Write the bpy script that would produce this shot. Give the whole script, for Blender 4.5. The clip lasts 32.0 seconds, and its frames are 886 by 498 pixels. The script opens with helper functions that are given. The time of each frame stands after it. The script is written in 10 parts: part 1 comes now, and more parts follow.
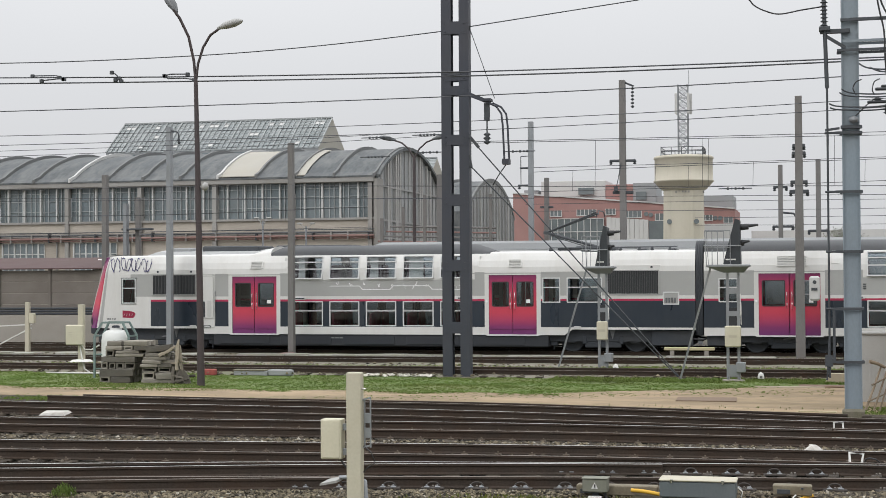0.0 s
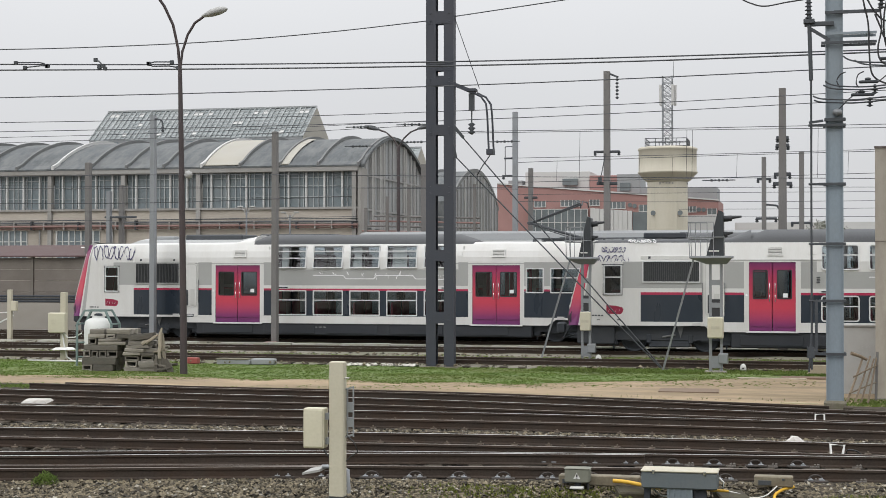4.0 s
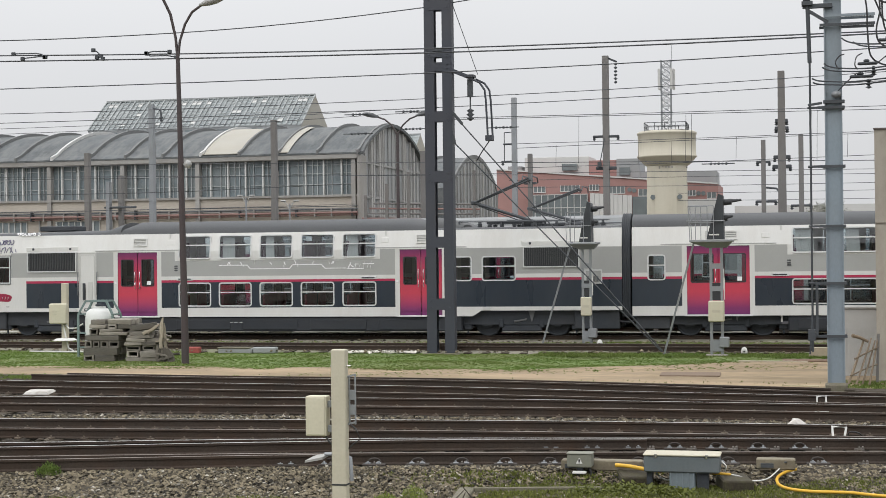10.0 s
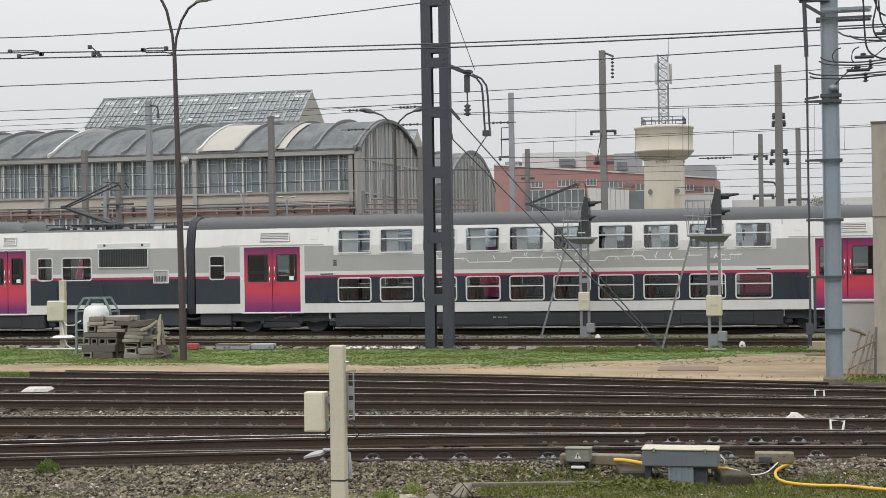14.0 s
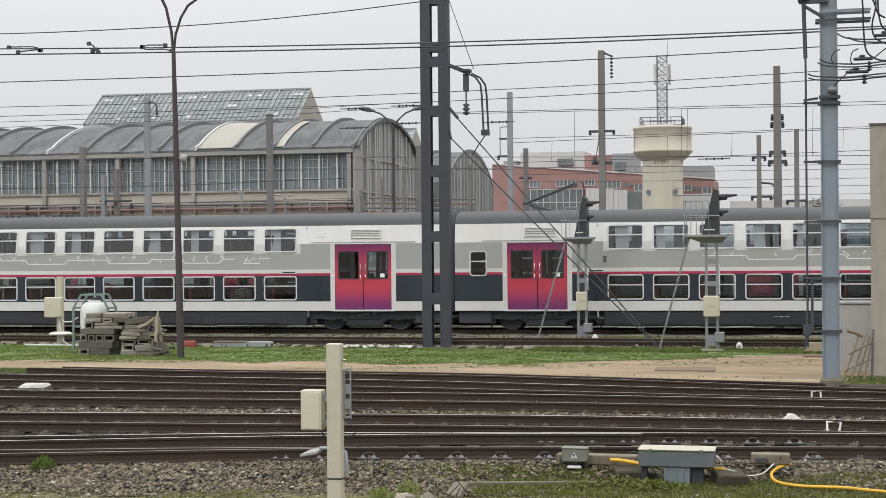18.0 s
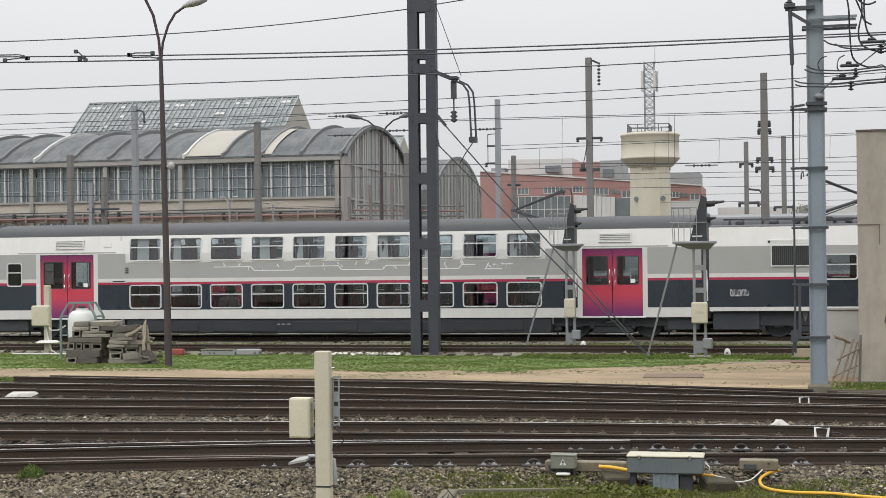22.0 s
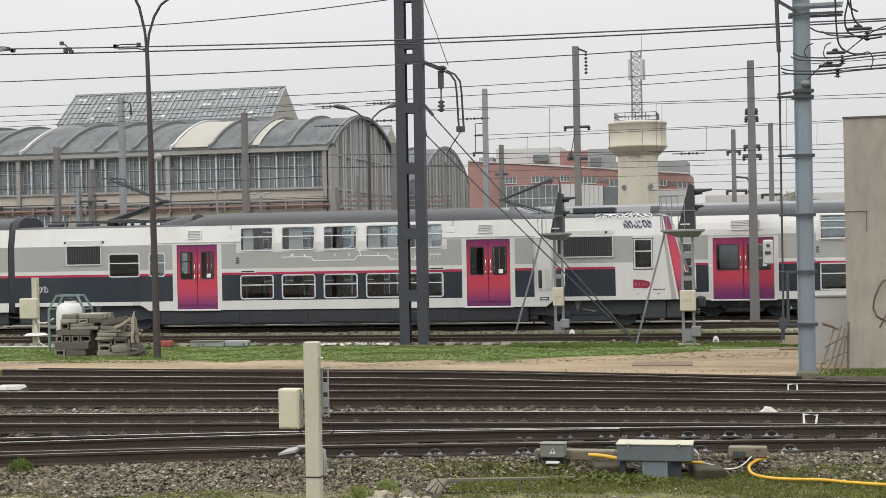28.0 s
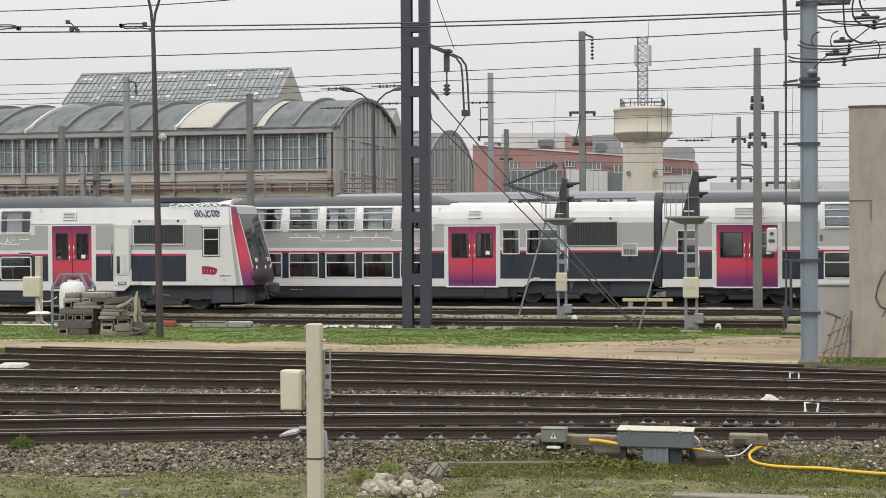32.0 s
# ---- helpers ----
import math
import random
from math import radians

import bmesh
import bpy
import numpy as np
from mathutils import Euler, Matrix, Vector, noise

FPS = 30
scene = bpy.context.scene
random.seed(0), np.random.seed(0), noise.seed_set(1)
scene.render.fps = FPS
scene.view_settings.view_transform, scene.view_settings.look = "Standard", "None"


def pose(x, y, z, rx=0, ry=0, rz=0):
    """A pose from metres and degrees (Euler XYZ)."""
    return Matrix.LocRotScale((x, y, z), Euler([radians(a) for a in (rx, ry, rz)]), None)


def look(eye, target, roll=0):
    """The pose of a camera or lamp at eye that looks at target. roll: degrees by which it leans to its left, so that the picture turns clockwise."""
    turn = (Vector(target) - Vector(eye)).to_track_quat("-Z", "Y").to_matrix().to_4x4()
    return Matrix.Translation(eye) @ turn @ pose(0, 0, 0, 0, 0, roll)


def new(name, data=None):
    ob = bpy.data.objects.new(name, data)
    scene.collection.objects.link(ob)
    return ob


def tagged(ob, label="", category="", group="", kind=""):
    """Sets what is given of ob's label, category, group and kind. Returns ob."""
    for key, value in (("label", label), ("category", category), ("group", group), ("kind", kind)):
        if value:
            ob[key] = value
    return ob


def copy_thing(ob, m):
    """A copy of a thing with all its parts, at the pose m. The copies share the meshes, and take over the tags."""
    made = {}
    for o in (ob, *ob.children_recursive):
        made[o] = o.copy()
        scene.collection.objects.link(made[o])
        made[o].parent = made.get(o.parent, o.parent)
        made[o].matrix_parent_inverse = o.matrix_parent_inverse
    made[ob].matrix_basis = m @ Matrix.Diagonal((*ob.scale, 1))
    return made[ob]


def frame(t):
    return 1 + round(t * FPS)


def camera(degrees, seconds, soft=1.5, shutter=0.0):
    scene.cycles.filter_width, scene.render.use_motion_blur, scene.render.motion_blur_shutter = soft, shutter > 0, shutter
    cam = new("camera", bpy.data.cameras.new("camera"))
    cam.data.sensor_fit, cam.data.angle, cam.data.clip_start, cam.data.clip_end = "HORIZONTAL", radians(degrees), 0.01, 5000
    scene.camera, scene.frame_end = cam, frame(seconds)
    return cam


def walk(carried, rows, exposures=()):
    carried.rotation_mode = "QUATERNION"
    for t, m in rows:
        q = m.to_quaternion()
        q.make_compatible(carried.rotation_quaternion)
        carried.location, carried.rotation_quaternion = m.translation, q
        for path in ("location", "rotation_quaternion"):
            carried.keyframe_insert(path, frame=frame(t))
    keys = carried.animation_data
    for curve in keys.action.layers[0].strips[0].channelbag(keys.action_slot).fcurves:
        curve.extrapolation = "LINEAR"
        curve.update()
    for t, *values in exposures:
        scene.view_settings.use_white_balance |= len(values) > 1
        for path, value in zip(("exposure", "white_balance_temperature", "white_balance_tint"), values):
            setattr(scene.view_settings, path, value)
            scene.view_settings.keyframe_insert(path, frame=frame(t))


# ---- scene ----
SECONDS = 32.0
EYE = Vector((0.0, 0.0, 2.98))
cam = camera(32.96, SECONDS, soft=0.7)


def aim(yaw, pitch, roll):
    """Camera pose: degrees to the left of +y, upwards, and roll."""
    a, b = radians(yaw), radians(pitch)
    way = Vector((-math.sin(a) * math.cos(b), math.cos(a) * math.cos(b), math.sin(b)))
    return look(EYE, EYE + way * 50, roll)


# seconds, yaw, pitch, roll of the hand-held camera
TURNS = [
    (0, 14.025, 1.057, -0.332), (0.5, 13.889, 0.994, -0.338), (1, 13.743, 0.861, -0.322), (1.5, 13.594, 0.761, -0.263),
    (2, 13.472, 0.736, -0.241), (2.5, 13.376, 0.738, -0.105), (3, 13.358, 0.726, -0.027), (3.5, 13.393, 0.697, -0.001),
    (5.5, 13.482, 0.585, -0.069), (6, 13.460, 0.547, -0.212), (6.5, 13.421, 0.485, -0.302), (7, 13.443, 0.408, -0.378),
    (7.5, 13.433, 0.352, -0.450), (8, 13.432, 0.304, -0.520), (8.5, 13.400, 0.238, -0.522), (9, 13.400, 0.173, -0.521),
    (9.5, 13.402, 0.157, -0.585), (10, 13.416, 0.157, -0.637), (10.5, 13.493, 0.138, -0.765), (11, 13.597, 0.079, -0.904),
    (11.5, 13.669, 0.030, -0.902), (12, 13.699, 0.048, -0.943), (12.5, 13.634, 0.083, -0.964), (13, 13.520, 0.084, -0.977),
    (13.5, 13.419, 0.042, -0.920), (14, 13.329, -0.017, -0.891), (14.5, 13.255, -0.119, -0.958), (16.5, 13.280, -0.452, -0.768),
    (17, 13.274, -0.364, -0.595), (17.5, 13.283, -0.189, -0.514), (18, 13.246, -0.058, -0.508), (18.5, 13.208, 0.011, -0.554),
    (19, 13.176, 0.005, -0.603), (19.5, 13.146, -0.004, -0.639), (20, 13.072, -0.002, -0.617), (20.5, 12.976, -0.019, -0.571),
    (21, 12.880, -0.006, -0.504), (21.5, 12.822, 0.097, -0.582), (22, 12.788, 0.214, -0.666), (22.5, 12.790, 0.250, -0.709),
    (23, 12.761, 0.218, -0.717), (23.5, 12.633, 0.169, -0.831), (24, 12.489, 0.120, -1.040), (24.5, 12.375, 0.060, -1.116),
    (25, 12.337, -0.029, -1.175), (25.5, 12.345, -0.128, -1.161), (27.5, 12.336, -0.204, -1.122), (28, 12.347, -0.184, -1.075),
    (28.5, 12.323, -0.183, -1.026), (29, 12.299, -0.234, -0.936), (29.5, 12.323, -0.304, -0.867), (30, 12.376, -0.416, -0.737),
    (30.5, 12.454, -0.571, -0.588), (31, 12.500, -0.700, -0.518), (31.5, 12.494, -0.764, -0.428), (32, 12.490, -0.805, -0.325),
]
walk(cam, [(t, aim(y, p, r)) for t, y, p, r in TURNS], [(0.0, -0.05, 6400, 10), (9.0, 0.0, 6430, 10), (19.0, 0.02, 6460, 10), (32.0, 0.07, 6560, 10)])

# ---- world and light: an overcast morning ----
world = bpy.data.worlds.new("overcast_sky")
scene.world = world
world.use_nodes = True
wn, wl = world.node_tree.nodes, world.node_tree.links
wn.clear()
w_out = wn.new("ShaderNodeOutputWorld")
w_bg = wn.new("ShaderNodeBackground")
w_sky = wn.new("ShaderNodeTexSky")
w_sky.sky_type, w_sky.sun_disc = "NISHITA", False
w_sky.sun_elevation, w_sky.sun_rotation = radians(48), radians(200)
w_sky.dust_density = 4.0
w_hsv = wn.new("ShaderNodeHueSaturation")
w_hsv.inputs["Saturation"].default_value = 0.25
w_hsv.inputs["Value"].default_value = 0.10
wl.new(w_sky.outputs[0], w_hsv.inputs["Color"])
w_tc = wn.new("ShaderNodeTexCoord")
w_sep = wn.new("ShaderNodeSeparateXYZ")
wl.new(w_tc.outputs["Generated"], w_sep.inputs[0])
w_ramp = wn.new("ShaderNodeValToRGB")   # cloud cover: three times brighter overhead than at the skyline
w_ramp.color_ramp.elements[0].position, w_ramp.color_ramp.elements[0].color = 0.0, (0.70, 0.70, 0.705, 1)
w_ramp.color_ramp.elements[1].position, w_ramp.color_ramp.elements[1].color = 1.0, (1.0, 1.0, 1.0, 1)
w_mid = w_ramp.color_ramp.elements.new(0.12)
w_mid.color = (0.675, 0.68, 0.69, 1)
wl.new(w_sep.outputs["Z"], w_ramp.inputs["Fac"])
w_gain = wn.new("ShaderNodeMath")
w_gain.operation = "MULTIPLY_ADD"
w_gain.use_clamp = False
w_max = wn.new("ShaderNodeMath")
w_max.operation = "MAXIMUM"
w_max.inputs[1].default_value = 0.0
wl.new(w_sep.outputs["Z"], w_max.inputs[0])
wl.new(w_max.outputs[0], w_gain.inputs[0])
w_gain.inputs[1].default_value, w_gain.inputs[2].default_value = 1.45, 0.99
w_scale = wn.new("ShaderNodeVectorMath")
w_scale.operation = "SCALE"
wl.new(w_ramp.outputs["Color"], w_scale.inputs[0])
wl.new(w_gain.outputs[0], w_scale.inputs["Scale"])
w_noise = wn.new("ShaderNodeTexNoise")
w_noise.inputs["Scale"].default_value, w_noise.inputs["Detail"].default_value = 2.2, 4.0
wl.new(w_tc.outputs["Generated"], w_noise.inputs["Vector"])
w_map = wn.new("ShaderNodeMapRange")
w_map.inputs["To Min"].default_value, w_map.inputs["To Max"].default_value = 0.94, 1.06
wl.new(w_noise.outputs["Fac"], w_map.inputs["Value"])
w_cloud = wn.new("ShaderNodeVectorMath")
w_cloud.operation = "SCALE"
wl.new(w_scale.outputs[0], w_cloud.inputs[0])
wl.new(w_map.outputs[0], w_cloud.inputs["Scale"])
w_mix = wn.new("ShaderNodeMix")
w_mix.data_type = "RGBA"
w_mix.inputs["Factor"].default_value = 0.92
wl.new(w_hsv.outputs[0], w_mix.inputs["A"])
wl.new(w_cloud.outputs[0], w_mix.inputs["B"])
wl.new(w_mix.outputs["Result"], w_bg.inputs["Color"])
w_bg.inputs["Strength"].default_value = 1.0
wl.new(w_bg.outputs[0], w_out.inputs["Surface"])

sun = new("sun", bpy.data.lights.new("sun", "SUN"))
sun.data.energy, sun.data.angle, sun.data.color = 0.8, radians(35), (1.0, 0.97, 0.93)
sun.matrix_basis = look((-12, -25, 34), (0, 10, 0))


# ---- geometry helpers ----
class Geo:
    """Collects vertices and faces of one mesh."""

    def __init__(self):
        self.v, self.f, self.m, self.s = [], [], [], []

    def add(self, verts, faces, mi=0, smooth=False):
        n = len(self.v)
        self.v.extend(verts)
        self.f.extend(tuple(i + n for i in f) for f in faces)
        self.m.extend([mi] * len(faces))
        self.s.extend([smooth] * len(faces))

    def quad(self, a, b, c, d, mi=0):
        self.add([a, b, c, d], [(0, 1, 2, 3)], mi)

    def box(self, x0, x1, y0, y1, z0, z1, mi=0, c=0.0):
        """A box, with its edges chamfered by c."""
        if c <= 0:
            v = [(x, y, z) for z in (z0, z1) for x, y in ((x0, y0), (x1, y0), (x1, y1), (x0, y1))]
            self.add(v, [(3, 2, 1, 0), (4, 5, 6, 7), (0, 1, 5, 4), (1, 2, 6, 5), (2, 3, 7, 6), (3, 0, 4, 7)], mi)
            return
        c = min(c, 0.49 * (x1 - x0), 0.49 * (y1 - y0), 0.49 * (z1 - z0))
        v = []
        for z, k in ((z0, c), (z0 + c, 0), (z1 - c, 0), (z1, c)):
            e = c
            xa, xb, ya, yb = x0 + k, x1 - k, y0 + k, y1 - k
            v += [(xa + e, ya, z), (xb - e, ya, z), (xb, ya + e, z), (xb, yb - e, z),
                  (xb - e, yb, z), (xa + e, yb, z), (xa, yb - e, z), (xa, ya + e, z)]
        f = [tuple(range(7, -1, -1)), tuple(range(24, 32))]
        for r in range(3):
            for i in range(8):
                j = (i + 1) % 8
                f.append((r * 8 + i, r * 8 + j, r * 8 + 8 + j, r * 8 + 8 + i))
        self.add(v, f, mi)

    def tube(self, pts, r, n=6, mi=0, cap=True, smooth=True):
        """A round bar along a line of points; r may be a list."""
        pts = [Vector(p) for p in pts]
        rs = r if isinstance(r, (list, tuple)) else [r] * len(pts)
        v, f = [], []
        up = None
        for i, p in enumerate(pts):
            a, b = pts[max(i - 1, 0)], pts[min(i + 1, len(pts) - 1)]
            d = (b - a).normalized()
            if up is None or abs(d.dot(up)) > 0.98:
                up = Vector((0, 0, 1)) if abs(d.z) < 0.9 else Vector((1, 0, 0))
            s = d.cross(up).normalized()
            u = s.cross(d).normalized()
            for k in range(n):
                w = 2 * math.pi * k / n
                v.append(tuple(p + (s * math.cos(w) + u * math.sin(w)) * rs[i]))
        for i in range(len(pts) - 1):
            for k in range(n):
                j = (k + 1) % n
                f.append((i * n + k, i * n + j, i * n + n + j, i * n + n + k))
        self.add(v, f, mi, smooth)
        if cap:
            m = (len(pts) - 1) * n
            self.add([v[k] for k in range(n)] + [v[m + k] for k in range(n)],
                     [tuple(range(n - 1, -1, -1)), tuple(range(n, 2 * n))], mi)

    def bar(self, a, b, w, h, mi=0):
        """A square bar from a to b."""
        a, b = Vector(a), Vector(b)
        d = (b - a).normalized()
        up = Vector((0, 0, 1)) if abs(d.z) < 0.95 else Vector((0, 1, 0))
        s = d.cross(up).normalized()
        u = s.cross(d).normalized()
        v = [tuple(p + s * (i * w / 2) + u * (j * h / 2)) for p in (a, b) for i, j in ((-1, -1), (1, -1), (1, 1), (-1, 1))]
        self.add(v, [(3, 2, 1, 0), (4, 5, 6, 7), (0, 1, 5, 4), (1, 2, 6, 5), (2, 3, 7, 6), (3, 0, 4, 7)], mi)

    def loft(self, rings, mi=0, closed=True, caps=True, smooth=False):
        """Skin over rings of equal length."""
        n = len(rings[0])
        v = [tuple(p) for ring in rings for p in ring]
        f = []
        for i in range(len(rings) - 1):
            for k in range(n if closed else n - 1):
                j = (k + 1) % n
                f.append((i * n + k, i * n + j, i * n + n + j, i * n + n + k))
        self.add(v, f, mi, smooth)
        if caps:
            self.add(list(rings[0]) + list(rings[-1]), [tuple(range(n - 1, -1, -1)), tuple(range(n, 2 * n))], mi)

    def lathe(self, prof, n=16, at=(0, 0, 0), mi=0, smooth=True, caps=True):
        """Turned about z: prof holds (radius, z)."""
        rings = [[(at[0] + r * math.cos(2 * math.pi * k / n), at[1] + r * math.sin(2 * math.pi * k / n), at[2] + z)
                  for k in range(n)] for r, z in prof]
        self.loft(rings, mi, True, caps, smooth)

    def ring_frame(self, x0, x1, z0, z1, w, r, y0, y1, mi=0, seg=4):
        """A rounded rectangular frame in the plane y, w wide, from y0 (front) to y1."""
        def loop(e):
            rr = max(r - e, 0.005)
            pts = []
            for cx, cz, a0 in ((x1 - e - rr, z1 - e - rr, 0), (x0 + e + rr, z1 - e - rr, 90),
                               (x0 + e + rr, z0 + e + rr, 180), (x1 - e - rr, z0 + e + rr, 270)):
                for k in range(seg + 1):
                    a = radians(a0 + 90 * k / seg)
                    pts.append((cx + rr * math.cos(a), cz + rr * math.sin(a)))
            return pts
        o, i = loop(0), loop(w)
        rings = [[(x, y1, z) for x, z in o], [(x, y0, z) for x, z in o], [(x, y0, z) for x, z in i], [(x, y1, z) for x, z in i]]
        self.loft(rings, mi, True, False)

    def squash(self, k):
        """Narrows all of it along x."""
        self.v = [(x * k, y, z) for x, y, z in self.v]

    def mesh(self, name, mats):
        me = bpy.data.meshes.new(name)
        me.from_pydata(self.v, [], self.f)
        for m in mats:
            me.materials.append(m)
        me.polygons.foreach_set("material_index", self.m)
        me.polygons.foreach_set("use_smooth", self.s)
        me.update()
        return me


def part(name, geo, mats, parent=None, label="", at=None):
    """Links a Geo (or a mesh) as one object, under a thing where a parent is given."""
    if not isinstance(mats, (list, tuple)):
        mats = [mats]
    me = geo.mesh(name, mats) if isinstance(geo, Geo) else geo
    ob = new(name, me)
    if parent is not None:
        ob.parent = parent
    if at is not None:
        ob.matrix_basis = at if isinstance(at, Matrix) else Matrix.Translation(at)
    if label:
        ob["label"] = label
    return ob


def thing(name, at, label, category, group="", kind=""):
    """An Empty at a thing's base."""
    ob = new(name)
    ob.empty_display_size = 0.2
    ob.matrix_basis = at if isinstance(at, Matrix) else Matrix.Translation(at)
    return tagged(ob, label, category, group, kind)


# ---- materials ----
def nodes_of(name):
    m = bpy.data.materials.new(name)
    m.use_nodes = True
    return m, m.node_tree.nodes, m.node_tree.links, m.node_tree.nodes["Principled BSDF"]


def surface(name, col, rough=0.6, metal=0.0, var=0.18, scale=1.5, bump=0.15, fine=30.0, dirt=None, dirt_amount=0.4,
            dirt_scale=0.8, rand=0.0, stretch=(1, 1, 1), spec=0.5, coat=0.0, island=False, leaf=0.0):
    """A weathered surface: colour at two scales, patches of dirt, fine relief."""
    m, n, l, b = nodes_of(name)
    tc = n.new("ShaderNodeTexCoord")
    mp = n.new("ShaderNodeMapping")
    mp.inputs["Scale"].default_value = stretch
    l.new(tc.outputs["Object"], mp.inputs["Vector"])
    big = n.new("ShaderNodeTexNoise")
    big.inputs["Scale"].default_value, big.inputs["Detail"].default_value = scale, 5.0
    l.new(mp.outputs[0], big.inputs["Vector"])
    small = n.new("ShaderNodeTexNoise")
    small.inputs["Scale"].default_value, small.inputs["Detail"].default_value = fine, 3.0
    l.new(mp.outputs[0], small.inputs["Vector"])
    add = n.new("ShaderNodeMath")
    add.operation = "ADD"
    l.new(big.outputs["Fac"], add.inputs[0])
    l.new(small.outputs["Fac"], add.inputs[1])
    rng = n.new("ShaderNodeMapRange")
    rng.inputs["From Min"].default_value, rng.inputs["From Max"].default_value = 0.6, 1.4
    rng.inputs["To Min"].default_value, rng.inputs["To Max"].default_value = 1 - var, 1 + var
    l.new(add.outputs[0], rng.inputs["Value"])
    last = rng.outputs[0]
    if rand or island:
        src = n.new("ShaderNodeNewGeometry").outputs["Random Per Island"] if island else n.new("ShaderNodeObjectInfo").outputs["Random"]
        rr = n.new("ShaderNodeMapRange")
        rr.inputs["To Min"].default_value, rr.inputs["To Max"].default_value = 1 - rand, 1 + rand
        l.new(src, rr.inputs["Value"])
        mul = n.new("ShaderNodeMath")
        mul.operation = "MULTIPLY"
        l.new(last, mul.inputs[0])
        l.new(rr.outputs[0], mul.inputs[1])
        last = mul.outputs[0]
    sc = n.new("ShaderNodeVectorMath")
    sc.operation = "SCALE"
    sc.inputs[0].default_value = col[:3]
    l.new(last, sc.inputs["Scale"])
    out = sc.outputs[0]
    if dirt:
        dn = n.new("ShaderNodeTexNoise")
        dn.inputs["Scale"].default_value, dn.inputs["Detail"].default_value = dirt_scale, 8.0
        dn.inputs["Roughness"].default_value = 0.65
        l.new(mp.outputs[0], dn.inputs["Vector"])
        dr = n.new("ShaderNodeMapRange")
        dr.inputs["From Min"].default_value, dr.inputs["From Max"].default_value = 0.42, 0.72
        dr.inputs["To Max"].default_value = dirt_amount
        l.new(dn.outputs["Fac"], dr.inputs["Value"])
        mx = n.new("ShaderNodeMix")
        mx.data_type = "RGBA"
        l.new(dr.outputs[0], mx.inputs["Factor"])
        l.new(out, mx.inputs["A"])
        mx.inputs["B"].default_value = (*dirt, 1)
        out = mx.outputs["Result"]
    l.new(out, b.inputs["Base Color"])
    b.inputs["Metallic"].default_value = metal
    b.inputs["Specular IOR Level"].default_value = spec
    b.inputs["Coat Weight"].default_value = coat
    ro = n.new("ShaderNodeMapRange")
    ro.inputs["To Min"].default_value, ro.inputs["To Max"].default_value = max(rough - 0.12, 0.05), min(rough + 0.12, 1)
    l.new(big.outputs["Fac"], ro.inputs["Value"])
    l.new(ro.outputs[0], b.inputs["Roughness"])
    if bump:
        bp = n.new("ShaderNodeBump")
        bp.inputs["Strength"].default_value, bp.inputs["Distance"].default_value = bump, 0.02
        l.new(small.outputs["Fac"], bp.inputs["Height"])
        l.new(bp.outputs[0], b.inputs["Normal"])
    if leaf:
        # light passing through thin blades and leaves
        tr, mix = n.new("ShaderNodeBsdfTranslucent"), n.new("ShaderNodeMixShader")
        mix.inputs["Fac"].default_value = leaf
        l.new(out, tr.inputs["Color"])
        l.new(b.outputs[0], mix.inputs[1])
        l.new(tr.outputs[0], mix.inputs[2])
        l.new(mix.outputs[0], n["Material Output"].inputs["Surface"])
    return m


def glass(name, tint=(0.42, 0.47, 0.47), gloss=1.0, rough=0.02):
    """Thin window glass: lets light through, and mirrors at a slant."""
    m, n, l, b = nodes_of(name)
    n.remove(b)
    out = n["Material Output"]
    tr, gl, mx, fr = n.new("ShaderNodeBsdfTransparent"), n.new("ShaderNodeBsdfGlossy"), n.new("ShaderNodeMixShader"), n.new("ShaderNodeFresnel")
    tr.inputs["Color"].default_value = (*tint, 1)
    gl.inputs["Roughness"].default_value = rough
    fr.inputs["IOR"].default_value = 1.52
    mul = n.new("ShaderNodeMath")
    mul.operation = "MULTIPLY"
    mul.inputs[1].default_value = gloss
    l.new(fr.outputs[0], mul.inputs[0])
    l.new(mul.outputs[0], mx.inputs["Fac"])
    l.new(tr.outputs[0], mx.inputs[1])
    l.new(gl.outputs[0], mx.inputs[2])
    l.new(mx.outputs[0], out.inputs["Surface"])
    return m


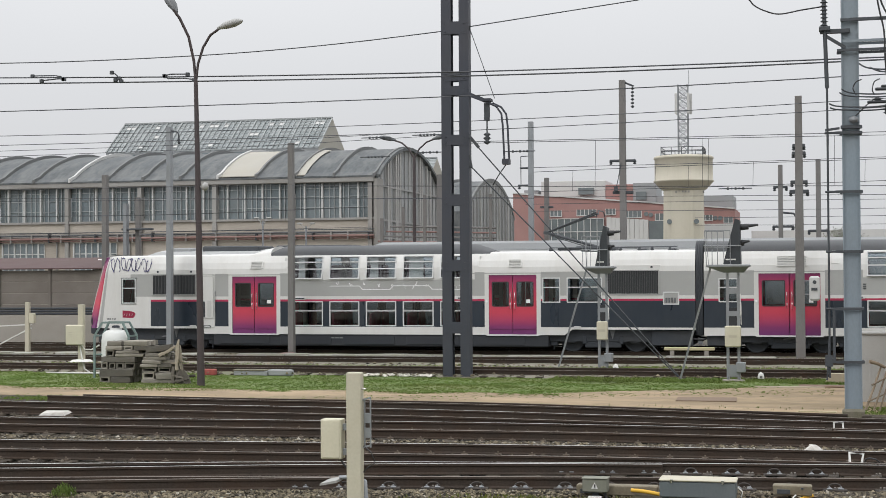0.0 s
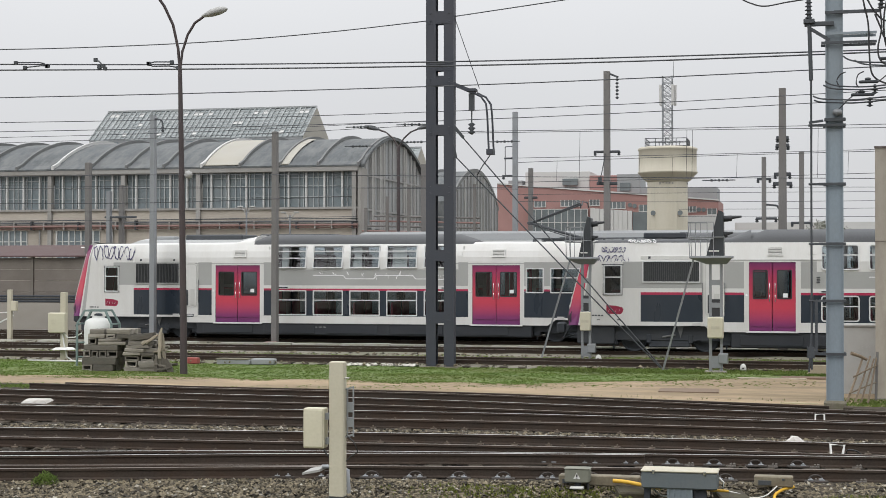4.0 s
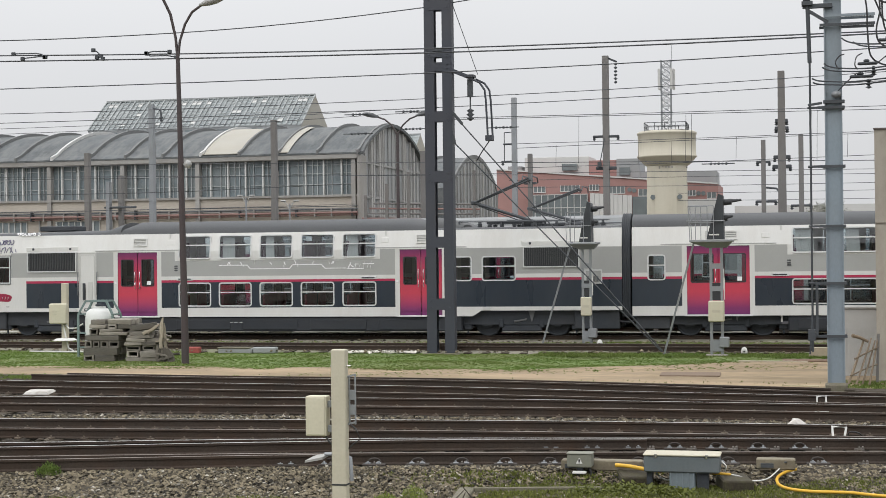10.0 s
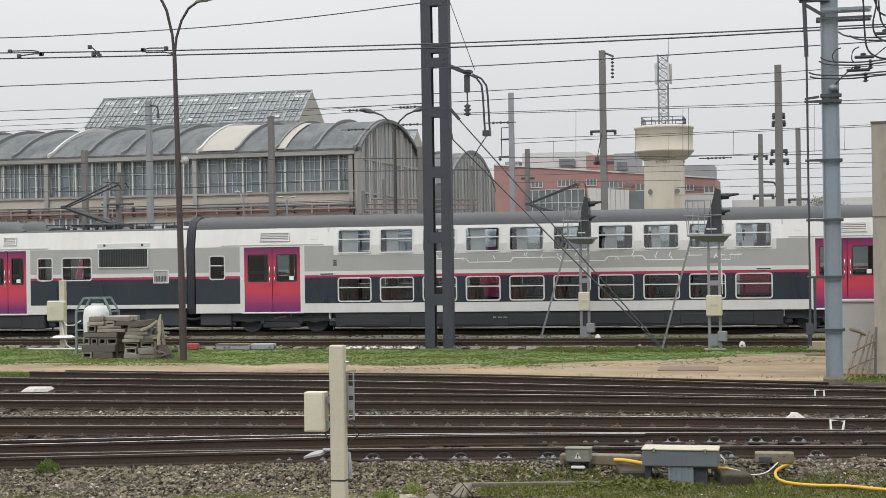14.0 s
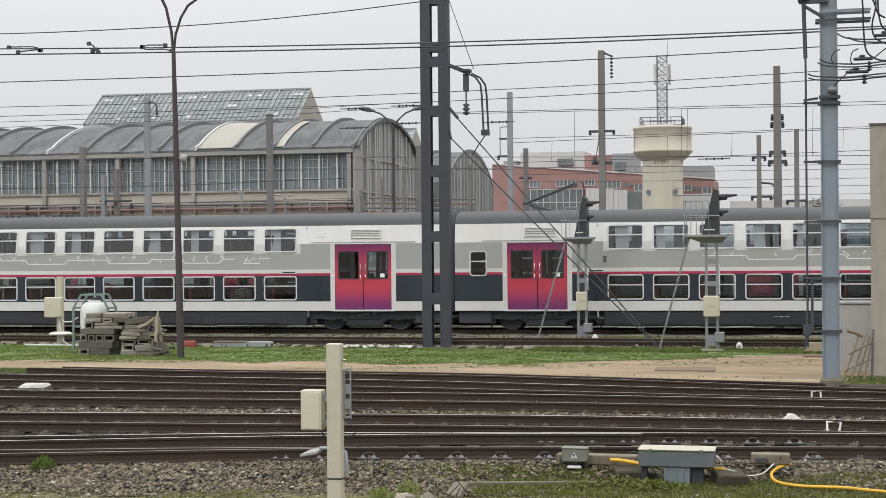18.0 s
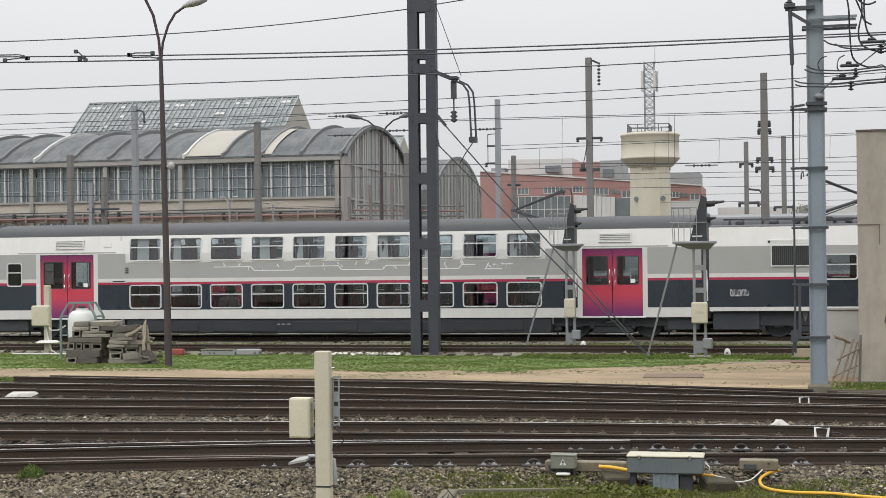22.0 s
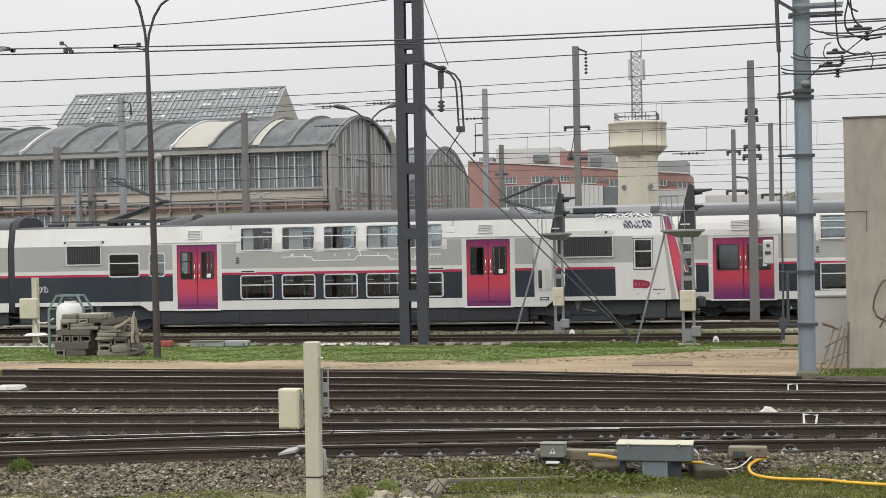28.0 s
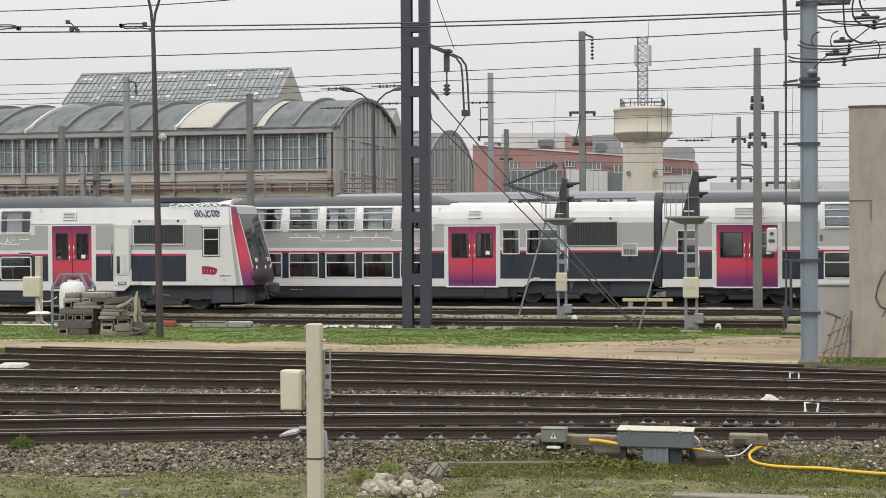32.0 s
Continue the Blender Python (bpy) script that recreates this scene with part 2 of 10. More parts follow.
def door_paint(name, z0=0.75, z1=3.13):
    """Livery of the train doors: purple running into red and back to purple."""
    m = surface(name, (1, 1, 1), rough=0.35, var=0.07, scale=2.0, bump=0.03, coat=0.2)
    n, l, b = m.node_tree.nodes, m.node_tree.links, m.node_tree.nodes["Principled BSDF"]
    old = b.inputs["Base Color"].links[0].from_socket
    tc, sp, rp = n.new("ShaderNodeTexCoord"), n.new("ShaderNodeSeparateXYZ"), n.new("ShaderNodeValToRGB")
    l.new(tc.outputs["Object"], sp.inputs[0])
    mr = n.new("ShaderNodeMapRange")
    mr.inputs["From Min"].default_value, mr.inputs["From Max"].default_value = z0, z1
    l.new(sp.outputs["Z"], mr.inputs["Value"])
    l.new(mr.outputs[0], rp.inputs["Fac"])
    e = rp.color_ramp.elements
    e[0].position, e[0].color = 0.0, (0.15, 0.028, 0.13, 1)
    e[1].position, e[1].color = 1.0, (0.14, 0.018, 0.10, 1)
    for p, c in ((0.10, (0.20, 0.028, 0.12, 1)), (0.22, (0.38, 0.04, 0.10, 1)), (0.34, (0.50, 0.045, 0.078, 1)), (0.58, (0.47, 0.038, 0.075, 1)), (0.78, (0.35, 0.028, 0.08, 1)), (0.92, (0.21, 0.02, 0.09, 1))):
        e.new(p).color = c
    mul = n.new("ShaderNodeVectorMath")
    mul.operation = "MULTIPLY"
    l.new(old, mul.inputs[0])
    l.new(rp.outputs["Color"], mul.inputs[1])
    l.new(mul.outputs[0], b.inputs["Base Color"])
    return m


WHITE = surface("train_white_paint", (0.62, 0.62, 0.605), rough=0.4, var=0.05, scale=0.7, bump=0.02, dirt=(0.40, 0.375, 0.34), dirt_amount=0.35, dirt_scale=0.7, stretch=(1.6, 1, 0.25))
TGREY = surface("train_grey_paint", (0.345, 0.35, 0.34), rough=0.42, var=0.05, scale=0.7, bump=0.02, dirt=(0.26, 0.25, 0.23), dirt_amount=0.2, dirt_scale=0.6)
TROOF = surface("train_roof_grey", (0.088, 0.092, 0.098), rough=0.7, spec=0.25, var=0.14, scale=0.5, bump=0.03, dirt=(0.10, 0.10, 0.10), dirt_amount=0.5, dirt_scale=0.5, stretch=(0.5, 1, 1))
NAVY = surface("train_dark_panel", (0.016, 0.025, 0.038), rough=0.3, var=0.1, scale=0.8, bump=0.02, dirt=(0.06, 0.062, 0.066), dirt_amount=0.3, dirt_scale=0.6, stretch=(1.5, 1, 0.4))
STRIPE = surface("train_red_stripe", (0.37, 0.022, 0.068), rough=0.4, var=0.06, bump=0.0)
NOSERED = door_paint("train_nose_red", 1.0, 3.75)
DOOR = door_paint("train_door_paint")
UNDER = surface("train_underframe_black", (0.031, 0.038, 0.048), rough=0.7, var=0.3, scale=2.0, bump=0.2, dirt=(0.062, 0.058, 0.055), dirt_amount=0.5, dirt_scale=1.0)
SKIRT = surface("train_skirt_black", (0.017, 0.021, 0.028), rough=0.55, var=0.25, scale=1.2, bump=0.08, dirt=(0.035, 0.035, 0.037), dirt_amount=0.45, dirt_scale=0.8, stretch=(0.6, 1, 2))
BELLOWS = surface("grey_black_bellows", (0.026, 0.031, 0.038), rough=0.7, var=0.2, scale=3, bump=0.1, dirt=(0.07, 0.07, 0.07), dirt_amount=0.3)
RUBBER = surface("black_rubber", (0.026, 0.028, 0.032), rough=0.6, var=0.15, scale=3, bump=0.1)
ALU = surface("aluminium_frame", (0.56, 0.57, 0.57), rough=0.45, metal=0.0, var=0.08, bump=0.02)
STEEL = surface("bright_steel", (0.55, 0.55, 0.55), rough=0.25, metal=0.9, var=0.08, bump=0.02)
TINTED = glass("train_window_glass", (0.62, 0.69, 0.72), 2.2)
DARKGLASS = glass("dark_glass", (0.22, 0.25, 0.27), 2.0)
CURTAIN = surface("pale_train_curtain", (0.62, 0.62, 0.60), rough=0.9, var=0.12, scale=6, bump=0.1, stretch=(6, 1, 0.3))
INTERIOR = surface("train_interior_panel", (0.55, 0.55, 0.54), rough=0.6, var=0.08, bump=0.02)
FLOORING = surface("train_interior_floor", (0.10, 0.10, 0.11), rough=0.7, var=0.1, bump=0.05)
SEATCLOTH = surface("train_seat_cloth", (0.12, 0.07, 0.09), rough=0.9, var=0.2, bump=0.1)
REDSEAT = surface("train_red_seat_cloth", (0.19, 0.04, 0.055), rough=0.9, var=0.2, bump=0.1)
LOGORED = surface("logo_red_plate", (0.27, 0.016, 0.05), rough=0.4, var=0.08, bump=0.0)
INK = surface("graffiti_blue_black", (0.04, 0.035, 0.12), rough=0.6, var=0.2, bump=0.0)
INKWHITE = surface("graffiti_white", (0.75, 0.75, 0.76), rough=0.6, var=0.1, bump=0.0)
RAILSTEEL = surface("rusty_rail_side", (0.047, 0.037, 0.030), rough=0.8, var=0.35, scale=1.0, bump=0.25, dirt=(0.058, 0.034, 0.021), dirt_amount=0.6, dirt_scale=1.5, spec=0.2)
RAILTOP = surface("polished_rail_head", (0.78, 0.77, 0.75), rough=0.3, metal=1.0, var=0.12, scale=0.6, bump=0.02, stretch=(0.3, 6, 1))
RAILDULL = surface("dull_rail_head", (0.23, 0.20, 0.175), rough=0.5, metal=0.5, var=0.25, scale=0.8, bump=0.1, dirt=(0.10, 0.06, 0.04), dirt_amount=0.6, dirt_scale=0.7)
SLEEPER = surface("oiled_wooden_sleeper", (0.058, 0.049, 0.038), rough=0.85, var=0.35, scale=2.5, bump=0.4, fine=18, dirt=(0.085, 0.07, 0.052), dirt_amount=0.5, rand=0.3, stretch=(1, 6, 1), spec=0.2)
BALLAST = surface("ballast_bed", (0.060, 0.052, 0.040), rough=0.95, var=0.55, scale=0.7, bump=0.9, fine=16, dirt=(0.028, 0.021, 0.017), dirt_amount=0.7, dirt_scale=0.35, spec=0.2)
STONE = surface("ballast_stone", (0.118, 0.099, 0.066), rough=0.9, var=0.35, scale=12, bump=0.5, fine=70, rand=0.9, island=True)
BALLASTFAR = surface("dry_far_ballast", (0.19, 0.176, 0.143), rough=0.95, var=0.4, scale=1.1, bump=0.8, fine=14, dirt=(0.13, 0.145, 0.075), dirt_amount=0.75, dirt_scale=0.3, stretch=(0.4, 1.4, 1))
STONEDARK = surface("oily_ballast_stone", (0.055, 0.045, 0.033), rough=0.9, var=0.3, scale=3, bump=0.4, fine=45, rand=0.5, island=True)
GROUND = surface("yard_ground", (0.12, 0.105, 0.085), rough=0.95, var=0.35, scale=0.12, bump=0.6, fine=9, dirt=(0.07, 0.085, 0.035), dirt_amount=0.6, dirt_scale=0.06)
GRASSBED = surface("grass_turf", (0.108, 0.158, 0.040), rough=0.95, var=0.35, scale=0.8, bump=0.8, fine=14, dirt=(0.145, 0.142, 0.055), dirt_amount=0.65, dirt_scale=0.45, stretch=(0.5, 1.3, 1))
GRASS = surface("grass_blades", (0.118, 0.178, 0.042), rough=0.9, spec=0.2, var=0.3, scale=0.5, bump=0.0, rand=0.12, island=True, dirt=(0.155, 0.155, 0.055), dirt_amount=0.6, dirt_scale=0.45, stretch=(0.5, 1.3, 1), leaf=0.5)
WEEDBRIGHT = surface("fresh_weed_leaves", (0.17, 0.215, 0.035), rough=0.6, var=0.25, scale=4, bump=0.0, rand=0.35, island=True, leaf=0.4)
WEED = surface("weed_leaves", (0.125, 0.142, 0.028), rough=0.7, var=0.25, scale=2, bump=0.0, rand=0.4, island=True, leaf=0.4)
MOSS = surface("mossy_ground", (0.118, 0.118, 0.034), rough=0.95, var=0.85, scale=5.0, bump=1.0, fine=38, dirt=(0.055, 0.043, 0.026), dirt_amount=0.9, dirt_scale=2.6)
PATHDIRT = surface("sandy_path", (0.295, 0.222, 0.14), rough=0.95, var=0.40, scale=0.9, bump=0.6, fine=7, dirt=(0.15, 0.115, 0.062), dirt_amount=0.95, dirt_scale=0.55, stretch=(0.35, 1.2, 1))
CREAM = surface("cream_painted_post", (0.47, 0.44, 0.35), rough=0.6, var=0.08, scale=1.2, bump=0.08, dirt=(0.33, 0.29, 0.21), dirt_amount=0.4, dirt_scale=1.3)
CREAMBOX = surface("cream_cabinet_paint", (0.53, 0.50, 0.39), rough=0.55, var=0.07, scale=1.2, bump=0.05, dirt=(0.36, 0.32, 0.22), dirt_amount=0.35)
GALV = surface("galvanised_steel", (0.25, 0.265, 0.28), rough=0.5, metal=0.35, var=0.12, scale=1.5, bump=0.05, dirt=(0.22, 0.21, 0.20), dirt_amount=0.35, dirt_scale=0.8)
MASTGREY = surface("grey_blue_mast_paint", (0.21, 0.255, 0.29), rough=0.55, var=0.1, scale=1.0, bump=0.06, dirt=(0.20, 0.19, 0.18), dirt_amount=0.4, dirt_scale=0.7, stretch=(1, 1, 0.4))
MASTDARK = surface("dark_painted_mast", (0.036, 0.041, 0.055), rough=0.6, var=0.15, scale=1.0, bump=0.06, dirt=(0.055, 0.052, 0.058), dirt_amount=0.5, dirt_scale=0.8)
RUSTPOLE = surface("red_brown_pole_paint", (0.048, 0.038, 0.040), rough=0.6, var=0.25, scale=1.5, bump=0.08, dirt=(0.075, 0.05, 0.044), dirt_amount=0.5)
CONCPOLE = surface("weathered_pole", (0.165, 0.160, 0.155), rough=0.85, var=0.16, scale=1.0, bump=0.15, dirt=(0.115, 0.098, 0.088), dirt_amount=0.6, dirt_scale=0.8, stretch=(1, 1, 0.3))
CONCRETE = surface("concrete", (0.30, 0.28, 0.25), rough=0.9, var=0.15, scale=0.8, bump=0.2, dirt=(0.16, 0.14, 0.12), dirt_amount=0.6, dirt_scale=0.4)
DARKSTEEL = surface("dark_ironwork", (0.062, 0.068, 0.075), rough=0.6, metal=0.3, var=0.2, scale=2, bump=0.06)
CABLE = surface("cable_black", (0.02, 0.02, 0.022), rough=0.55, var=0.1, bump=0.0)
WIRE = surface("overhead_wire", (0.055, 0.058, 0.065), rough=0.5, metal=0.3, var=0.1, bump=0.0)
WHITEPAINT = surface("white_marker_paint", (0.64, 0.64, 0.62), rough=0.55, var=0.06, scale=2, bump=0.05, dirt=(0.4, 0.38, 0.34), dirt_amount=0.4, dirt_scale=2)
OLDWOOD = surface("weathered_sleeper_wood", (0.165, 0.15, 0.125), rough=0.9, var=0.45, scale=2, bump=0.5, fine=14, dirt=(0.05, 0.042, 0.034), dirt_amount=0.85, dirt_scale=3.0, rand=0.5, stretch=(0.3, 2, 2))
YELLOW = surface("yellow_hose", (0.62, 0.36, 0.03), rough=0.55, var=0.1, scale=3, bump=0.03)
PLASTIC = surface("white_tank_plastic", (0.62, 0.63, 0.61), rough=0.5, var=0.07, scale=1, bump=0.02)
TEALSTEEL = surface("faded_green_frame_paint", (0.16, 0.22, 0.21), rough=0.6, var=0.15, bump=0.05)
WALLBEIGE = surface("beige_rendered_wall", (0.39, 0.355, 0.30), rough=0.9, var=0.10, scale=0.7, bump=0.3, fine=45, dirt=(0.25, 0.22, 0.18), dirt_amount=0.6, dirt_scale=2.2, stretch=(1.3, 1.3, 0.6))
BRICK = surface("pale_brick_wall", (0.45, 0.41, 0.355), rough=0.9, var=0.15, scale=0.3, bump=0.2, fine=6, dirt=(0.27, 0.235, 0.20), dirt_amount=0.7, dirt_scale=0.25, stretch=(0.5, 1, 3.5))
HALLCONC = surface("hall_concrete_frame", (0.30, 0.293, 0.28), rough=0.9, var=0.14, scale=0.3, bump=0.15, dirt=(0.15, 0.13, 0.11), dirt_amount=0.6, dirt_scale=0.25, stretch=(1, 1, 0.5))
HALLROOF = surface("bitumen_vault_roof", (0.078, 0.087, 0.092), rough=0.75, var=0.35, scale=0.5, bump=0.15, fine=4, dirt=(0.175, 0.18, 0.175), dirt_amount=0.75, dirt_scale=0.8, stretch=(1.6, 0.35, 1))
ROOFRIB = surface("grey_roof_rib", (0.16, 0.165, 0.165), rough=0.75, var=0.3, scale=0.8, bump=0.1, dirt=(0.08, 0.08, 0.08), dirt_amount=0.5)
HALLGLASS = surface("dusty_hall_glass", (0.145, 0.178, 0.195), rough=0.3, var=0.35, scale=0.6, bump=0.02, dirt=(0.22, 0.23, 0.22), dirt_amount=0.5, dirt_scale=0.5)
ROOFGLASS = surface("greenhouse_glass", (0.22, 0.245, 0.25), rough=0.3, var=0.2, scale=0.4, bump=0.02, rand=0.25, dirt=(0.42, 0.44, 0.44), dirt_amount=0.5, dirt_scale=0.3)
ROOFBAR = surface("greenhouse_bars", (0.29, 0.305, 0.305), rough=0.6, var=0.1, bump=0.0)
CREAMPLATE = surface("cream_roof_sheet", (0.34, 0.325, 0.285), rough=0.6, var=0.1, scale=0.6, bump=0.04, dirt=(0.3, 0.27, 0.2), dirt_amount=0.4, dirt_scale=0.4)
REDBRICK = surface("red_brick_cladding", (0.32, 0.185, 0.17), rough=0.85, var=0.14, scale=0.3, bump=0.08, dirt=(0.24, 0.12, 0.105), dirt_amount=0.4, dirt_scale=0.2)
PIPERED = surface("oxide_red_pipe", (0.22, 0.135, 0.12), rough=0.7, var=0.2, scale=1, bump=0.05)
TOWERCREAM = surface("water_tower_render", (0.51, 0.48, 0.40), rough=0.9, var=0.08, scale=0.25, bump=0.08, dirt=(0.38, 0.35, 0.28), dirt_amount=0.65, dirt_scale=0.4, stretch=(1, 1, 0.25))
GREYCLAD = surface("grey_cladding", (0.27, 0.28, 0.285), rough=0.7, var=0.08, scale=0.4, bump=0.04)
PALECLAD = surface("pale_cladding", (0.5, 0.5, 0.49), rough=0.7, var=0.07, scale=0.4, bump=0.04)
PANEGLASS = surface("far_window_glass", (0.14, 0.16, 0.165), rough=0.15, var=0.3, scale=0.5, bump=0.0)
FENCE = surface("concrete_panel_fence", (0.185, 0.165, 0.145), rough=0.9, var=0.15, scale=0.5, bump=0.2, dirt=(0.10, 0.085, 0.07), dirt_amount=0.55, dirt_scale=0.4, rand=0.08)
MAROON = surface("maroon_roof_sheet", (0.075, 0.042, 0.040), rough=0.75, var=0.15, bump=0.05)
BARK = surface("tree_bark", (0.09, 0.075, 0.06), rough=0.95, var=0.2, bump=0.3)
TWIG = surface("tree_foliage", (0.075, 0.085, 0.05), rough=0.9, var=0.2, bump=0.0, rand=0.35, island=True)
LAMPSHELL = surface("lamp_head_grey", (0.34, 0.34, 0.33), rough=0.5, var=0.1, bump=0.03)
LAMPDARK = surface("lamp_head_dark", (0.10, 0.105, 0.11), rough=0.5, var=0.1, bump=0.03)


# ---- ground and tracks ----
def smooth_line(pts, x):
    """Depth of a rail at x, by straight pieces rounded through the points."""
    if x <= pts[0][0]:
        a, b = pts[0], pts[1]
    elif x >= pts[-1][0]:
        a, b = pts[-2], pts[-1]
    else:
        for k in range(len(pts) - 1):
            if pts[k][0] <= x <= pts[k + 1][0]:
                p0, p1, p2, p3 = pts[max(k - 1, 0)], pts[k], pts[k + 1], pts[min(k + 2, len(pts) - 1)]
                h = p2[0] - p1[0]
                m1 = (p2[1] - p0[1]) / (p2[0] - p0[0])
                m2 = (p3[1] - p1[1]) / (p3[0] - p1[0])
                t = (x - p1[0]) / h
                return ((2 * t ** 3 - 3 * t * t + 1) * p1[1] + (t ** 3 - 2 * t * t + t) * h * m1
                        + (3 * t * t - 2 * t ** 3) * p2[1] + (t ** 3 - t * t) * h * m2)
    return a[1] + (b[1] - a[1]) * (x - a[0]) / (b[0] - a[0])


def sheet(name, x0, x1, y0, y1, z, nx, ny, mat, label, amp=0.03, edge=None, kind="structure", freq=0.7, fall=None):
    """A piece of uneven ground; edge(x, far) may move its near and far border, fall(x, y) lowers it."""
    g = Geo()
    v, f = [], []
    for j in range(ny + 1):
        for i in range(nx + 1):
            x = x0 + (x1 - x0) * i / nx
            a, b = (y0, y1) if edge is None else (y0 + edge(x, 0), y1 + edge(x, 1))
            y = a + (b - a) * j / ny
            rim = 0.0 if j in (0, ny) else 1.0
            v.append((x, y, z - (1 - rim) * 0.10 + rim * amp * noise.noise((x * freq, y * freq, z)) - (fall(x, y) if fall else 0.0)))
    for j in range(ny):
        for i in range(nx):
            a = j * (nx + 1) + i
            f.append((a, a + 1, a + nx + 2, a + nx + 1))
    g.add(v, f, 0, True)
    return tagged(part(name, g, mat), label, name.split("_")[0], "", kind)


g = Geo()
rings = [[(s * x, s * y, z) for x, y in ((-1, -1), (1, -1), (1, 1), (-1, 1))] for s, z in ((38, -0.5), (44, -0.32), (120, -0.32), (500, -0.32), (3000, -0.32))]
g.add(rings[0], [(0, 1, 2, 3)])
for a, b in zip(rings, rings[1:]):
    for k in range(4):
        j = (k + 1) % 4
        g.quad(a[k], a[j], b[j], b[k])
tagged(part("ground", g, GROUND), "brown gravelly railway yard ground with sparse weeds", "ground", "", "structure")

D2 = [(-40, 13.5), (-11.7, 20.35), (-8.4, 21.15), (-5.2, 21.77), (0.65, 22.75), (10, 24.0)]


def shoulder_fall(x, y):
    """Drop of the ballast shoulder beside the nearest rail, steeper by the point motor."""
    steep = 0.12 + 0.20 * max(0.0, min(1.0, (x + 4.7) / 0.8)) * max(0.0, min(1.0, (0.6 - x) / 0.8))
    return min(0.19, max(0.0, (smooth_line(D2, x) - 0.42 - y) * steep))


sheet("ballast_near", -34, 12, 0.0, 37.2, -0.20, 200, 90, BALLAST, "dark oily ballast between the near tracks", 0.05,
      lambda x, far: 0.0 if far else smooth_line(D2, x) - 2.5, fall=shoulder_fall)
sheet("verge", -30, 14, 8.0, 0.0, -0.36, 150, 80, MOSS, "mossy stony verge beside the ballast", 0.05,
      lambda x, far: smooth_line(D2, x) - 1.85 + 0.35 * noise.noise((x * 0.7, 3.1, 0)) + 0.2 * noise.noise((x * 2.1, 7.1, 0)) if far else 0.0)
sheet("path", -48, 22, 36.6, 40.2, -0.18, 140, 12, PATHDIRT, "pale sandy service path with tyre marks", 0.03,
      lambda x, far: (0.35 * noise.noise((x * 0.35, 8.0, 0)) + max(0.0, min(1.0, (x + 6.8) / 6)) * 4.2) if far else -2.75 * max(0.0, min(1.0, (x + 9.0) / 9.0)))
sheet("grass_strip", -48, 8.0, 39.3, 46.6, -0.21, 150, 26, GRASSBED, "short green grass strip beside the tracks", 0.06,
      lambda x, far: 0.25 * noise.noise((x * 0.5, 1.0, 0)) + (0.0 if far else max(0.0, min(1.0, (x + 6.8) / 6)) * 4.1))
sheet("ballast_far", -70, 40, 46.3, 65.0, -0.14, 200, 40, BALLASTFAR, "dry grey brown ballast with moss under the far tracks", 0.05)

RAIL = [(-0.07, -0.17), (0.07, -0.17), (0.07, -0.155), (0.012, -0.135), (0.012, -0.045), (0.036, -0.035), (0.036, -0.006), (0.026, 0.0),
        (-0.031, 0.0), (-0.036, -0.004), (-0.036, -0.035), (-0.012, -0.045), (-0.012, -0.135), (-0.07, -0.155)]


def rail(line, x0, x1, step, parent, head):
    """One rail swept along its line."""
    g = Geo()
    n = max(2, int((x1 - x0) / step))
    rings = []
    for i in range(n + 1):
        x = x0 + (x1 - x0) * i / n
        y = smooth_line(line, x)
        rings.append([(x, y + a, b) for a, b in RAIL])
    g.loft(rings, 0, True, True)
    k = len(RAIL)
    for q in range(n):
        g.m[q * k + 7] = 1
    return part("rail", g, [RAILSTEEL, head], parent)


def sleeper_mesh(length):
    g = Geo()
    g.box(-0.12, 0.12, -length / 2, length / 2, -0.32, -0.172, 0, 0.015)
    return g.mesh("sleeper", [SLEEPER])


def fastener(g, x, y, side, big):
    """Base plate with a screw spike beside the rail foot."""
    y += side * 0.115
    w = 0.075 if big else 0.055
    g.box(x - w, x + w, y - 0.05, y + 0.05, -0.172, -0.150)
    g.lathe([(0.02, -0.15), (0.02, -0.125), (0.01, -0.112)], 5, (x, y, 0), 0, False)
    if big:
        g.lathe([(0.022, -0.15), (0.022, -0.12), (0.012, -0.11)], 5, (x + 0.05, y, 0), 0, False)


SL_LONG = sleeper_mesh(2.6)


def track(name, label, lines, x0, x1, heads, pitch=0.6, sl=SL_LONG, big=False, extra=(), phase=0.5):
    """Rails on sleepers: lines give the two running rails, extra more rails with their own ends."""
    t = thing(name, (0, 0, 0), label, "railway track", "railway tracks", "structure")
    shift = phase
    for line, h in zip(lines, heads):
        rail(line, x0, x1, 0.8, t, h)
    for line, a, b, h in extra:
        rail(line, a, b, 0.8, t, h)
    fg = Geo()
    n = int((x1 - x0) / pitch)
    far = Geo()
    for i in range(n):
        x = x0 + (i + shift) * pitch
        ya, yb = smooth_line(lines[0], x), smooth_line(lines[1], x)
        slope = (smooth_line(lines[0], x + 0.5) - smooth_line(lines[0], x - 0.5))
        rz = math.degrees(math.atan(slope)) + random.uniform(-1.0, 1.0)
        if -26 < x < 5:
            part("sleeper", sl, [], t, "", pose(x, (ya + yb) / 2, random.uniform(-0.008, 0.004), 0, 0, rz))
            for y in (ya, yb):
                for s in (-1, 1):
                    fastener(fg, x, y, s, big)
        else:
            far.box(x - 0.12, x + 0.12, (ya + yb) / 2 - 1.3, (ya + yb) / 2 + 1.3, -0.32, -0.172)
    if far.v:
        tagged(part("sleepers", far, SLEEPER, t), kind="stuff")
    tagged(part("rail_fastenings", fg, STEELCLIP if big else RUSTCLIP, t), kind="stuff")
    return t


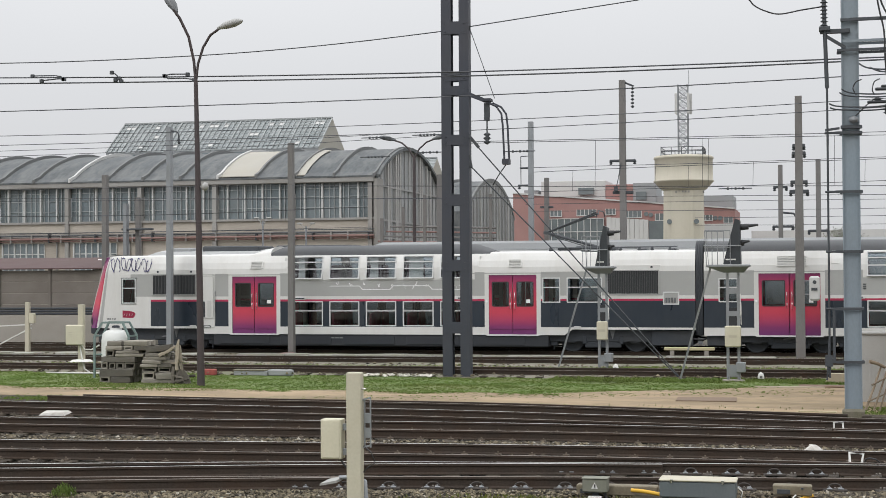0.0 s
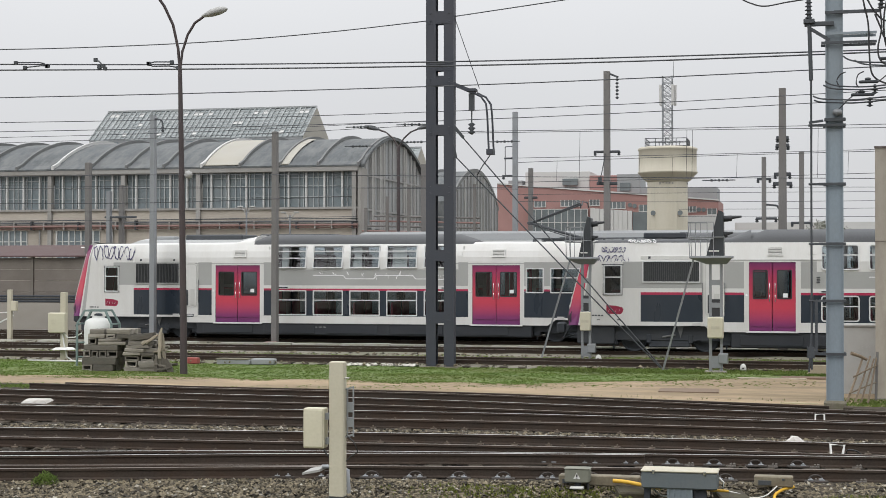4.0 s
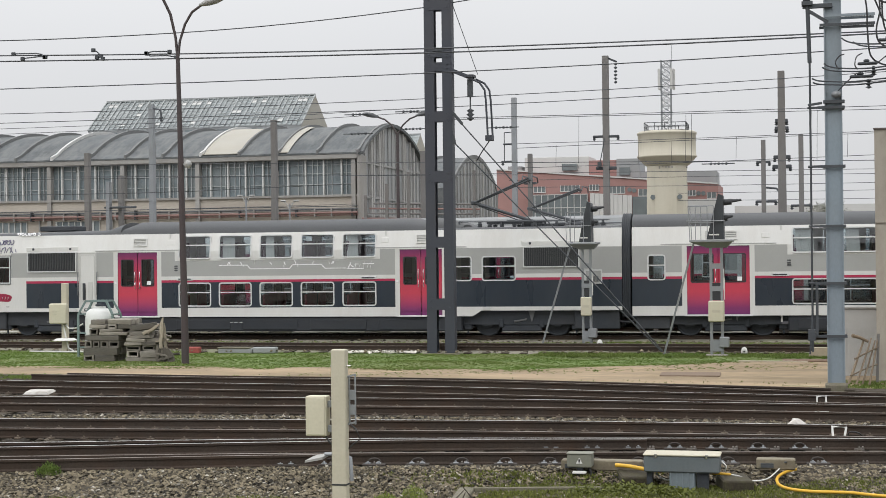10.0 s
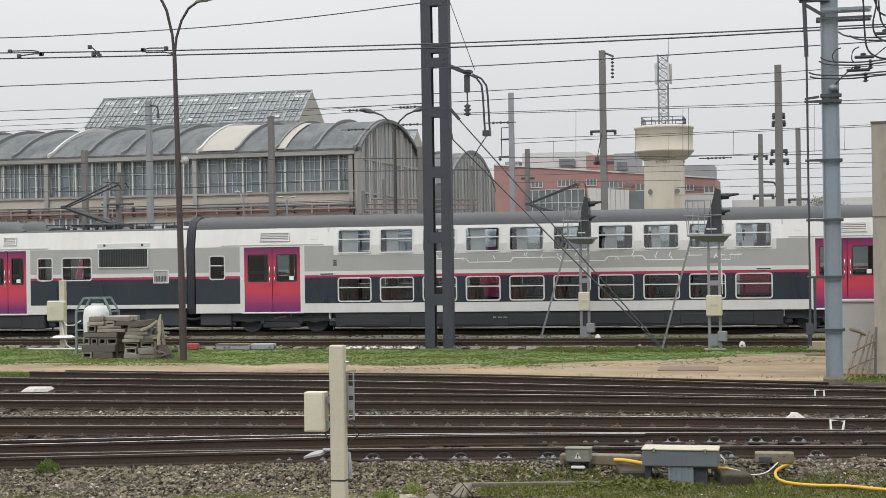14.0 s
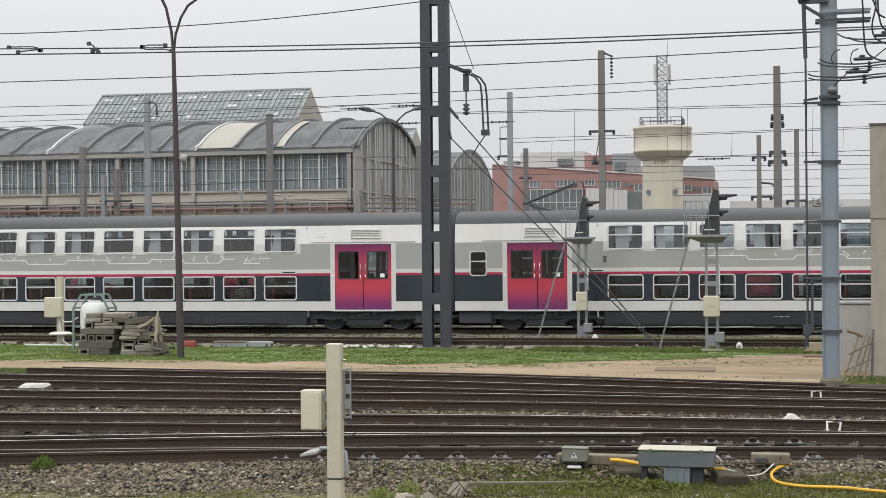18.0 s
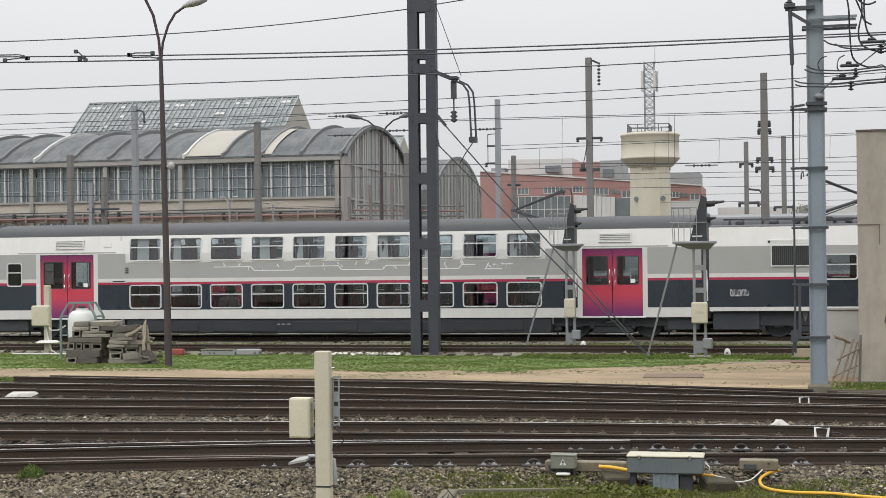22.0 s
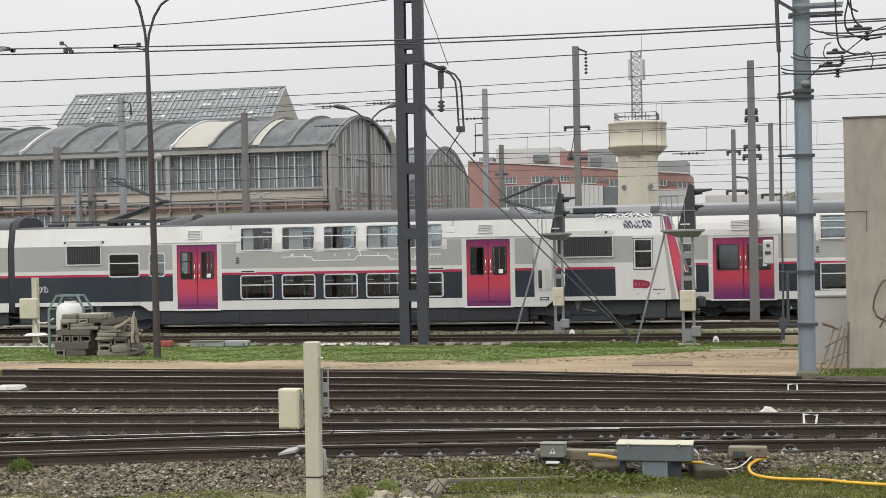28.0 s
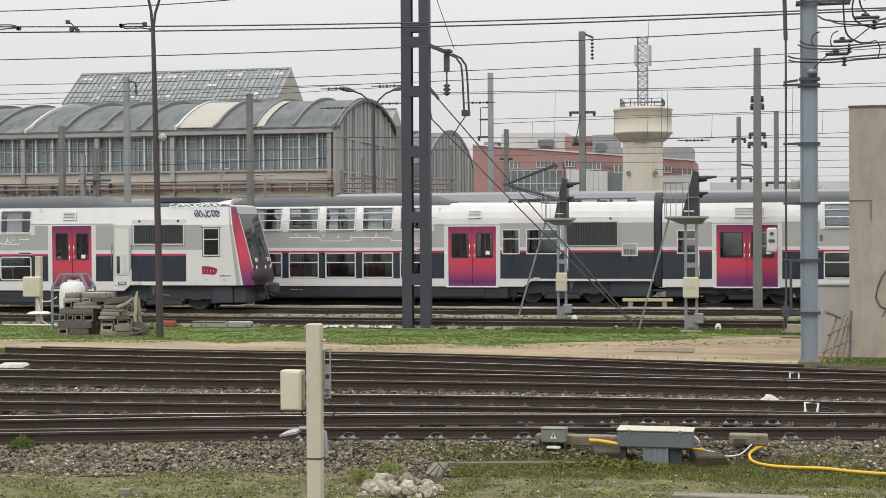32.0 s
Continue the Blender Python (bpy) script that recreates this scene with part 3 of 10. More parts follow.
GRIT = surface("path_grit", (0.30, 0.24, 0.165), rough=0.95, var=0.3, scale=5, bump=0.3, rand=0.35, island=True)
STEELCLIP = surface("greased_clip", (0.17, 0.155, 0.14), rough=0.5, metal=0.4, var=0.3, scale=4, bump=0.1)
RUSTCLIP = surface("rusted_clip", (0.105, 0.082, 0.062), rough=0.8, var=0.3, scale=4, bump=0.1)
A1 = [(-40, 33.6), (-19, 33.0), (-13, 32.85), (-8, 32.55), (-4, 31.95), (1, 31.35), (10, 30.4)]
A2 = [(-40, 32.1), (-19, 31.6), (-13, 31.3), (-8, 31.0), (-4, 30.55), (1, 29.95), (10, 29.0)]
B1 = [(-40, 28.2), (-17, 29.2), (-12, 29.58), (-7, 29.88), (-4, 29.86), (1.4, 29.62), (10, 29.0)]
B2 = [(-40, 26.8), (-16, 27.85), (-11, 28.05), (-7, 28.28), (-4, 28.36), (1.4, 28.2), (10, 27.6)]
C1 = [(-40, 22.4), (-14.4, 25.15), (-9.2, 25.72), (-4, 26.15), (1.2, 26.22), (10, 26.2)]
C2 = [(-40, 21.0), (-13.7, 23.75), (-9.6, 24.1), (-5.9, 24.45), (-1, 24.66), (1.2, 24.62), (10, 24.6)]
D1 = [(-40, 15.0), (-12.6, 21.85), (-9, 22.8), (-5.6, 23.48), (0.7, 24.36), (10, 25.3)]
D1B = [(-30, 17.0), (-12.3, 21.35), (-8.9, 22.4), (-5.6, 23.28), (-2, 23.9)]
D2B = [(-30, 15.2), (-11.5, 20.0), (-8.3, 20.95), (-6.6, 21.4)]
track("track_1", "near switch track with polished rails on dark sleepers", (D1, D2), -34, 10, (RAILTOP, RAILDULL), 0.643, SL_LONG, True,
      ((D1B, -28, -2.4, RAILTOP), (D2B, -28, -6.9, RAILDULL)), 0.22)
track("track_2", "rusty siding track on dark wooden sleepers", (C1, C2), -34, 10, (RAILTOP, RAILDULL), 0.6)
track("track_3", "rusty siding track on dark wooden sleepers", (B1, B2), -36, 10, (RAILTOP, RAILDULL), 0.6)
A0 = [(-19.2, 34.9), (-14, 34.45), (-8, 34.2), (-4, 33.5), (-0.3, 32.5), (4, 31.6)]
A00 = [(-18.4, 35.3), (-14, 34.9), (-8, 34.7), (-4, 34.0), (0.6, 33.1)]
track("track_4", "rusty curved siding track beside the sandy path", (A1, A2), -38, 10, (RAILTOP, RAILDULL), 0.6, SL_LONG, False,
      ((A0, -19.2, 4, RAILDULL), (A00, -18.4, 0.6, RAILSTEEL)))
SLANT = math.atan(0.035)     # the running line lies a little askew to its neighbours
for nm, yc, k in (("track_5", 47.55, 0.0), ("track_6", 53.4, 0.035), ("track_7", 59.5, 0.0), ("track_8", 63.4, 0.0)):
    track(nm, "straight track on dark sleepers in the far ballast", ([(-70, yc + 0.75 - 55 * k), (40, yc + 0.75 + 55 * k)], [(-70, yc - 0.75 - 55 * k), (40, yc - 0.75 + 55 * k)]),
          -70, 40, (RAILTOP, RAILTOP) if yc > 50 else (RAILDULL, RAILDULL), 0.6)


PALEGRIT = surface("pale_grit", (0.30, 0.28, 0.235), rough=0.9, var=0.3, scale=8, bump=0.2, rand=0.5, island=True)


def stones(name, label, mat, n, area, size, zf, seed, flat=0.65):
    """Loose broken stones, each its own irregular lump."""
    rs = np.random.RandomState(seed)
    base = np.array([(1, 0, 0), (-1, 0, 0), (0, 1, 0), (0, -1, 0), (0, 0, 1), (0, 0, -1)], float)
    tri = np.array([(0, 2, 4), (2, 1, 4), (1, 3, 4), (3, 0, 4), (2, 0, 5), (1, 2, 5), (3, 1, 5), (0, 3, 5)])
    vs, fs = [], []
    for k in range(n):
        x, y = area(rs)
        s = size * (0.5 + rs.rand() ** 2 * 1.1)
        a = rs.rand() * 6.28
        p = base * (s * (0.7 + 0.6 * rs.rand(6)))[:, None]
        p[:, 2] *= flat
        p += (rs.rand(6, 3) - 0.5) * s * 0.6
        c, d = math.cos(a), math.sin(a)
        e, f = math.cos(0.9 * (rs.rand() - 0.5)), math.sin(0.9 * (rs.rand() - 0.5))
        p = np.stack([p[:, 0] * e - p[:, 2] * f, p[:, 1], p[:, 0] * f + p[:, 2] * e], 1)
        p = np.stack([p[:, 0] * c - p[:, 1] * d + x, p[:, 0] * d + p[:, 1] * c + y, p[:, 2] + zf(x, y)], 1)
        vs.append(p)
        fs.append(tri + 6 * k)
    me = bpy.data.meshes.new(name)
    me.from_pydata(np.concatenate(vs).tolist(), [], np.concatenate(fs).tolist())
    me.materials.append(mat)
    return tagged(new(name, me), label, "stones", "", "stuff")


def shoulder(rs):
    x = rs.uniform(-14, 4)
    e = smooth_line(D2, x)
    return x, e - 0.2 - rs.rand() ** 1.1 * 2.0


def shoulder_z(x, y):
    return -0.18 - shoulder_fall(x, y)


stones("ballast_stones", "loose grey brown ballast stones on the track shoulder", STONE, 25000, shoulder, 0.031, shoulder_z, 1)
stones("ballast_stones", "loose grey stones between the siding tracks", STONE, 6500,
       lambda rs: (lambda x: (x, (smooth_line(B2, x) + smooth_line(C1, x)) / 2 + rs.uniform(-0.8, 0.85)))(rs.uniform(-20, 4)), 0.034, lambda x, y: -0.175, 2)
stones("ballast_stones", "pale chips between the siding tracks", PALEGRIT, 500,
       lambda rs: (lambda x: (x, (smooth_line(B2, x) + smooth_line(C1, x)) / 2 + rs.uniform(-0.7, 0.75)))(rs.uniform(-20, 4)), 0.026, lambda x, y: -0.155, 31)
stones("ballast_stones", "dark oily stones between sleepers", STONEDARK, 7000,
       lambda rs: (rs.uniform(-22, 4), rs.uniform(22.0, 34.0)), 0.045, lambda x, y: -0.185, 3)
stones("ballast_stones", "pale stones scattered along the far tracks", STONE, 3000,
       lambda rs: (rs.uniform(-36, 4), rs.choice([46.4, 49.8, 50.4, 51.4, 56.0, 57.0]) + rs.uniform(-0.6, 0.6)), 0.05, lambda x, y: -0.13, 4)
stones("ballast_stones", "a few pale stones in the mossy verge", STONE, 6500,
       lambda rs: (lambda x: (x, smooth_line(D2, x) - 1.7 - 3.6 * rs.rand() ** 2.2))(rs.uniform(-12, 3)), 0.021, lambda x, y: -0.358 + 0.05 * noise.noise((x * 0.7, y * 0.7, -0.36)), 5)


stones("pale_grit", "tiny pale stones scattered over the mossy verge", PALEGRIT, 3000,
       lambda rs: (lambda x: (x, smooth_line(D2, x) - 1.4 - 4.0 * rs.rand() ** 1.4))(rs.uniform(-12, 3)), 0.013, lambda x, y: max(-0.352 + 0.05 * noise.noise((x * 0.7, y * 0.7, -0.36)), shoulder_z(x, y) if y > smooth_line(D2, x) - 1.9 else -1.0), 9)
stones("ballast_stones", "a few pale stones among the ballast", PALEGRIT, 900, shoulder, 0.026, lambda x, y: shoulder_z(x, y) + 0.012, 10)
stones("path_stones", "small stones and grit on the sandy path", GRIT, 300,
       lambda rs: (rs.uniform(-34, 2.5), 36.9 + rs.rand() * 3.0 + rs.rand() * max(0.0, min(1.0, rs.uniform(-0.3, 1))) * 1.5), 0.02, lambda x, y: -0.19, 6)


def blades(name, label, mat, n, area, height, seed, z, width=0.012, per=3, bent=(0.1, 0.7)):
    """Tufts of thin blades."""
    rs = np.random.RandomState(seed)
    v, f = [], []
    for k in range(n):
        x, y = area(rs)
        zb = z(x, y) if callable(z) else z
        for q in range(per):
            a = rs.rand() * 6.28
            h = height * (0.4 + 0.8 * rs.rand())
            lean = h * rs.uniform(bent[0], bent[1])
            b = a + 1.57 + rs.uniform(-0.5, 0.5)
            x1, y1 = x + rs.uniform(-0.04, 0.04), y + rs.uniform(-0.04, 0.04)
            dx, dy = width * math.cos(a), width * math.sin(a)
            i = len(v)
            v += [(x1 - dx, y1 - dy, zb), (x1 + dx, y1 + dy, zb), (x1 + lean * math.cos(b), y1 + lean * math.sin(b), zb + h)]
            f.append((i, i + 1, i + 2))
    me = bpy.data.meshes.new(name)
    me.from_pydata(v, [], f)
    me.materials.append(mat)
    return tagged(new(name, me), label, "grass", "", "stuff")


def turf_z(x, y):
    return -0.215 + 0.06 * noise.noise((x * 0.7, y * 0.7, -0.21))


def verge_z(x, y):
    return -0.365 + 0.05 * noise.noise((x * 0.7, y * 0.7, -0.36))


def verge_spot(rs):
    while True:
        x, y = rs.uniform(-12, 3), 16.0 + 4.1 * rs.rand() ** 0.8
        if noise.noise((x * 1.3, y * 1.6, 2.0)) + 0.4 * noise.noise((x * 4.0, y * 4.0, 5.0)) > rs.uniform(-0.25, 0.15):
            return x, y


def tufts(rs):
    while True:
        x, y = lawn(rs)
        if noise.noise((x * 0.5, y * 1.1, 4.0)) > 0.12:
            return x, y


def lawn(rs):
    while True:
        x, y = rs.uniform(-40, 1.5), rs.uniform(39.3, 46.5)
        if y > 39.6 + 0.3 * noise.noise((x * 0.8, 2.0, 0)) + max(0.0, min(1.0, (x + 6.8) / 6)) * 4.1 and rs.rand() > 0.5 * max(0.0, min(1.0, (x + 7) / 5)):
            return x, y


blades("grass", "short green grass on the strip", GRASS, 36000, lawn, 0.024, 11, turf_z, 0.028, 3, (0.8, 2.2))
blades("grass", "longer grass tufts on the strip", GRASS, 4000, tufts, 0.04, 18, turf_z, 0.024, 3, (0.8, 2.0))
blades("grass", "grass fringe at the edge of the path", GRASS, 1500, lambda rs: (rs.uniform(-40, -8), 39.4 + rs.uniform(-0.35, 0.3)), 0.025, 12, -0.19, 0.024, 3, (0.9, 2.4))
blades("grass", "thin yellow green grass on the verge", WEED, 15000, verge_spot, 0.026, 13, verge_z, 0.011)


def creeper(rs):
    x = rs.normal(-1.7, 1.0) if rs.rand() < 0.7 else rs.normal(0.7, 0.45)
    return x, smooth_line(D2, x) - 0.95 - abs(rs.normal(0, 0.45))


blades("creeping_weed", "low creeping green weeds over the ballast edge", WEED, 2600, creeper, 0.05, 17, lambda x, y: max(verge_z(x, y), shoulder_z(x, y) - 0.02) if y > smooth_line(D2, x) - 1.9 else verge_z(x, y), 0.02)
blades("creeping_weed", "green moss and weeds creeping through the ballast", WEED, 850,
       lambda rs: (lambda x: (x, smooth_line(D2, x) - 0.55 - abs(rs.normal(0, 0.55))))(rs.normal(-3.6, 0.9)), 0.045, 19, lambda x, y: shoulder_z(x, y) if y > smooth_line(D2, x) - 1.9 else verge_z(x, y), 0.016)
blades("grass", "short grass before the blockhouse", GRASS, 2200, lambda rs: (lambda x: (x, rs.uniform(33.9 + max(0.0, 1.6 - x), 36.9)))(rs.uniform(0.9, 4.5)), 0.04, 20, -0.18, 0.024, 3, (0.5, 1.6))
blades("grass", "thin grass in the worn edges of the path", GRASS, 1500, lambda rs: (lambda x, p: (x, (smooth_line(A00, x) + 0.55 + abs(rs.normal(0, 0.35))) if p else 41.6 + rs.normal(0, 0.5) + 0.35 * x))(rs.uniform(-18, 0.5), rs.rand() < 0.6), 0.022, 28, -0.178, 0.02, 3, (0.9, 2.4))
blades("grass", "weeds at the start of the curved siding", GRASS, 1500, lambda rs: (rs.normal(-19.0, 2.0), rs.normal(36.1, 0.35)), 0.03, 29, -0.185, 0.024, 3, (0.8, 2.0))
blades("grass", "ragged grass where the path meets the strip", GRASS, 2200, lambda rs: (lambda x: (x, 39.7 + max(0.0, min(1.0, (x + 6.8) / 6)) * 4.1 + rs.normal(0, 0.3)))(rs.uniform(-36, -1)), 0.025, 24, -0.185, 0.026, 3, (0.9, 2.4))
blades("grass", "sparse weeds beside the point motor", WEED, 4200, lambda rs: (rs.uniform(-4.3, 2.0), rs.uniform(19.7, 21.3)), 0.035, 14, -0.345, 0.012)
blades("grass", "sparse grass between the rusty rails", GRASS, 600, lambda rs: (rs.uniform(-20, 3), rs.choice([32.0, 33.9, 36.2]) + rs.uniform(-0.4, 0.4)), 0.07, 15, -0.2, 0.012)
blades("grass", "weedy grass along the far track", GRASS, 3500, lambda rs: (rs.uniform(-8, 3), 45.6 + rs.uniform(-0.8, 0.9)), 0.07, 16, -0.2, 0.022, 3, (0.4, 1.5))
blades("grass", "thin moss and grass between the far tracks", GRASS, 2600, lambda rs: (lambda x: (x, 50.4 + 0.8 * noise.noise((x * 0.3, 6.0, 0)) + rs.normal(0, 0.3)))(rs.uniform(-9, 5) if rs.rand() < 0.6 else rs.uniform(-36, -9)), 0.04, 27, -0.13, 0.024, 3, (0.7, 2.0))


def bush(name, x, y, z, r, h, n, mat, label, seed):
    """A low plant: many small leaves round a few stems."""
    rs = np.random.RandomState(seed)
    g = Geo()
    for k in range(n):
        a, q, t = rs.rand() * 6.28, rs.rand() ** 0.6 * r, rs.rand() ** 0.8
        c = Vector((q * math.cos(a) * (1 - 0.3 * t), q * math.sin(a) * (1 - 0.3 * t), h * t * (1 - 0.5 * q / r)))
        s = rs.uniform(0.25, 0.6) * r * (0.28 if n < 500 else 0.5)
        b, e = rs.rand() * 6.28, rs.uniform(-0.6, 0.9)
        d = Vector((math.cos(b), math.sin(b), e + (1.0 if n > 500 else 0.0))).normalized() * s
        w = Vector((-math.sin(b), math.cos(b), rs.uniform(-0.4, 0.4))) * s * (0.4 if n < 500 else 0.12)
        g.add([tuple(c), tuple(c + d * 0.5 + w), tuple(c + d), tuple(c + d * 0.5 - w)], [(0, 1, 2, 3)])
    ob = thing(name, (x, y, z), label, "plant", "low weeds")
    tagged(part("leaves", g, mat, ob), kind="stuff")
    for k in range(5):
        a = k * 1.26
        g = Geo()
        g.tube([(0, 0, 0), (0.4 * r * math.cos(a), 0.4 * r * math.sin(a), h * 0.7)], [0.006, 0.002], 4)
        part("stem", g, mat, ob)
    return ob


bush("weed", -10.75, 20.0, -0.26, 0.24, 0.24, 900, GRASS, "round tuft of bright green grass on the ballast", 21)
bush("weed", -5.31, 18.88, -0.34, 0.22, 0.20, 520, WEEDBRIGHT, "leafy green weed on the stony verge", 22)
bush("weed", -5.03, 19.24, -0.34, 0.22, 0.27, 520, WEEDBRIGHT, "tall leafy green weed on the stony verge", 23)
bush("weed", -3.75, 18.95, -0.35, 0.30, 0.14, 260, WEED, "spreading low weed beside the kerb", 24)
bush("weed", -2.4, 20.9, -0.36, 0.5, 0.12, 300, WEED, "dark creeping weed under the point motor", 25)
bush("weed", -1.9, 20.7, -0.36, 0.55, 0.10, 420, WEED, "spreading weeds before the point motor", 26)
bush("weed", -2.9, 20.6, -0.36, 0.4, 0.10, 300, WEED, "low leafy weeds beside the kerb", 27)
bush("weed", -6.3, 20.2, -0.34, 0.3, 0.08, 160, WEED, "thin weeds growing through the ballast", 28)


# ---- the two double-deck trains ----
HALF = 1.41
BULGE = [(0.88, 0.75), (1.32, 1.0), (1.9, 0.96), (3.35, 0.62), (3.9, 0.42)]


def side_y(z, style):
    if z <= 3.15:
        return HALF
    if style == "round":
        t = min(1.0, (z - 3.15) / 1.0)
        return HALF - 0.42 * t * t
    return HALF - 0.15 * (z - 3.15) / 0.66


def front_s(z):
    return 0.12 + 0.61 * max(0.0, z - 0.75) / 3.1


def bulge(z):
    """How far the rounded front swells at height z, as a share of its fullest."""
    for (a, p), (b, q) in zip(BULGE, BULGE[1:]):
        if z <= b:
            return p + (q - p) * max(0.0, z - a) / (b - a)
    return BULGE[-1][1]


def warp(s, z, cab):
    """Slants the first metre of a cab car back towards the roof."""
    if not cab or s >= 1.0:
        return s
    f = front_s(z)
    return f + s * (1.0 - f)


def window_mesh(w, h, round_corner, bars, cab=False):
    """Frame, pane and glazing bars of one window, in its own space; the outside faces -y."""
    fr, pn, br = Geo(), Geo(), Geo()
    fr.ring_frame(-w / 2, w / 2, -h / 2, h / 2, 0.045, 0.11 if round_corner else 0.03, -0.014, 0.06)
    e = 0.03
    pn.quad((-w / 2 + e, 0.012, -h / 2 + e), (w / 2 - e, 0.012, -h / 2 + e), (w / 2 - e, 0.012, h / 2 - e), (-w / 2 + e, 0.012, h / 2 - e))
    for b in bars:
        z = h * b
        br.box(-w / 2 + 0.03, w / 2 - 0.03, -0.008, 0.02, z - 0.02, z + 0.02)
    if cab:
        # hinged side window: gasket lines run past its corners
        for z, e in ((h / 2 + 0.015, 0.06), (-h / 2 - 0.015, 0.03)):
            fr.box(-w / 2 - e, w / 2 + e, -0.02, 0.0, z - 0.012, z + 0.012, 1)
        for x in (-w / 2 - 0.012, w / 2 + 0.012):
            fr.box(x - 0.008, x + 0.008, -0.016, 0.0, -h / 2, h / 2, 1)
    return fr.mesh("window_frame", [ALU, UNDER]), pn.mesh("pane", [DARKGLASS if cab else TINTED]), br.mesh("glazing_bar", [ALU])


WINDOWS = {}
low_count = []


def add_window(car, s0, s1, z0, z1, style, sgn, lean=0.0):
    bars = (0.085,) if style == "flat" else ((0.24, -0.06) if z0 > 2.6 else (0.11,))
    cab = s1 < 2.2 and s0 > 1.0
    key = (round(s1 - s0, 2), round(z1 - z0, 2), style, bars, cab)
    if key not in WINDOWS:
        WINDOWS[key] = window_mesh(s1 - s0, z1 - z0, style == "flat" and not cab, bars, cab)
    fr, pn, br = WINDOWS[key]
    y = side_y((z0 + z1) / 2, style)
    rx = 0.0
    if lean:
        rx = -math.degrees(math.atan2(side_y(z0, style) - side_y(z1, style), z1 - z0))
    m = pose((s0 + s1) / 2, -y, (z0 + z1) / 2, rx)
    if sgn > 0:
        m = pose(0, 0, 0, 0, 0, 180) @ pose(-(s0 + s1) / 2, -y, (z0 + z1) / 2, rx)
    w = part("window", fr, [], car, "", m)
    p = part("pane", pn, [], w)
    p.visible_shadow = False
    part("glazing_bar", br, [], w)
    if z0 > 2.6 and len(low_count) % 3 != 2:
        cu = Geo()
        a = -(s1 - s0) / 2 + 0.08 + 0.25 * (len(low_count) * 0.37 % 1)
        b = a + 0.22 + 0.4 * (len(low_count) * 0.61 % 1)
        cu.add([(a, 0.10, -0.40), (b, 0.10, -0.40), (b - 0.05, 0.12, 0.42), (a - 0.03, 0.12, 0.42)], [(0, 1, 2, 3)])
        cu.add([(a, 0.13, -0.40), (b, 0.13, -0.40), (b - 0.05, 0.14, 0.42), (a - 0.03, 0.14, 0.42)], [(3, 2, 1, 0)])
        part("curtain", cu, CURTAIN, w)
    low_count.append(1)


def leaf_mesh(w, h):
    """One door leaf with its window opening, base at z = 0."""
    g = Geo()
    xs, zs = [0, 0.14, w - 0.16, w], [0, 0.08, 1.12, h - 0.28, h]
    for i in range(3):
        for j in range(4):
            if i == 1 and j == 2:
                continue
            g.box(xs[i], xs[i + 1], -0.02, 0.02, zs[j], zs[j + 1])
    g.ring_frame(xs[1] - 0.02, xs[2] + 0.02, 1.10, h - 0.26, 0.035, 0.06, -0.028, 0.03, 1)
    return g


LEAVES = {}
sk = Geo()
sk.box(0.26, 0.42, -0.012, -0.004, 1.92, 2.06)
STICKER = sk.mesh("sticker", [INKWHITE])


def add_door(car, s0, s1, z0, z1, sgn):
    w, h = (s1 - s0) / 2 - 0.012, z1 - z0
    key = (round(w, 2), round(h, 2), z0)
    if key not in LEAVES:
        g = leaf_mesh(w, h)
        g.v = [(x, y, z + z0) for x, y, z in g.v]
        p = Geo()
        p.quad((0.13, 0.0, 1.12 + z0), (w - 0.15, 0.0, 1.12 + z0), (w - 0.15, 0.0, h - 0.28 + z0), (0.13, 0.0, h - 0.28 + z0))
        hd = Geo()
        hd.tube([(w - 0.08, -0.025, z0 + 1.02), (w - 0.08, -0.07, z0 + 1.05), (w - 0.08, -0.07, z0 + 1.22), (w - 0.08, -0.025, z0 + 1.25)], 0.018, 5)
        hd.tube([(w - 0.08, -0.025, z0 + 1.32), (w - 0.08, -0.07, z0 + 1.35), (w - 0.08, -0.07, z0 + 1.62), (w - 0.08, -0.025, z0 + 1.65)], 0.018, 5)
        LEAVES[key] = g.mesh("door_leaf", [DOOR, RUBBER]), p.mesh("pane", [TINTED]), hd.mesh("handle", [STEEL])
    lm, pm, hm = LEAVES[key]
    # the right leaf is the left one turned over its own middle
    for k in (0, 1):
        m = pose(s0 if k == 0 else s1, -HALF + 0.045, 0) @ (Matrix.Identity(4) if k == 0 else Matrix.Diagonal((-1, 1, 1, 1)))
        if sgn > 0:
            m = pose(0, 0, 0, 0, 0, 180) @ pose(-s1 if k == 0 else -s0, -HALF + 0.045, 0) @ (Matrix.Identity(4) if k == 0 else Matrix.Diagonal((-1, 1, 1, 1)))
        d = part("door_leaf", lm, [], car, "", m)
        p = part("pane", pm, [], d)
        p.visible_shadow = False
        part("handle", hm, [], d)
        if k == 1:
            part("sticker", STICKER, [], d)


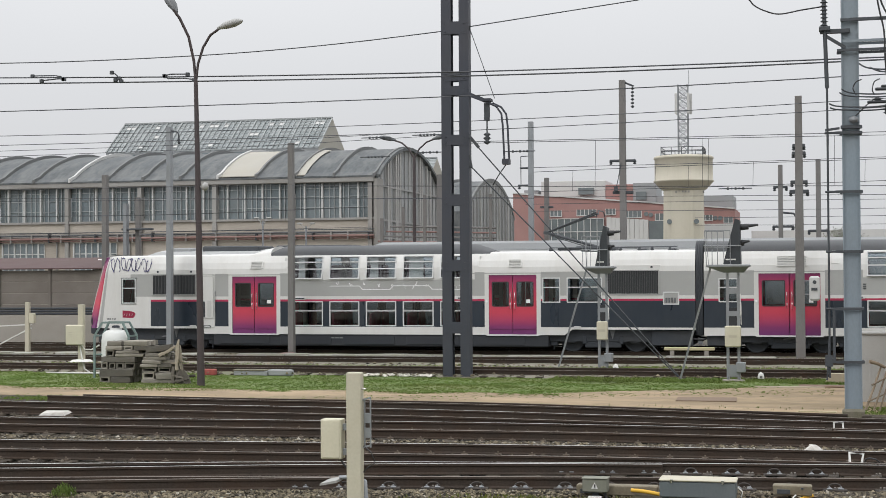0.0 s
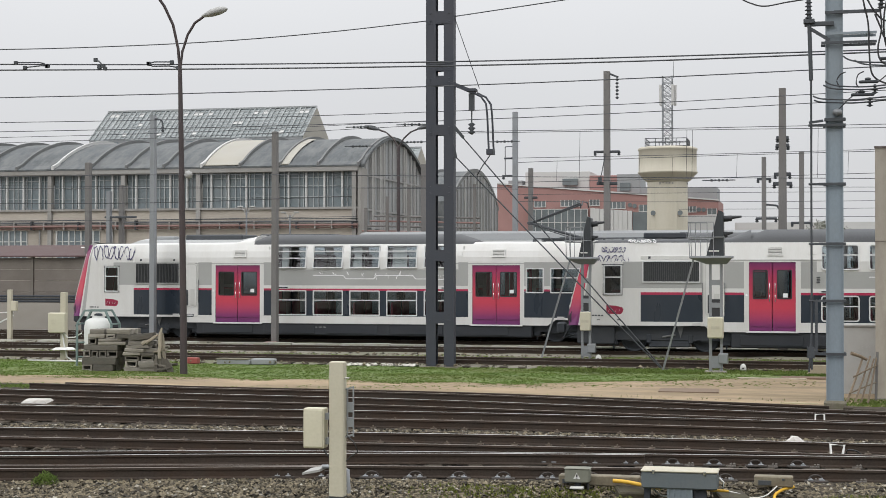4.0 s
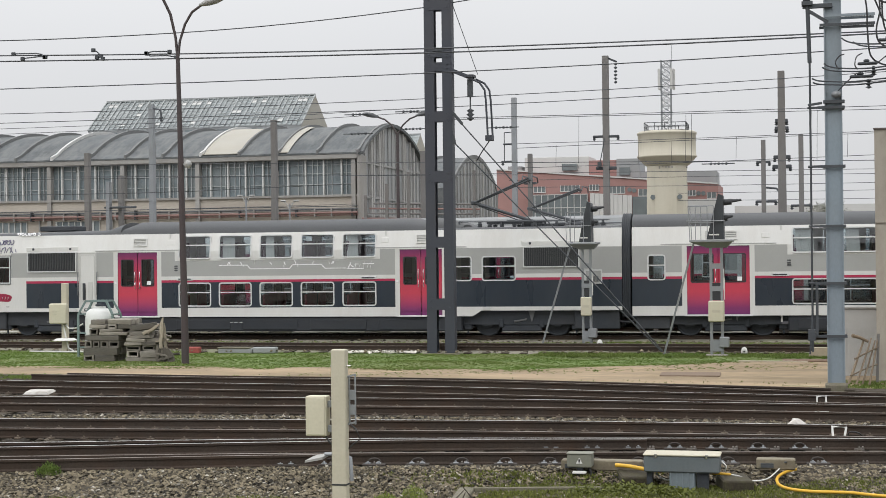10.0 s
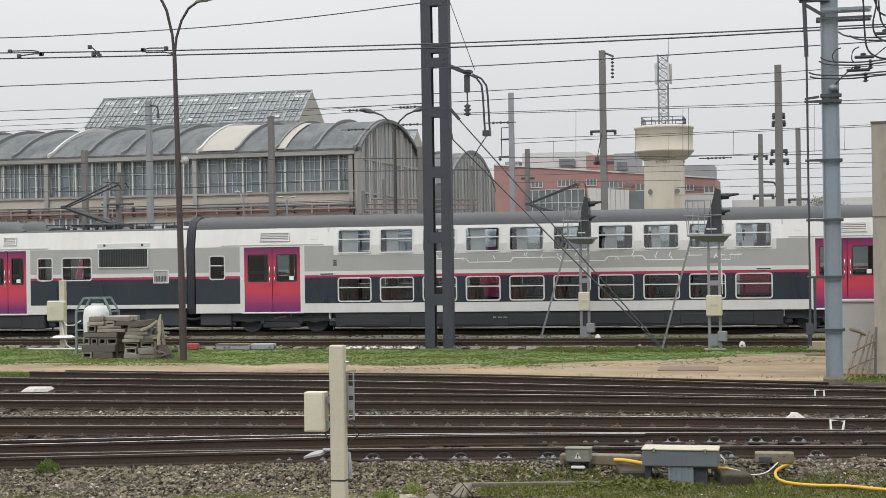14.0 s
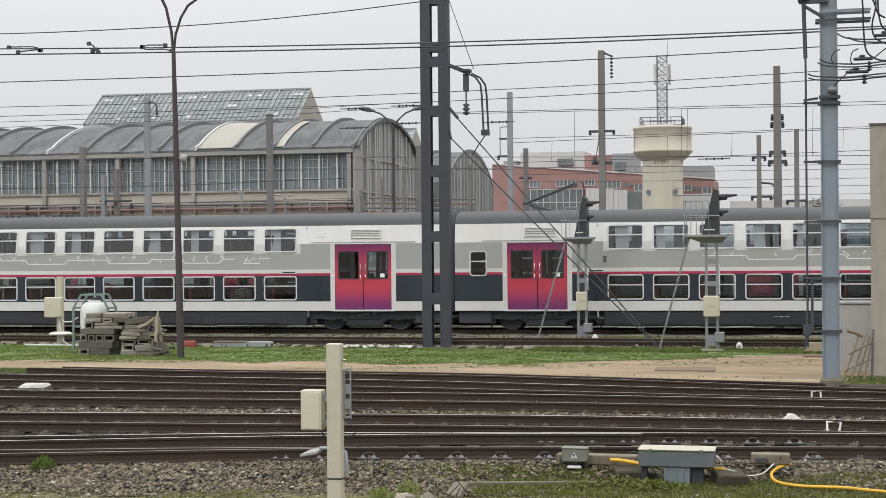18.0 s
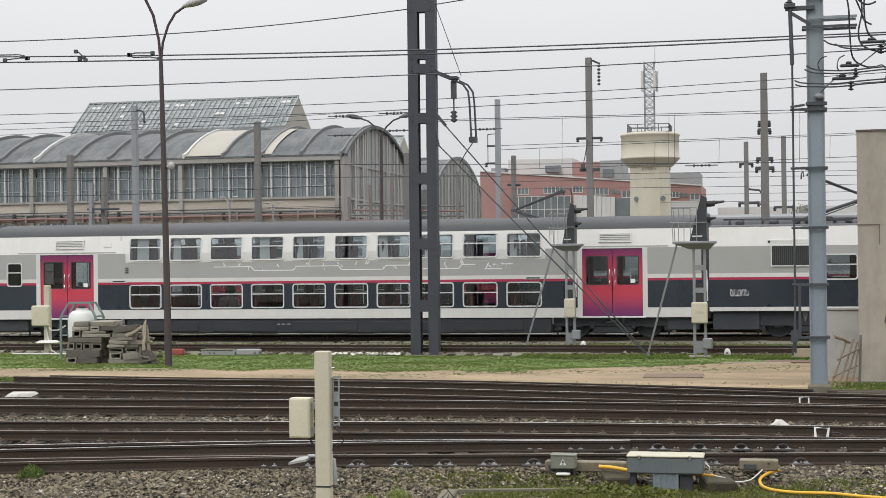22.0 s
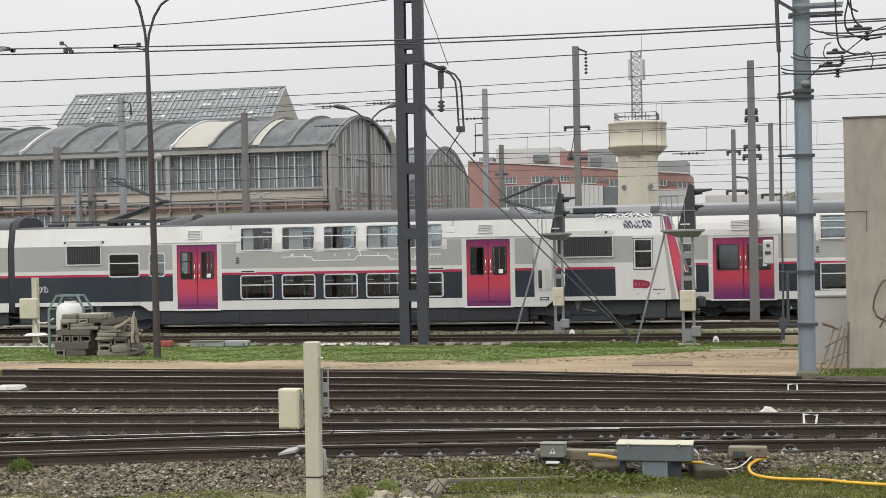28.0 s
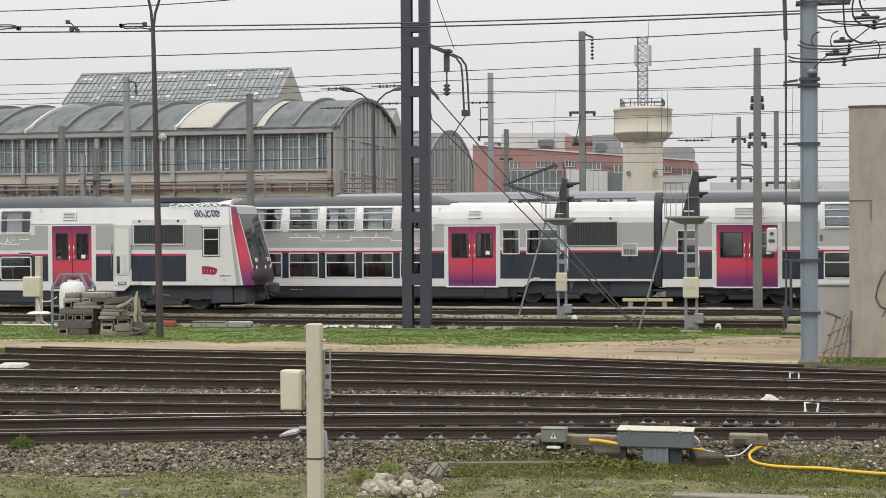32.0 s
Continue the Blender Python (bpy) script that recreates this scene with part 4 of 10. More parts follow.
def body_side(holes, zones, sbreaks, zbreaks, zbot, style, cab, ztop):
    """Both side walls of a car as sheets with real openings and reveals."""
    g = Geo()
    ss = sorted(set(round(v, 3) for v in list(sbreaks) + [h[0] for h in holes] + [h[1] for h in holes]))
    zz = sorted(set(round(v, 3) for v in list(zbreaks) + [h[2] for h in holes] + [h[3] for h in holes] if v <= ztop))
    for sgn in (-1, 1):
        for i in range(len(ss) - 1):
            for j in range(len(zz) - 1):
                a, b, c, d = ss[i], ss[i + 1], zz[j], zz[j + 1]
                ms, mz = (a + b) / 2, (c + d) / 2
                if any(h[0] < ms < h[1] and h[2] < mz < h[3] for h in holes) or mz < zbot(ms):
                    continue
                q = [(warp(s, z, cab), sgn * side_y(z, style), z) for s, z in ((a, c), (b, c), (b, d), (a, d))]
                g.quad(*(q if sgn < 0 else q[::-1]), zones(ms, mz))
        for s0, s1, z0, z1 in holes:
            y0, y1 = side_y(z0, style), side_y(z1, style)
            lo = [(s0, sgn * y0, z0), (s1, sgn * y0, z0), (s1, sgn * y1, z1), (s0, sgn * y1, z1)]
            hi = [(x, y - sgn * 0.09, z) for x, y, z in lo]
            for k in range(4):
                j = (k + 1) % 4
                g.quad(lo[k], lo[j], hi[j], hi[k], 5)
    return g


def wheel_mesh():
    g = Geo()
    for y in (-0.75, 0.75):
        rings = []
        for r, dy in ((0.12, 0.07), (0.40, 0.05), (0.45, 0.068), (0.455, -0.05), (0.485, -0.058), (0.485, -0.09), (0.40, -0.07), (0.12, -0.08)):
            rings.append([(r * math.cos(k * math.pi / 12), y + (dy if y > 0 else -dy), r * math.sin(k * math.pi / 12)) for k in range(24)])
        g.loft(rings, 0, True, True)
    g.tube([(0, -0.72, 0), (0, 0.72, 0)], 0.085, 10)
    return g.mesh("wheelset", [UNDER])


OUTLET = surface("pale_outlet_slat", (0.50, 0.50, 0.48), rough=0.5, var=0.08, bump=0.02)
DARKSTEELPALE = surface("dusty_grey_steel", (0.13, 0.135, 0.14), rough=0.6, var=0.25, scale=3, bump=0.06)
WHEELSET = wheel_mesh()
WHEELS = []
BRAKES = []


def add_bogie(car, s, motor, spin=True):
    g = Geo()
    for y in (-1.0, 1.0):
        g.box(s - 1.75, s + 1.75, y - 0.09, y + 0.09, 0.50, 0.70, 0, 0.03)
        g.box(s - 0.55, s + 0.55, y - 0.11, y + 0.11, 0.36, 0.56, 0, 0.03)
        for d in (-1.25, 1.25):
            g.box(s + d - 0.2, s + d + 0.2, y - 0.13, y + 0.13, 0.33, 0.58, 0, 0.05)
            g.lathe([(0.11, 0.58), (0.11, 0.80)], 10, (s + d * 0.82, y, 0))
        g.tube([(s - 0.9, y * 1.1, 0.62), (s + 0.9, y * 1.1, 0.40)], 0.045, 6)
    g.box(s - 0.3, s + 0.3, -0.95, 0.95, 0.5, 0.72)
    if motor:
        g.box(s - 1.0, s - 0.35, -0.6, 0.6, 0.3, 0.75, 0, 0.06)
        g.box(s + 0.35, s + 1.0, -0.6, 0.6, 0.3, 0.75, 0, 0.06)
    part("bogie", g, UNDER, car, "black bogie frame")
    if not BRAKES:
        g = Geo()
        g.box(-0.72, 0.72, -0.10, 0.10, 0.16, 0.40, 0, 0.04)
        for d in (-0.72, 0.72):
            g.box(d - 0.09, d + 0.09, -0.14, 0.02, 0.30, 0.62, 0, 0.03)
        BRAKES.append(g.mesh("brake_beam", [UNDER]))
        g = Geo()
        g.box(-0.16, 0.16, -0.08, 0.08, 0.22, 0.80, 0, 0.04)
        g.tube([(0, 0, 0.26), (0, 0, 0.08)], 0.035, 6)
        BRAKES.append(g.mesh("sand_box", [UNDER]))
    for y in (-1.02, 1.02):
        part("brake_beam", BRAKES[0], [], car, "", pose(s, y, 0, 0, 0, 0 if y < 0 else 180))
        for d in (-1.95, 1.95):
            part("sand_box", BRAKES[1], [], car, "", pose(s + d, y, 0))
    # filler box between the wheels, added to block light through the bogie
    g = Geo()
    g.box(s - 1.7, s + 1.7, -0.62, 0.62, 0.24, 0.86, 0, 0.05)
    part("traction_case", g, UNDER, car)
    for y in (-1, 1):
        g = Geo()
        g.box(s - 2.25, s + 2.25, min(y * 1.09, y * 1.14), max(y * 1.09, y * 1.14), 0.40, 0.90, 0, 0.015)
        part("bogie_cover", g, UNDER, car, "dark side plate over the bogie")
    for y in (-1, 1):
        g = Geo()
        a, b, c = (s + 0.25, 0.92), (s + 0.50, 0.92), (s + 0.38, 0.50)
        g.loft([[(x, y * 1.16, z) for x, z in (a, b, c)], [(x, y * 1.20, z) for x, z in (a, b, c)]])
        part("damper_bracket", g, DARKSTEELPALE, car, "grey triangular damper bracket")
        g = Geo()
        g.tube([(s - 0.25, y * 1.17, 0.52), (s + 0.20, y * 1.17, 0.60)], 0.035, 8)
        part("damper", g, DARKSTEELPALE, car)
    for d in (-1.25, 1.25):
        w = part("wheelset", WHEELSET, [], car, "", (s + d, 0, 0.455))
        if spin:
            WHEELS.append(w)


SEAT_MESH = {}


def seats(car, s0, s1, zf, red):
    """Double seats on both sides of the aisle, back to back in pairs."""
    if red not in SEAT_MESH:
        g = Geo()
        g.box(0, 0.45, -0.42, 0.42, 0.36, 0.46, 0, 0.03)
        g.box(-0.05, 0.05, -0.42, 0.42, 0.40, 1.02, 0, 0.04)
        g.box(0.1, 0.3, -0.05, 0.05, 0.0, 0.38)
        SEAT_MESH[red] = g.mesh("seat", [REDSEAT if red else SEATCLOTH])
    s, k = s0 + 0.3, 0
    while s < s1 - 0.5:
        for y in (-0.88, 0.88):
            part("seat", SEAT_MESH[red], [], car, "", pose(s if k % 2 == 0 else s + 0.45, y, zf, 0, 0, 0 if k % 2 == 0 else 180))
        s += 0.80
        k += 1


def squiggle(x0, x1, z, y, seed, flip=False):
    """Thin white line ornament with little figures, as painted on the side."""
    rs = random.Random(seed)
    g = Geo()
    pts = [(x0, z)]
    x, lv = x0, 0.0
    while x < x1 - 1.0:
        x += rs.uniform(0.9, 1.6)
        pts.append((min(x, x1), z + lv))
        nl = -0.14 if lv == 0 else 0.0
        pts.append((min(x + 0.12, x1), z + nl))
        lv = nl
        x += 0.12
    pts.append((x1, z + lv))
    for a, b in zip(pts, pts[1:]):
        g.bar((a[0], y, a[1]), (b[0], y, b[1]), 0.006, 0.03)
    for k in range(int((x1 - x0) / 0.55)):
        cx, cz = x0 + 0.3 + k * 0.55 + rs.uniform(-0.15, 0.15), z + rs.uniform(-0.04, 0.06)
        for q in range(rs.choice((1, 2, 2, 3))):
            dx, dz = rs.uniform(-0.09, 0.09), rs.choice((-1, 1, 1)) * rs.uniform(0.07, 0.17)
            g.bar((cx + q * 0.06, y, cz), (cx + q * 0.06 + dx, y, cz + dz), 0.006, 0.03)
    return g


def emblem(x, z, y):
    """Stroke emblem at the end of the line ornament: plain bars, no letters."""
    g = Geo()
    for dx, h in ((0.0, 0.16), (0.16, 0.16), (0.32, 0.26), (0.46, 0.17), (0.58, 0.28)):
        g.bar((x + dx, y, z), (x + dx + 0.05, y, z + h), 0.006, 0.035)
    g.bar((x, y, z + 0.16), (x + 0.14, y, z + 0.16), 0.006, 0.03)
    g.bar((x + 0.3, y, z + 0.17), (x + 0.72, y, z + 0.17), 0.006, 0.03)
    g.bar((x - 0.3, y, z), (x + 0.34, y, z), 0.006, 0.03)
    g.bar((x - 0.24, y, z + 0.03), (x - 0.14, y, z + 0.22), 0.006, 0.035)
    g.bar((x - 0.04, y, z + 0.05), (x - 0.16, y, z + 0.14), 0.006, 0.03)
    return g


def scribble(x0, x1, z0, z1, y, seed, loops, r=0.012):
    """A spray-can tag: looping strokes that spell nothing."""
    rs = random.Random(seed)
    g = Geo()
    w = (x1 - x0) / loops
    for k in range(loops):
        cx = x0 + (k + 0.5) * w
        pts = []
        a0, sp = rs.uniform(0, 6.28), rs.choice((-1, 1)) * rs.uniform(4.0, 6.5)
        for q in range(13):
            t = q / 12
            pts.append((cx + 0.5 * w * math.cos(a0 + sp * t) * rs.uniform(0.7, 1.1), (z0 + z1) / 2 + 0.5 * (z1 - z0) * math.sin(a0 + sp * t * 1.2) * rs.uniform(0.7, 1.1)))
        for a, b in zip(pts, pts[1:]):
            g.bar((a[0], y, a[1]), (b[0], y, b[1]), 0.006, r * 2)
    return g


def louvre(s0, s1, z0, z1, upright):
    """Dark intake grille with blades in a pale frame; faces -y."""
    fr, bl = Geo(), Geo()
    w, h = s1 - s0, z1 - z0
    fr.ring_frame(-w / 2, w / 2, -h / 2, h / 2, 0.04, 0.02, -0.045, 0.02)
    fr.quad((-w / 2 + 0.02, -0.008, -h / 2 + 0.02), (w / 2 - 0.02, -0.008, -h / 2 + 0.02), (w / 2 - 0.02, -0.008, h / 2 - 0.02), (-w / 2 + 0.02, -0.008, h / 2 - 0.02), 1)
    n = int((w if upright else h) / 0.07)
    blades_at = []
    for k in range(n):
        if upright:
            x = -w / 2 + 0.06 + (w - 0.12) * (k + 0.5) / n
            blades_at.append((x, 0, 0))
        else:
            z = -h / 2 + 0.04 + (h - 0.08) * (k + 0.5) / n
            blades_at.append((0, 0, z))
    if upright:
        bl.box(-0.014, 0.014, -0.035, -0.009, -h / 2 + 0.045, h / 2 - 0.045)
    else:
        bl.box(-w / 2 + 0.045, w / 2 - 0.045, -0.035, -0.009, -0.018, 0.018)
    return fr, bl, blades_at


def side_pose(s, z, sgn, out=0.0, style="flat"):
    """Pose of a fitting on a side wall, facing outwards."""
    y = side_y(z, style) + out
    if sgn < 0:
        return pose(s, -y, z)
    return pose(s, y, z, 0, 0, 180)


def roof_shell(s0, s1, n, top, style, z0=3.81):
    """Roof skin between s0 and s1; top(s) is its rise over z0."""
    y0 = side_y(z0, style)
    rings = []
    for i in range(n + 1):
        s = s0 + (s1 - s0) * i / n
        h = top(s)
        rings.append([(s, -y0 * math.cos(math.pi * k / 12) , z0 + h * math.sin(math.pi * k / 12) ** 0.75) for k in range(13)])
    g = Geo()
    g.loft(rings, 0, False, False, True)
    for r in (rings[0], rings[-1]):
        g.add(r, [tuple(range(13))])
    return g


def interior(car, s0, s1, zl, zu, hs0, hs1):
    g = Geo()
    g.box(hs0, hs1, -1.3, 1.3, 0.42, 0.50, 0)
    g.box(hs0, hs1, -1.3, 1.3, 2.36, 2.46, 1)
    g.box(s0, hs0, -1.3, 1.3, 1.0, 1.08, 0)
    g.box(hs1, s1, -1.3, 1.3, 1.0, 1.08, 0)
    for s in (hs0, hs1):
        g.box(s - 0.03, s + 0.03, -1.3, -0.45, 0.5, 3.8, 1)
        g.box(s - 0.03, s + 0.03, 0.45, 1.3, 0.5, 3.8, 1)
    part("inner_floor", g, [FLOORING, INTERIOR], car)
    seats(car, hs0 + 0.1, hs1 - 0.1, 0.52, 1)
    seats(car, hs0 + 0.1, hs1 - 0.1, 2.46, 0)


def logo_plate(car, s, z, sgn):
    """Red plate with plain white bars in place of the letters."""
    g = Geo()
    m = side_pose(s, z, sgn, 0.004)
    g.add([(-0.29, 0, -0.13), (0.18, 0, -0.15), (0.26, 0, -0.10), (0.31, 0, 0.03), (0.26, 0, 0.09), (0.05, 0, 0.15), (-0.29, 0, 0.17)], [tuple(range(7))])
    part("logo_plate", g, LOGORED, car, "red logo plate with white bars", m)
    b = Geo()
    for x in (-0.2, -0.08, 0.04, 0.16):
        b.bar((x - 0.015, -0.003, -0.06), (x + 0.015, -0.003, 0.04), 0.005, 0.07)
    part("logo_bars", b, INKWHITE, car, "", m)


def car_shell(name, label, L, doors, low, up, mid, vents, style, cab, group, spin):
    """One double-deck car: leading end at x = 0, rail top at z = 0, nose towards -x where it has a cab."""
    car = thing(name, (0, 0, 0), label, "railway carriage", group)
    flat = style == "flat"
    zt = 3.81 if flat else 3.88
    lz0, lz1 = (1.10, 1.99) if flat else (0.99, 2.01)
    uz0, uz1 = (2.85, 3.74) if flat else (2.90, 3.85)
    red0, red1, band = (2.0, 2.085, 2.225) if flat else (2.0, 2.08, 2.21)
    navy0, upw = (1.06, 2.80) if flat else (0.97, 2.86)
    cab_bot = 0.92 if flat else 0.88
    c0, c1, c2, c3 = (2.42, 4.55, 4.85, 5.27) if flat else (2.72, 4.88, 5.15, 5.62)
    holes = []
    e = 0.03
    for s0, s1 in low:
        holes.append((s0 + e, s1 - e, lz0 + e, lz1 - e))
    for s0, s1 in up:
        holes.append((s0 + e, s1 - e, uz0 + e, uz1 - e))
    for s0, s1, z0, z1 in mid:
        holes.append((s0 + e, s1 - e, z0 + e, z1 - e))
    dz0, dz1 = (0.76, 3.13) if flat else (0.68, 3.03)
    for s0, s1 in doors:
        holes.append((s0, s1, dz0, dz1))
    u0, u1 = up[0][0] - 0.14, up[-1][1] + 0.14
    lo_bot = 0.72 if flat else 0.66
    d0, d1 = doors[0][0], doors[-1][1]

    def zbot(s):
        if cab:
            return lo_bot if c2 < s < d1 + 1.1 else cab_bot
        return lo_bot

    def zones(s, z):
        for a, b in doors:
            if a - 0.17 < s < b + 0.17:
                return 0
        if cab and 1.8 < s < c0 and band < z < 3.15:
            return 1
        if cab and s < c0:
            if z < 3.9:
                if s < 0.10:
                    return 6
                if 0.20 < s < 0.40:
                    return 1
            return 0
        if cab and c1 < s < c3:
            return 0
        if z < navy0:
            return 0
        if z < red0:
            return 2
        if z < red1:
            return 3
        if z < band:
            return 0
        if u0 < s < u1 and z > upw:
            return 0
        if z < 3.15:
            return 1
        return 0

    sb = [0, 0.10, 0.20, 0.40, 1.0, 1.8, c0, c1, c2, c3, d1 + 1.1, u0, u1, L] if cab else [0, u0, u1, L]
    for a, b in doors:
        sb += [a - 0.17, b + 0.17]
    zb = [lo_bot, navy0, red0, red1, band, upw, 3.15, 3.35, 3.6, zt] + ([cab_bot] if cab else []) + ([3.78] if style != "flat" else [])
    g = body_side(holes, zones, sb, zb, zbot, style, cab, zt)
    # end walls
    for s in ((L,) if cab else (0, L)):
        zz = [lo_bot, 1.0, 3.15, 3.5, zt]
        ring = [(s, -side_y(z, style), z) for z in zz] + [(s, side_y(z, style), z) for z in zz[::-1]]
        g.add(ring, [tuple(range(len(ring)))], 4)
    zf = cab_bot if cab else lo_bot
    g.quad((0.6 if cab else 0, -HALF, zf), (0.6 if cab else 0, HALF, zf), (L, HALF, zf), (L, -HALF, zf), 4)
    if cab:
        # sloping ends of the deep skirt
        for a, b in ((c2, c2 - 0.24), (d1 + 1.1, d1 + 1.42)):
            for y in (-HALF, HALF):
                g.add([(a, y, cab_bot), (a, y, lo_bot), (b, y, cab_bot)], [(0, 1, 2)], 0)
    part("body", g, [WHITE, TGREY, NAVY, STRIPE, UNDER, RUBBER, NOSERED], car, "white and grey body with dark lower panels and red stripe")
    # roof
    low_roof = TROOF if style == "flat" else WHITE
    if cab:
        hi0, hi1 = (6.2 if style == "flat" else 8.0), d1 - (0.2 if style == "flat" else 1.9)
        full = 0.47 if style == "flat" else 0.41

        def top(s):
            if s < hi0:
                return (0.10 + 0.10 * s / hi0) * (1.0 if style == "flat" else 0.6)
            return full
        part("roof", roof_shell(0.72, hi0, 8, top, style, zt), TROOF if style == "flat" else WHITE, car, "grey cab roof" if style == "flat" else "white cab roof")
        part("roof", roof_shell(hi0, hi1, 24, lambda s: full * min(1.0, 0.55 + 1.2 * (s - hi0), 0.35 + 0.9 * (hi1 - s)), style, zt), TROOF, car, "smooth grey upper deck roof")
        part("roof", roof_shell(hi1, L, 6, lambda s: 0.10, style, zt), low_roof, car, "low roof over the motor room")
    else:
        part("roof", roof_shell(0.0, L, 30, lambda s: 0.47 if style == "flat" else 0.41, style, zt), TROOF, car, "smooth grey upper deck roof")
    # gutter lines over the doors
    for sgn in (-1, 1):
        for a, b in doors:
            gt = Geo()
            gt.box(a - 0.9, b + 0.9, sgn * (HALF - 0.012) - 0.02, sgn * (HALF - 0.012) + 0.02, dz1 + 0.055, dz1 + 0.085)
            part("rain_gutter", gt, TGREY, car)
    # windows, doors and fittings on both sides
    for sgn in (-1, 1):
        for s0, s1 in low:
            add_window(car, s0, s1, lz0, lz1, style, sgn)
        for s0, s1 in up:
            add_window(car, s0, s1, uz0, uz1, style, sgn, 1)
        for s0, s1, z0, z1 in mid:
            add_window(car, s0, s1, z0, z1, style, sgn)
        for s0, s1 in doors:
            add_door(car, s0, s1, dz0, dz1, sgn)
        for s0, s1, z0, z1 in vents:
            if sgn > 0 and s0 > 20:
                s1 -= 0.6
            fr, bl, spots = louvre(s0, s1, z0, z1, True)
            v = part("intake_grille", fr, [ALU if style == "flat" else TGREY, RUBBER], car, "dark intake grille", side_pose((s0 + s1) / 2, (z0 + z1) / 2, sgn, 0.004))
            bm_ = bl.mesh("grille_blade", [GRILLE])
            for q in spots:
                part("grille_blade", bm_, [], v, "", q)
            hood = Geo()
            hood.box(-(s1 - s0) / 2 - 0.05, (s1 - s0) / 2 + 0.05, -0.03, 0.03, -0.08, 0.08, 0, 0.01)
            hd = part("grille_hood", hood, WHITE, car, "", side_pose((s0 + s1) / 2, z1 + 0.11, sgn, 0.0))
            for dx in (-0.75, 0.75):
                kn = Geo()
                kn.box(dx - 0.04, dx + 0.04, -0.045, -0.03, -0.04, 0.04)
                part("hinge", kn, UNDER, hd)
        for a, b in doors:
            ow, oh = (0.27, 0.16) if cab else (0.57, 0.17 if flat else 0.2)
            fr, bl, spots = louvre(-ow, ow, -oh, oh, False)
            v = part("air_outlet", fr, [WHITE, TGREY], car, "pale slatted air outlet over the door",
                     side_pose((a + b) / 2 + 0.1, 3.50, sgn, 0.006, style) @ pose(0, 0, 0, -12 if style == "flat" else -16))
            bm_ = bl.mesh("outlet_slat", [OUTLET])
            for q in spots:
                part("outlet_slat", bm_, [], v, "", q)
            lg = Geo()
            lg.box(a - 0.1, b + 0.1, sgn * HALF - 0.05, sgn * HALF + 0.05, dz0 - 0.06, dz0 - 0.015, 0, 0.01)
            part("door_sill", lg, ALU, car)
            lt = Geo()
            lt.lathe([(0.045, 0), (0.03, 0.02)], 8)
            part("door_lamp", lt, INKWHITE, car, "", side_pose(a - 0.09, 1.98, sgn, 0.002) @ pose(0, 0, 0, 90))
        orn = squiggle(0, (u1 - u0) * 0.62, 0, -0.004, int(L * 10))
        part("line_ornament", orn, INKWHITE, car, "thin white line ornament", side_pose((u0 if sgn < 0 else u1) + sgn * -(u1 - u0) * 0.22, 2.62, sgn, 0.002))
        part("emblem", emblem(0, 0, -0.004), INKWHITE, car, "white stroke emblem", side_pose((u0 if sgn < 0 else u1) + sgn * -(u1 - u0) * 0.88, 2.46, sgn, 0.002))
        sb_ = Geo()
        for k in range(3):
            sb_.box(-0.06, 0.06, -0.02, 0.0, k * 0.08, k * 0.08 + 0.05)
        part("step_recess", sb_, TROOF, car, "", side_pose(u0 + 0.05 if sgn < 0 else u1 - 0.05, 2.42, sgn))
        for sx in ((low[0][0] + 0.25, low[-1][1] - 0.3) if cab else (low[0][0] - 0.4, low[-1][1] - 0.3)):
            sl = Geo()
            sl.box(-0.32, 0.32, -0.03, 0.0, -0.05, 0.05, 0, 0.008)
            sv = part("slot_vent", sl, ALU, car, "", side_pose(sx, 2.12, sgn, 0.002))
            sl = Geo()
            sl.box(-0.24, 0.24, -0.034, -0.029, -0.022, 0.022)
            part("slot", sl, RUBBER, sv)
        for sx in (doors[0][1] + 0.55, doors[-1][0] - 0.55):
            ht = Geo()
            ht.box(-0.14, 0.14, -0.012, 0.01, -0.09, 0.09, 0, 0.006)
            part("hatch", ht, WHITE, car, "", side_pose(sx, 3.48, sgn, 0.004, style) @ pose(0, 0, 0, -12 if style == "flat" else -16))
        if cab:
            logo_plate(car, 1.52 if flat else 1.72, 1.46, sgn)
            dc = (c1 + c3) / 2 + 0.01
            cd = Geo()
            cd.ring_frame(-0.34, 0.34, -1.14, 1.08, 0.02, 0.03, -0.012, 0.01, 1)
            cd.ring_frame(-0.29, 0.29, -0.76, 1.01, 0.028, 0.10, -0.022, 0.01, 1)
            cd.box(-0.27, 0.27, -0.016, 0.01, -0.74, 0.99, 0, 0.004)
            dd = part("cab_door", cd, [WHITE, OUTLET], car, "narrow white cab door in a grey seal", side_pose(dc, 2.06, sgn, 0.003))
            ch = Geo()
            ch.box(-0.20, -0.08, -0.05, -0.016, -0.70, -0.06, 0, 0.02)
            ch.box(0.02, 0.20, -0.03, -0.016, -0.70, -0.02, 1, 0.03)
            ch.tube([(-0.14, -0.06, -0.66), (-0.14, -0.07, -0.30)], 0.018, 5)
            part("handle", ch, [UNDER, OUTLET], dd)
            for x, z0, z1 in ((-0.38, -0.55, 0.35), (0.38, -0.55, 0.35)):
                hr = Geo()
                hr.tube([(x, -0.01, z0), (x, -0.06, z0 + 0.04), (x, -0.06, z1 - 0.04), (x, -0.01, z1)], 0.016, 6)
                part("handrail", hr, DARKSTEELPALE, dd)
            st = Geo()
            st.box(-0.16, 0.16, -0.012, 0.03, -0.06, 0.06, 0, 0.01)
            st.box(-0.12, 0.12, -0.03, -0.01, -0.015, 0.035, 1, 0.008)
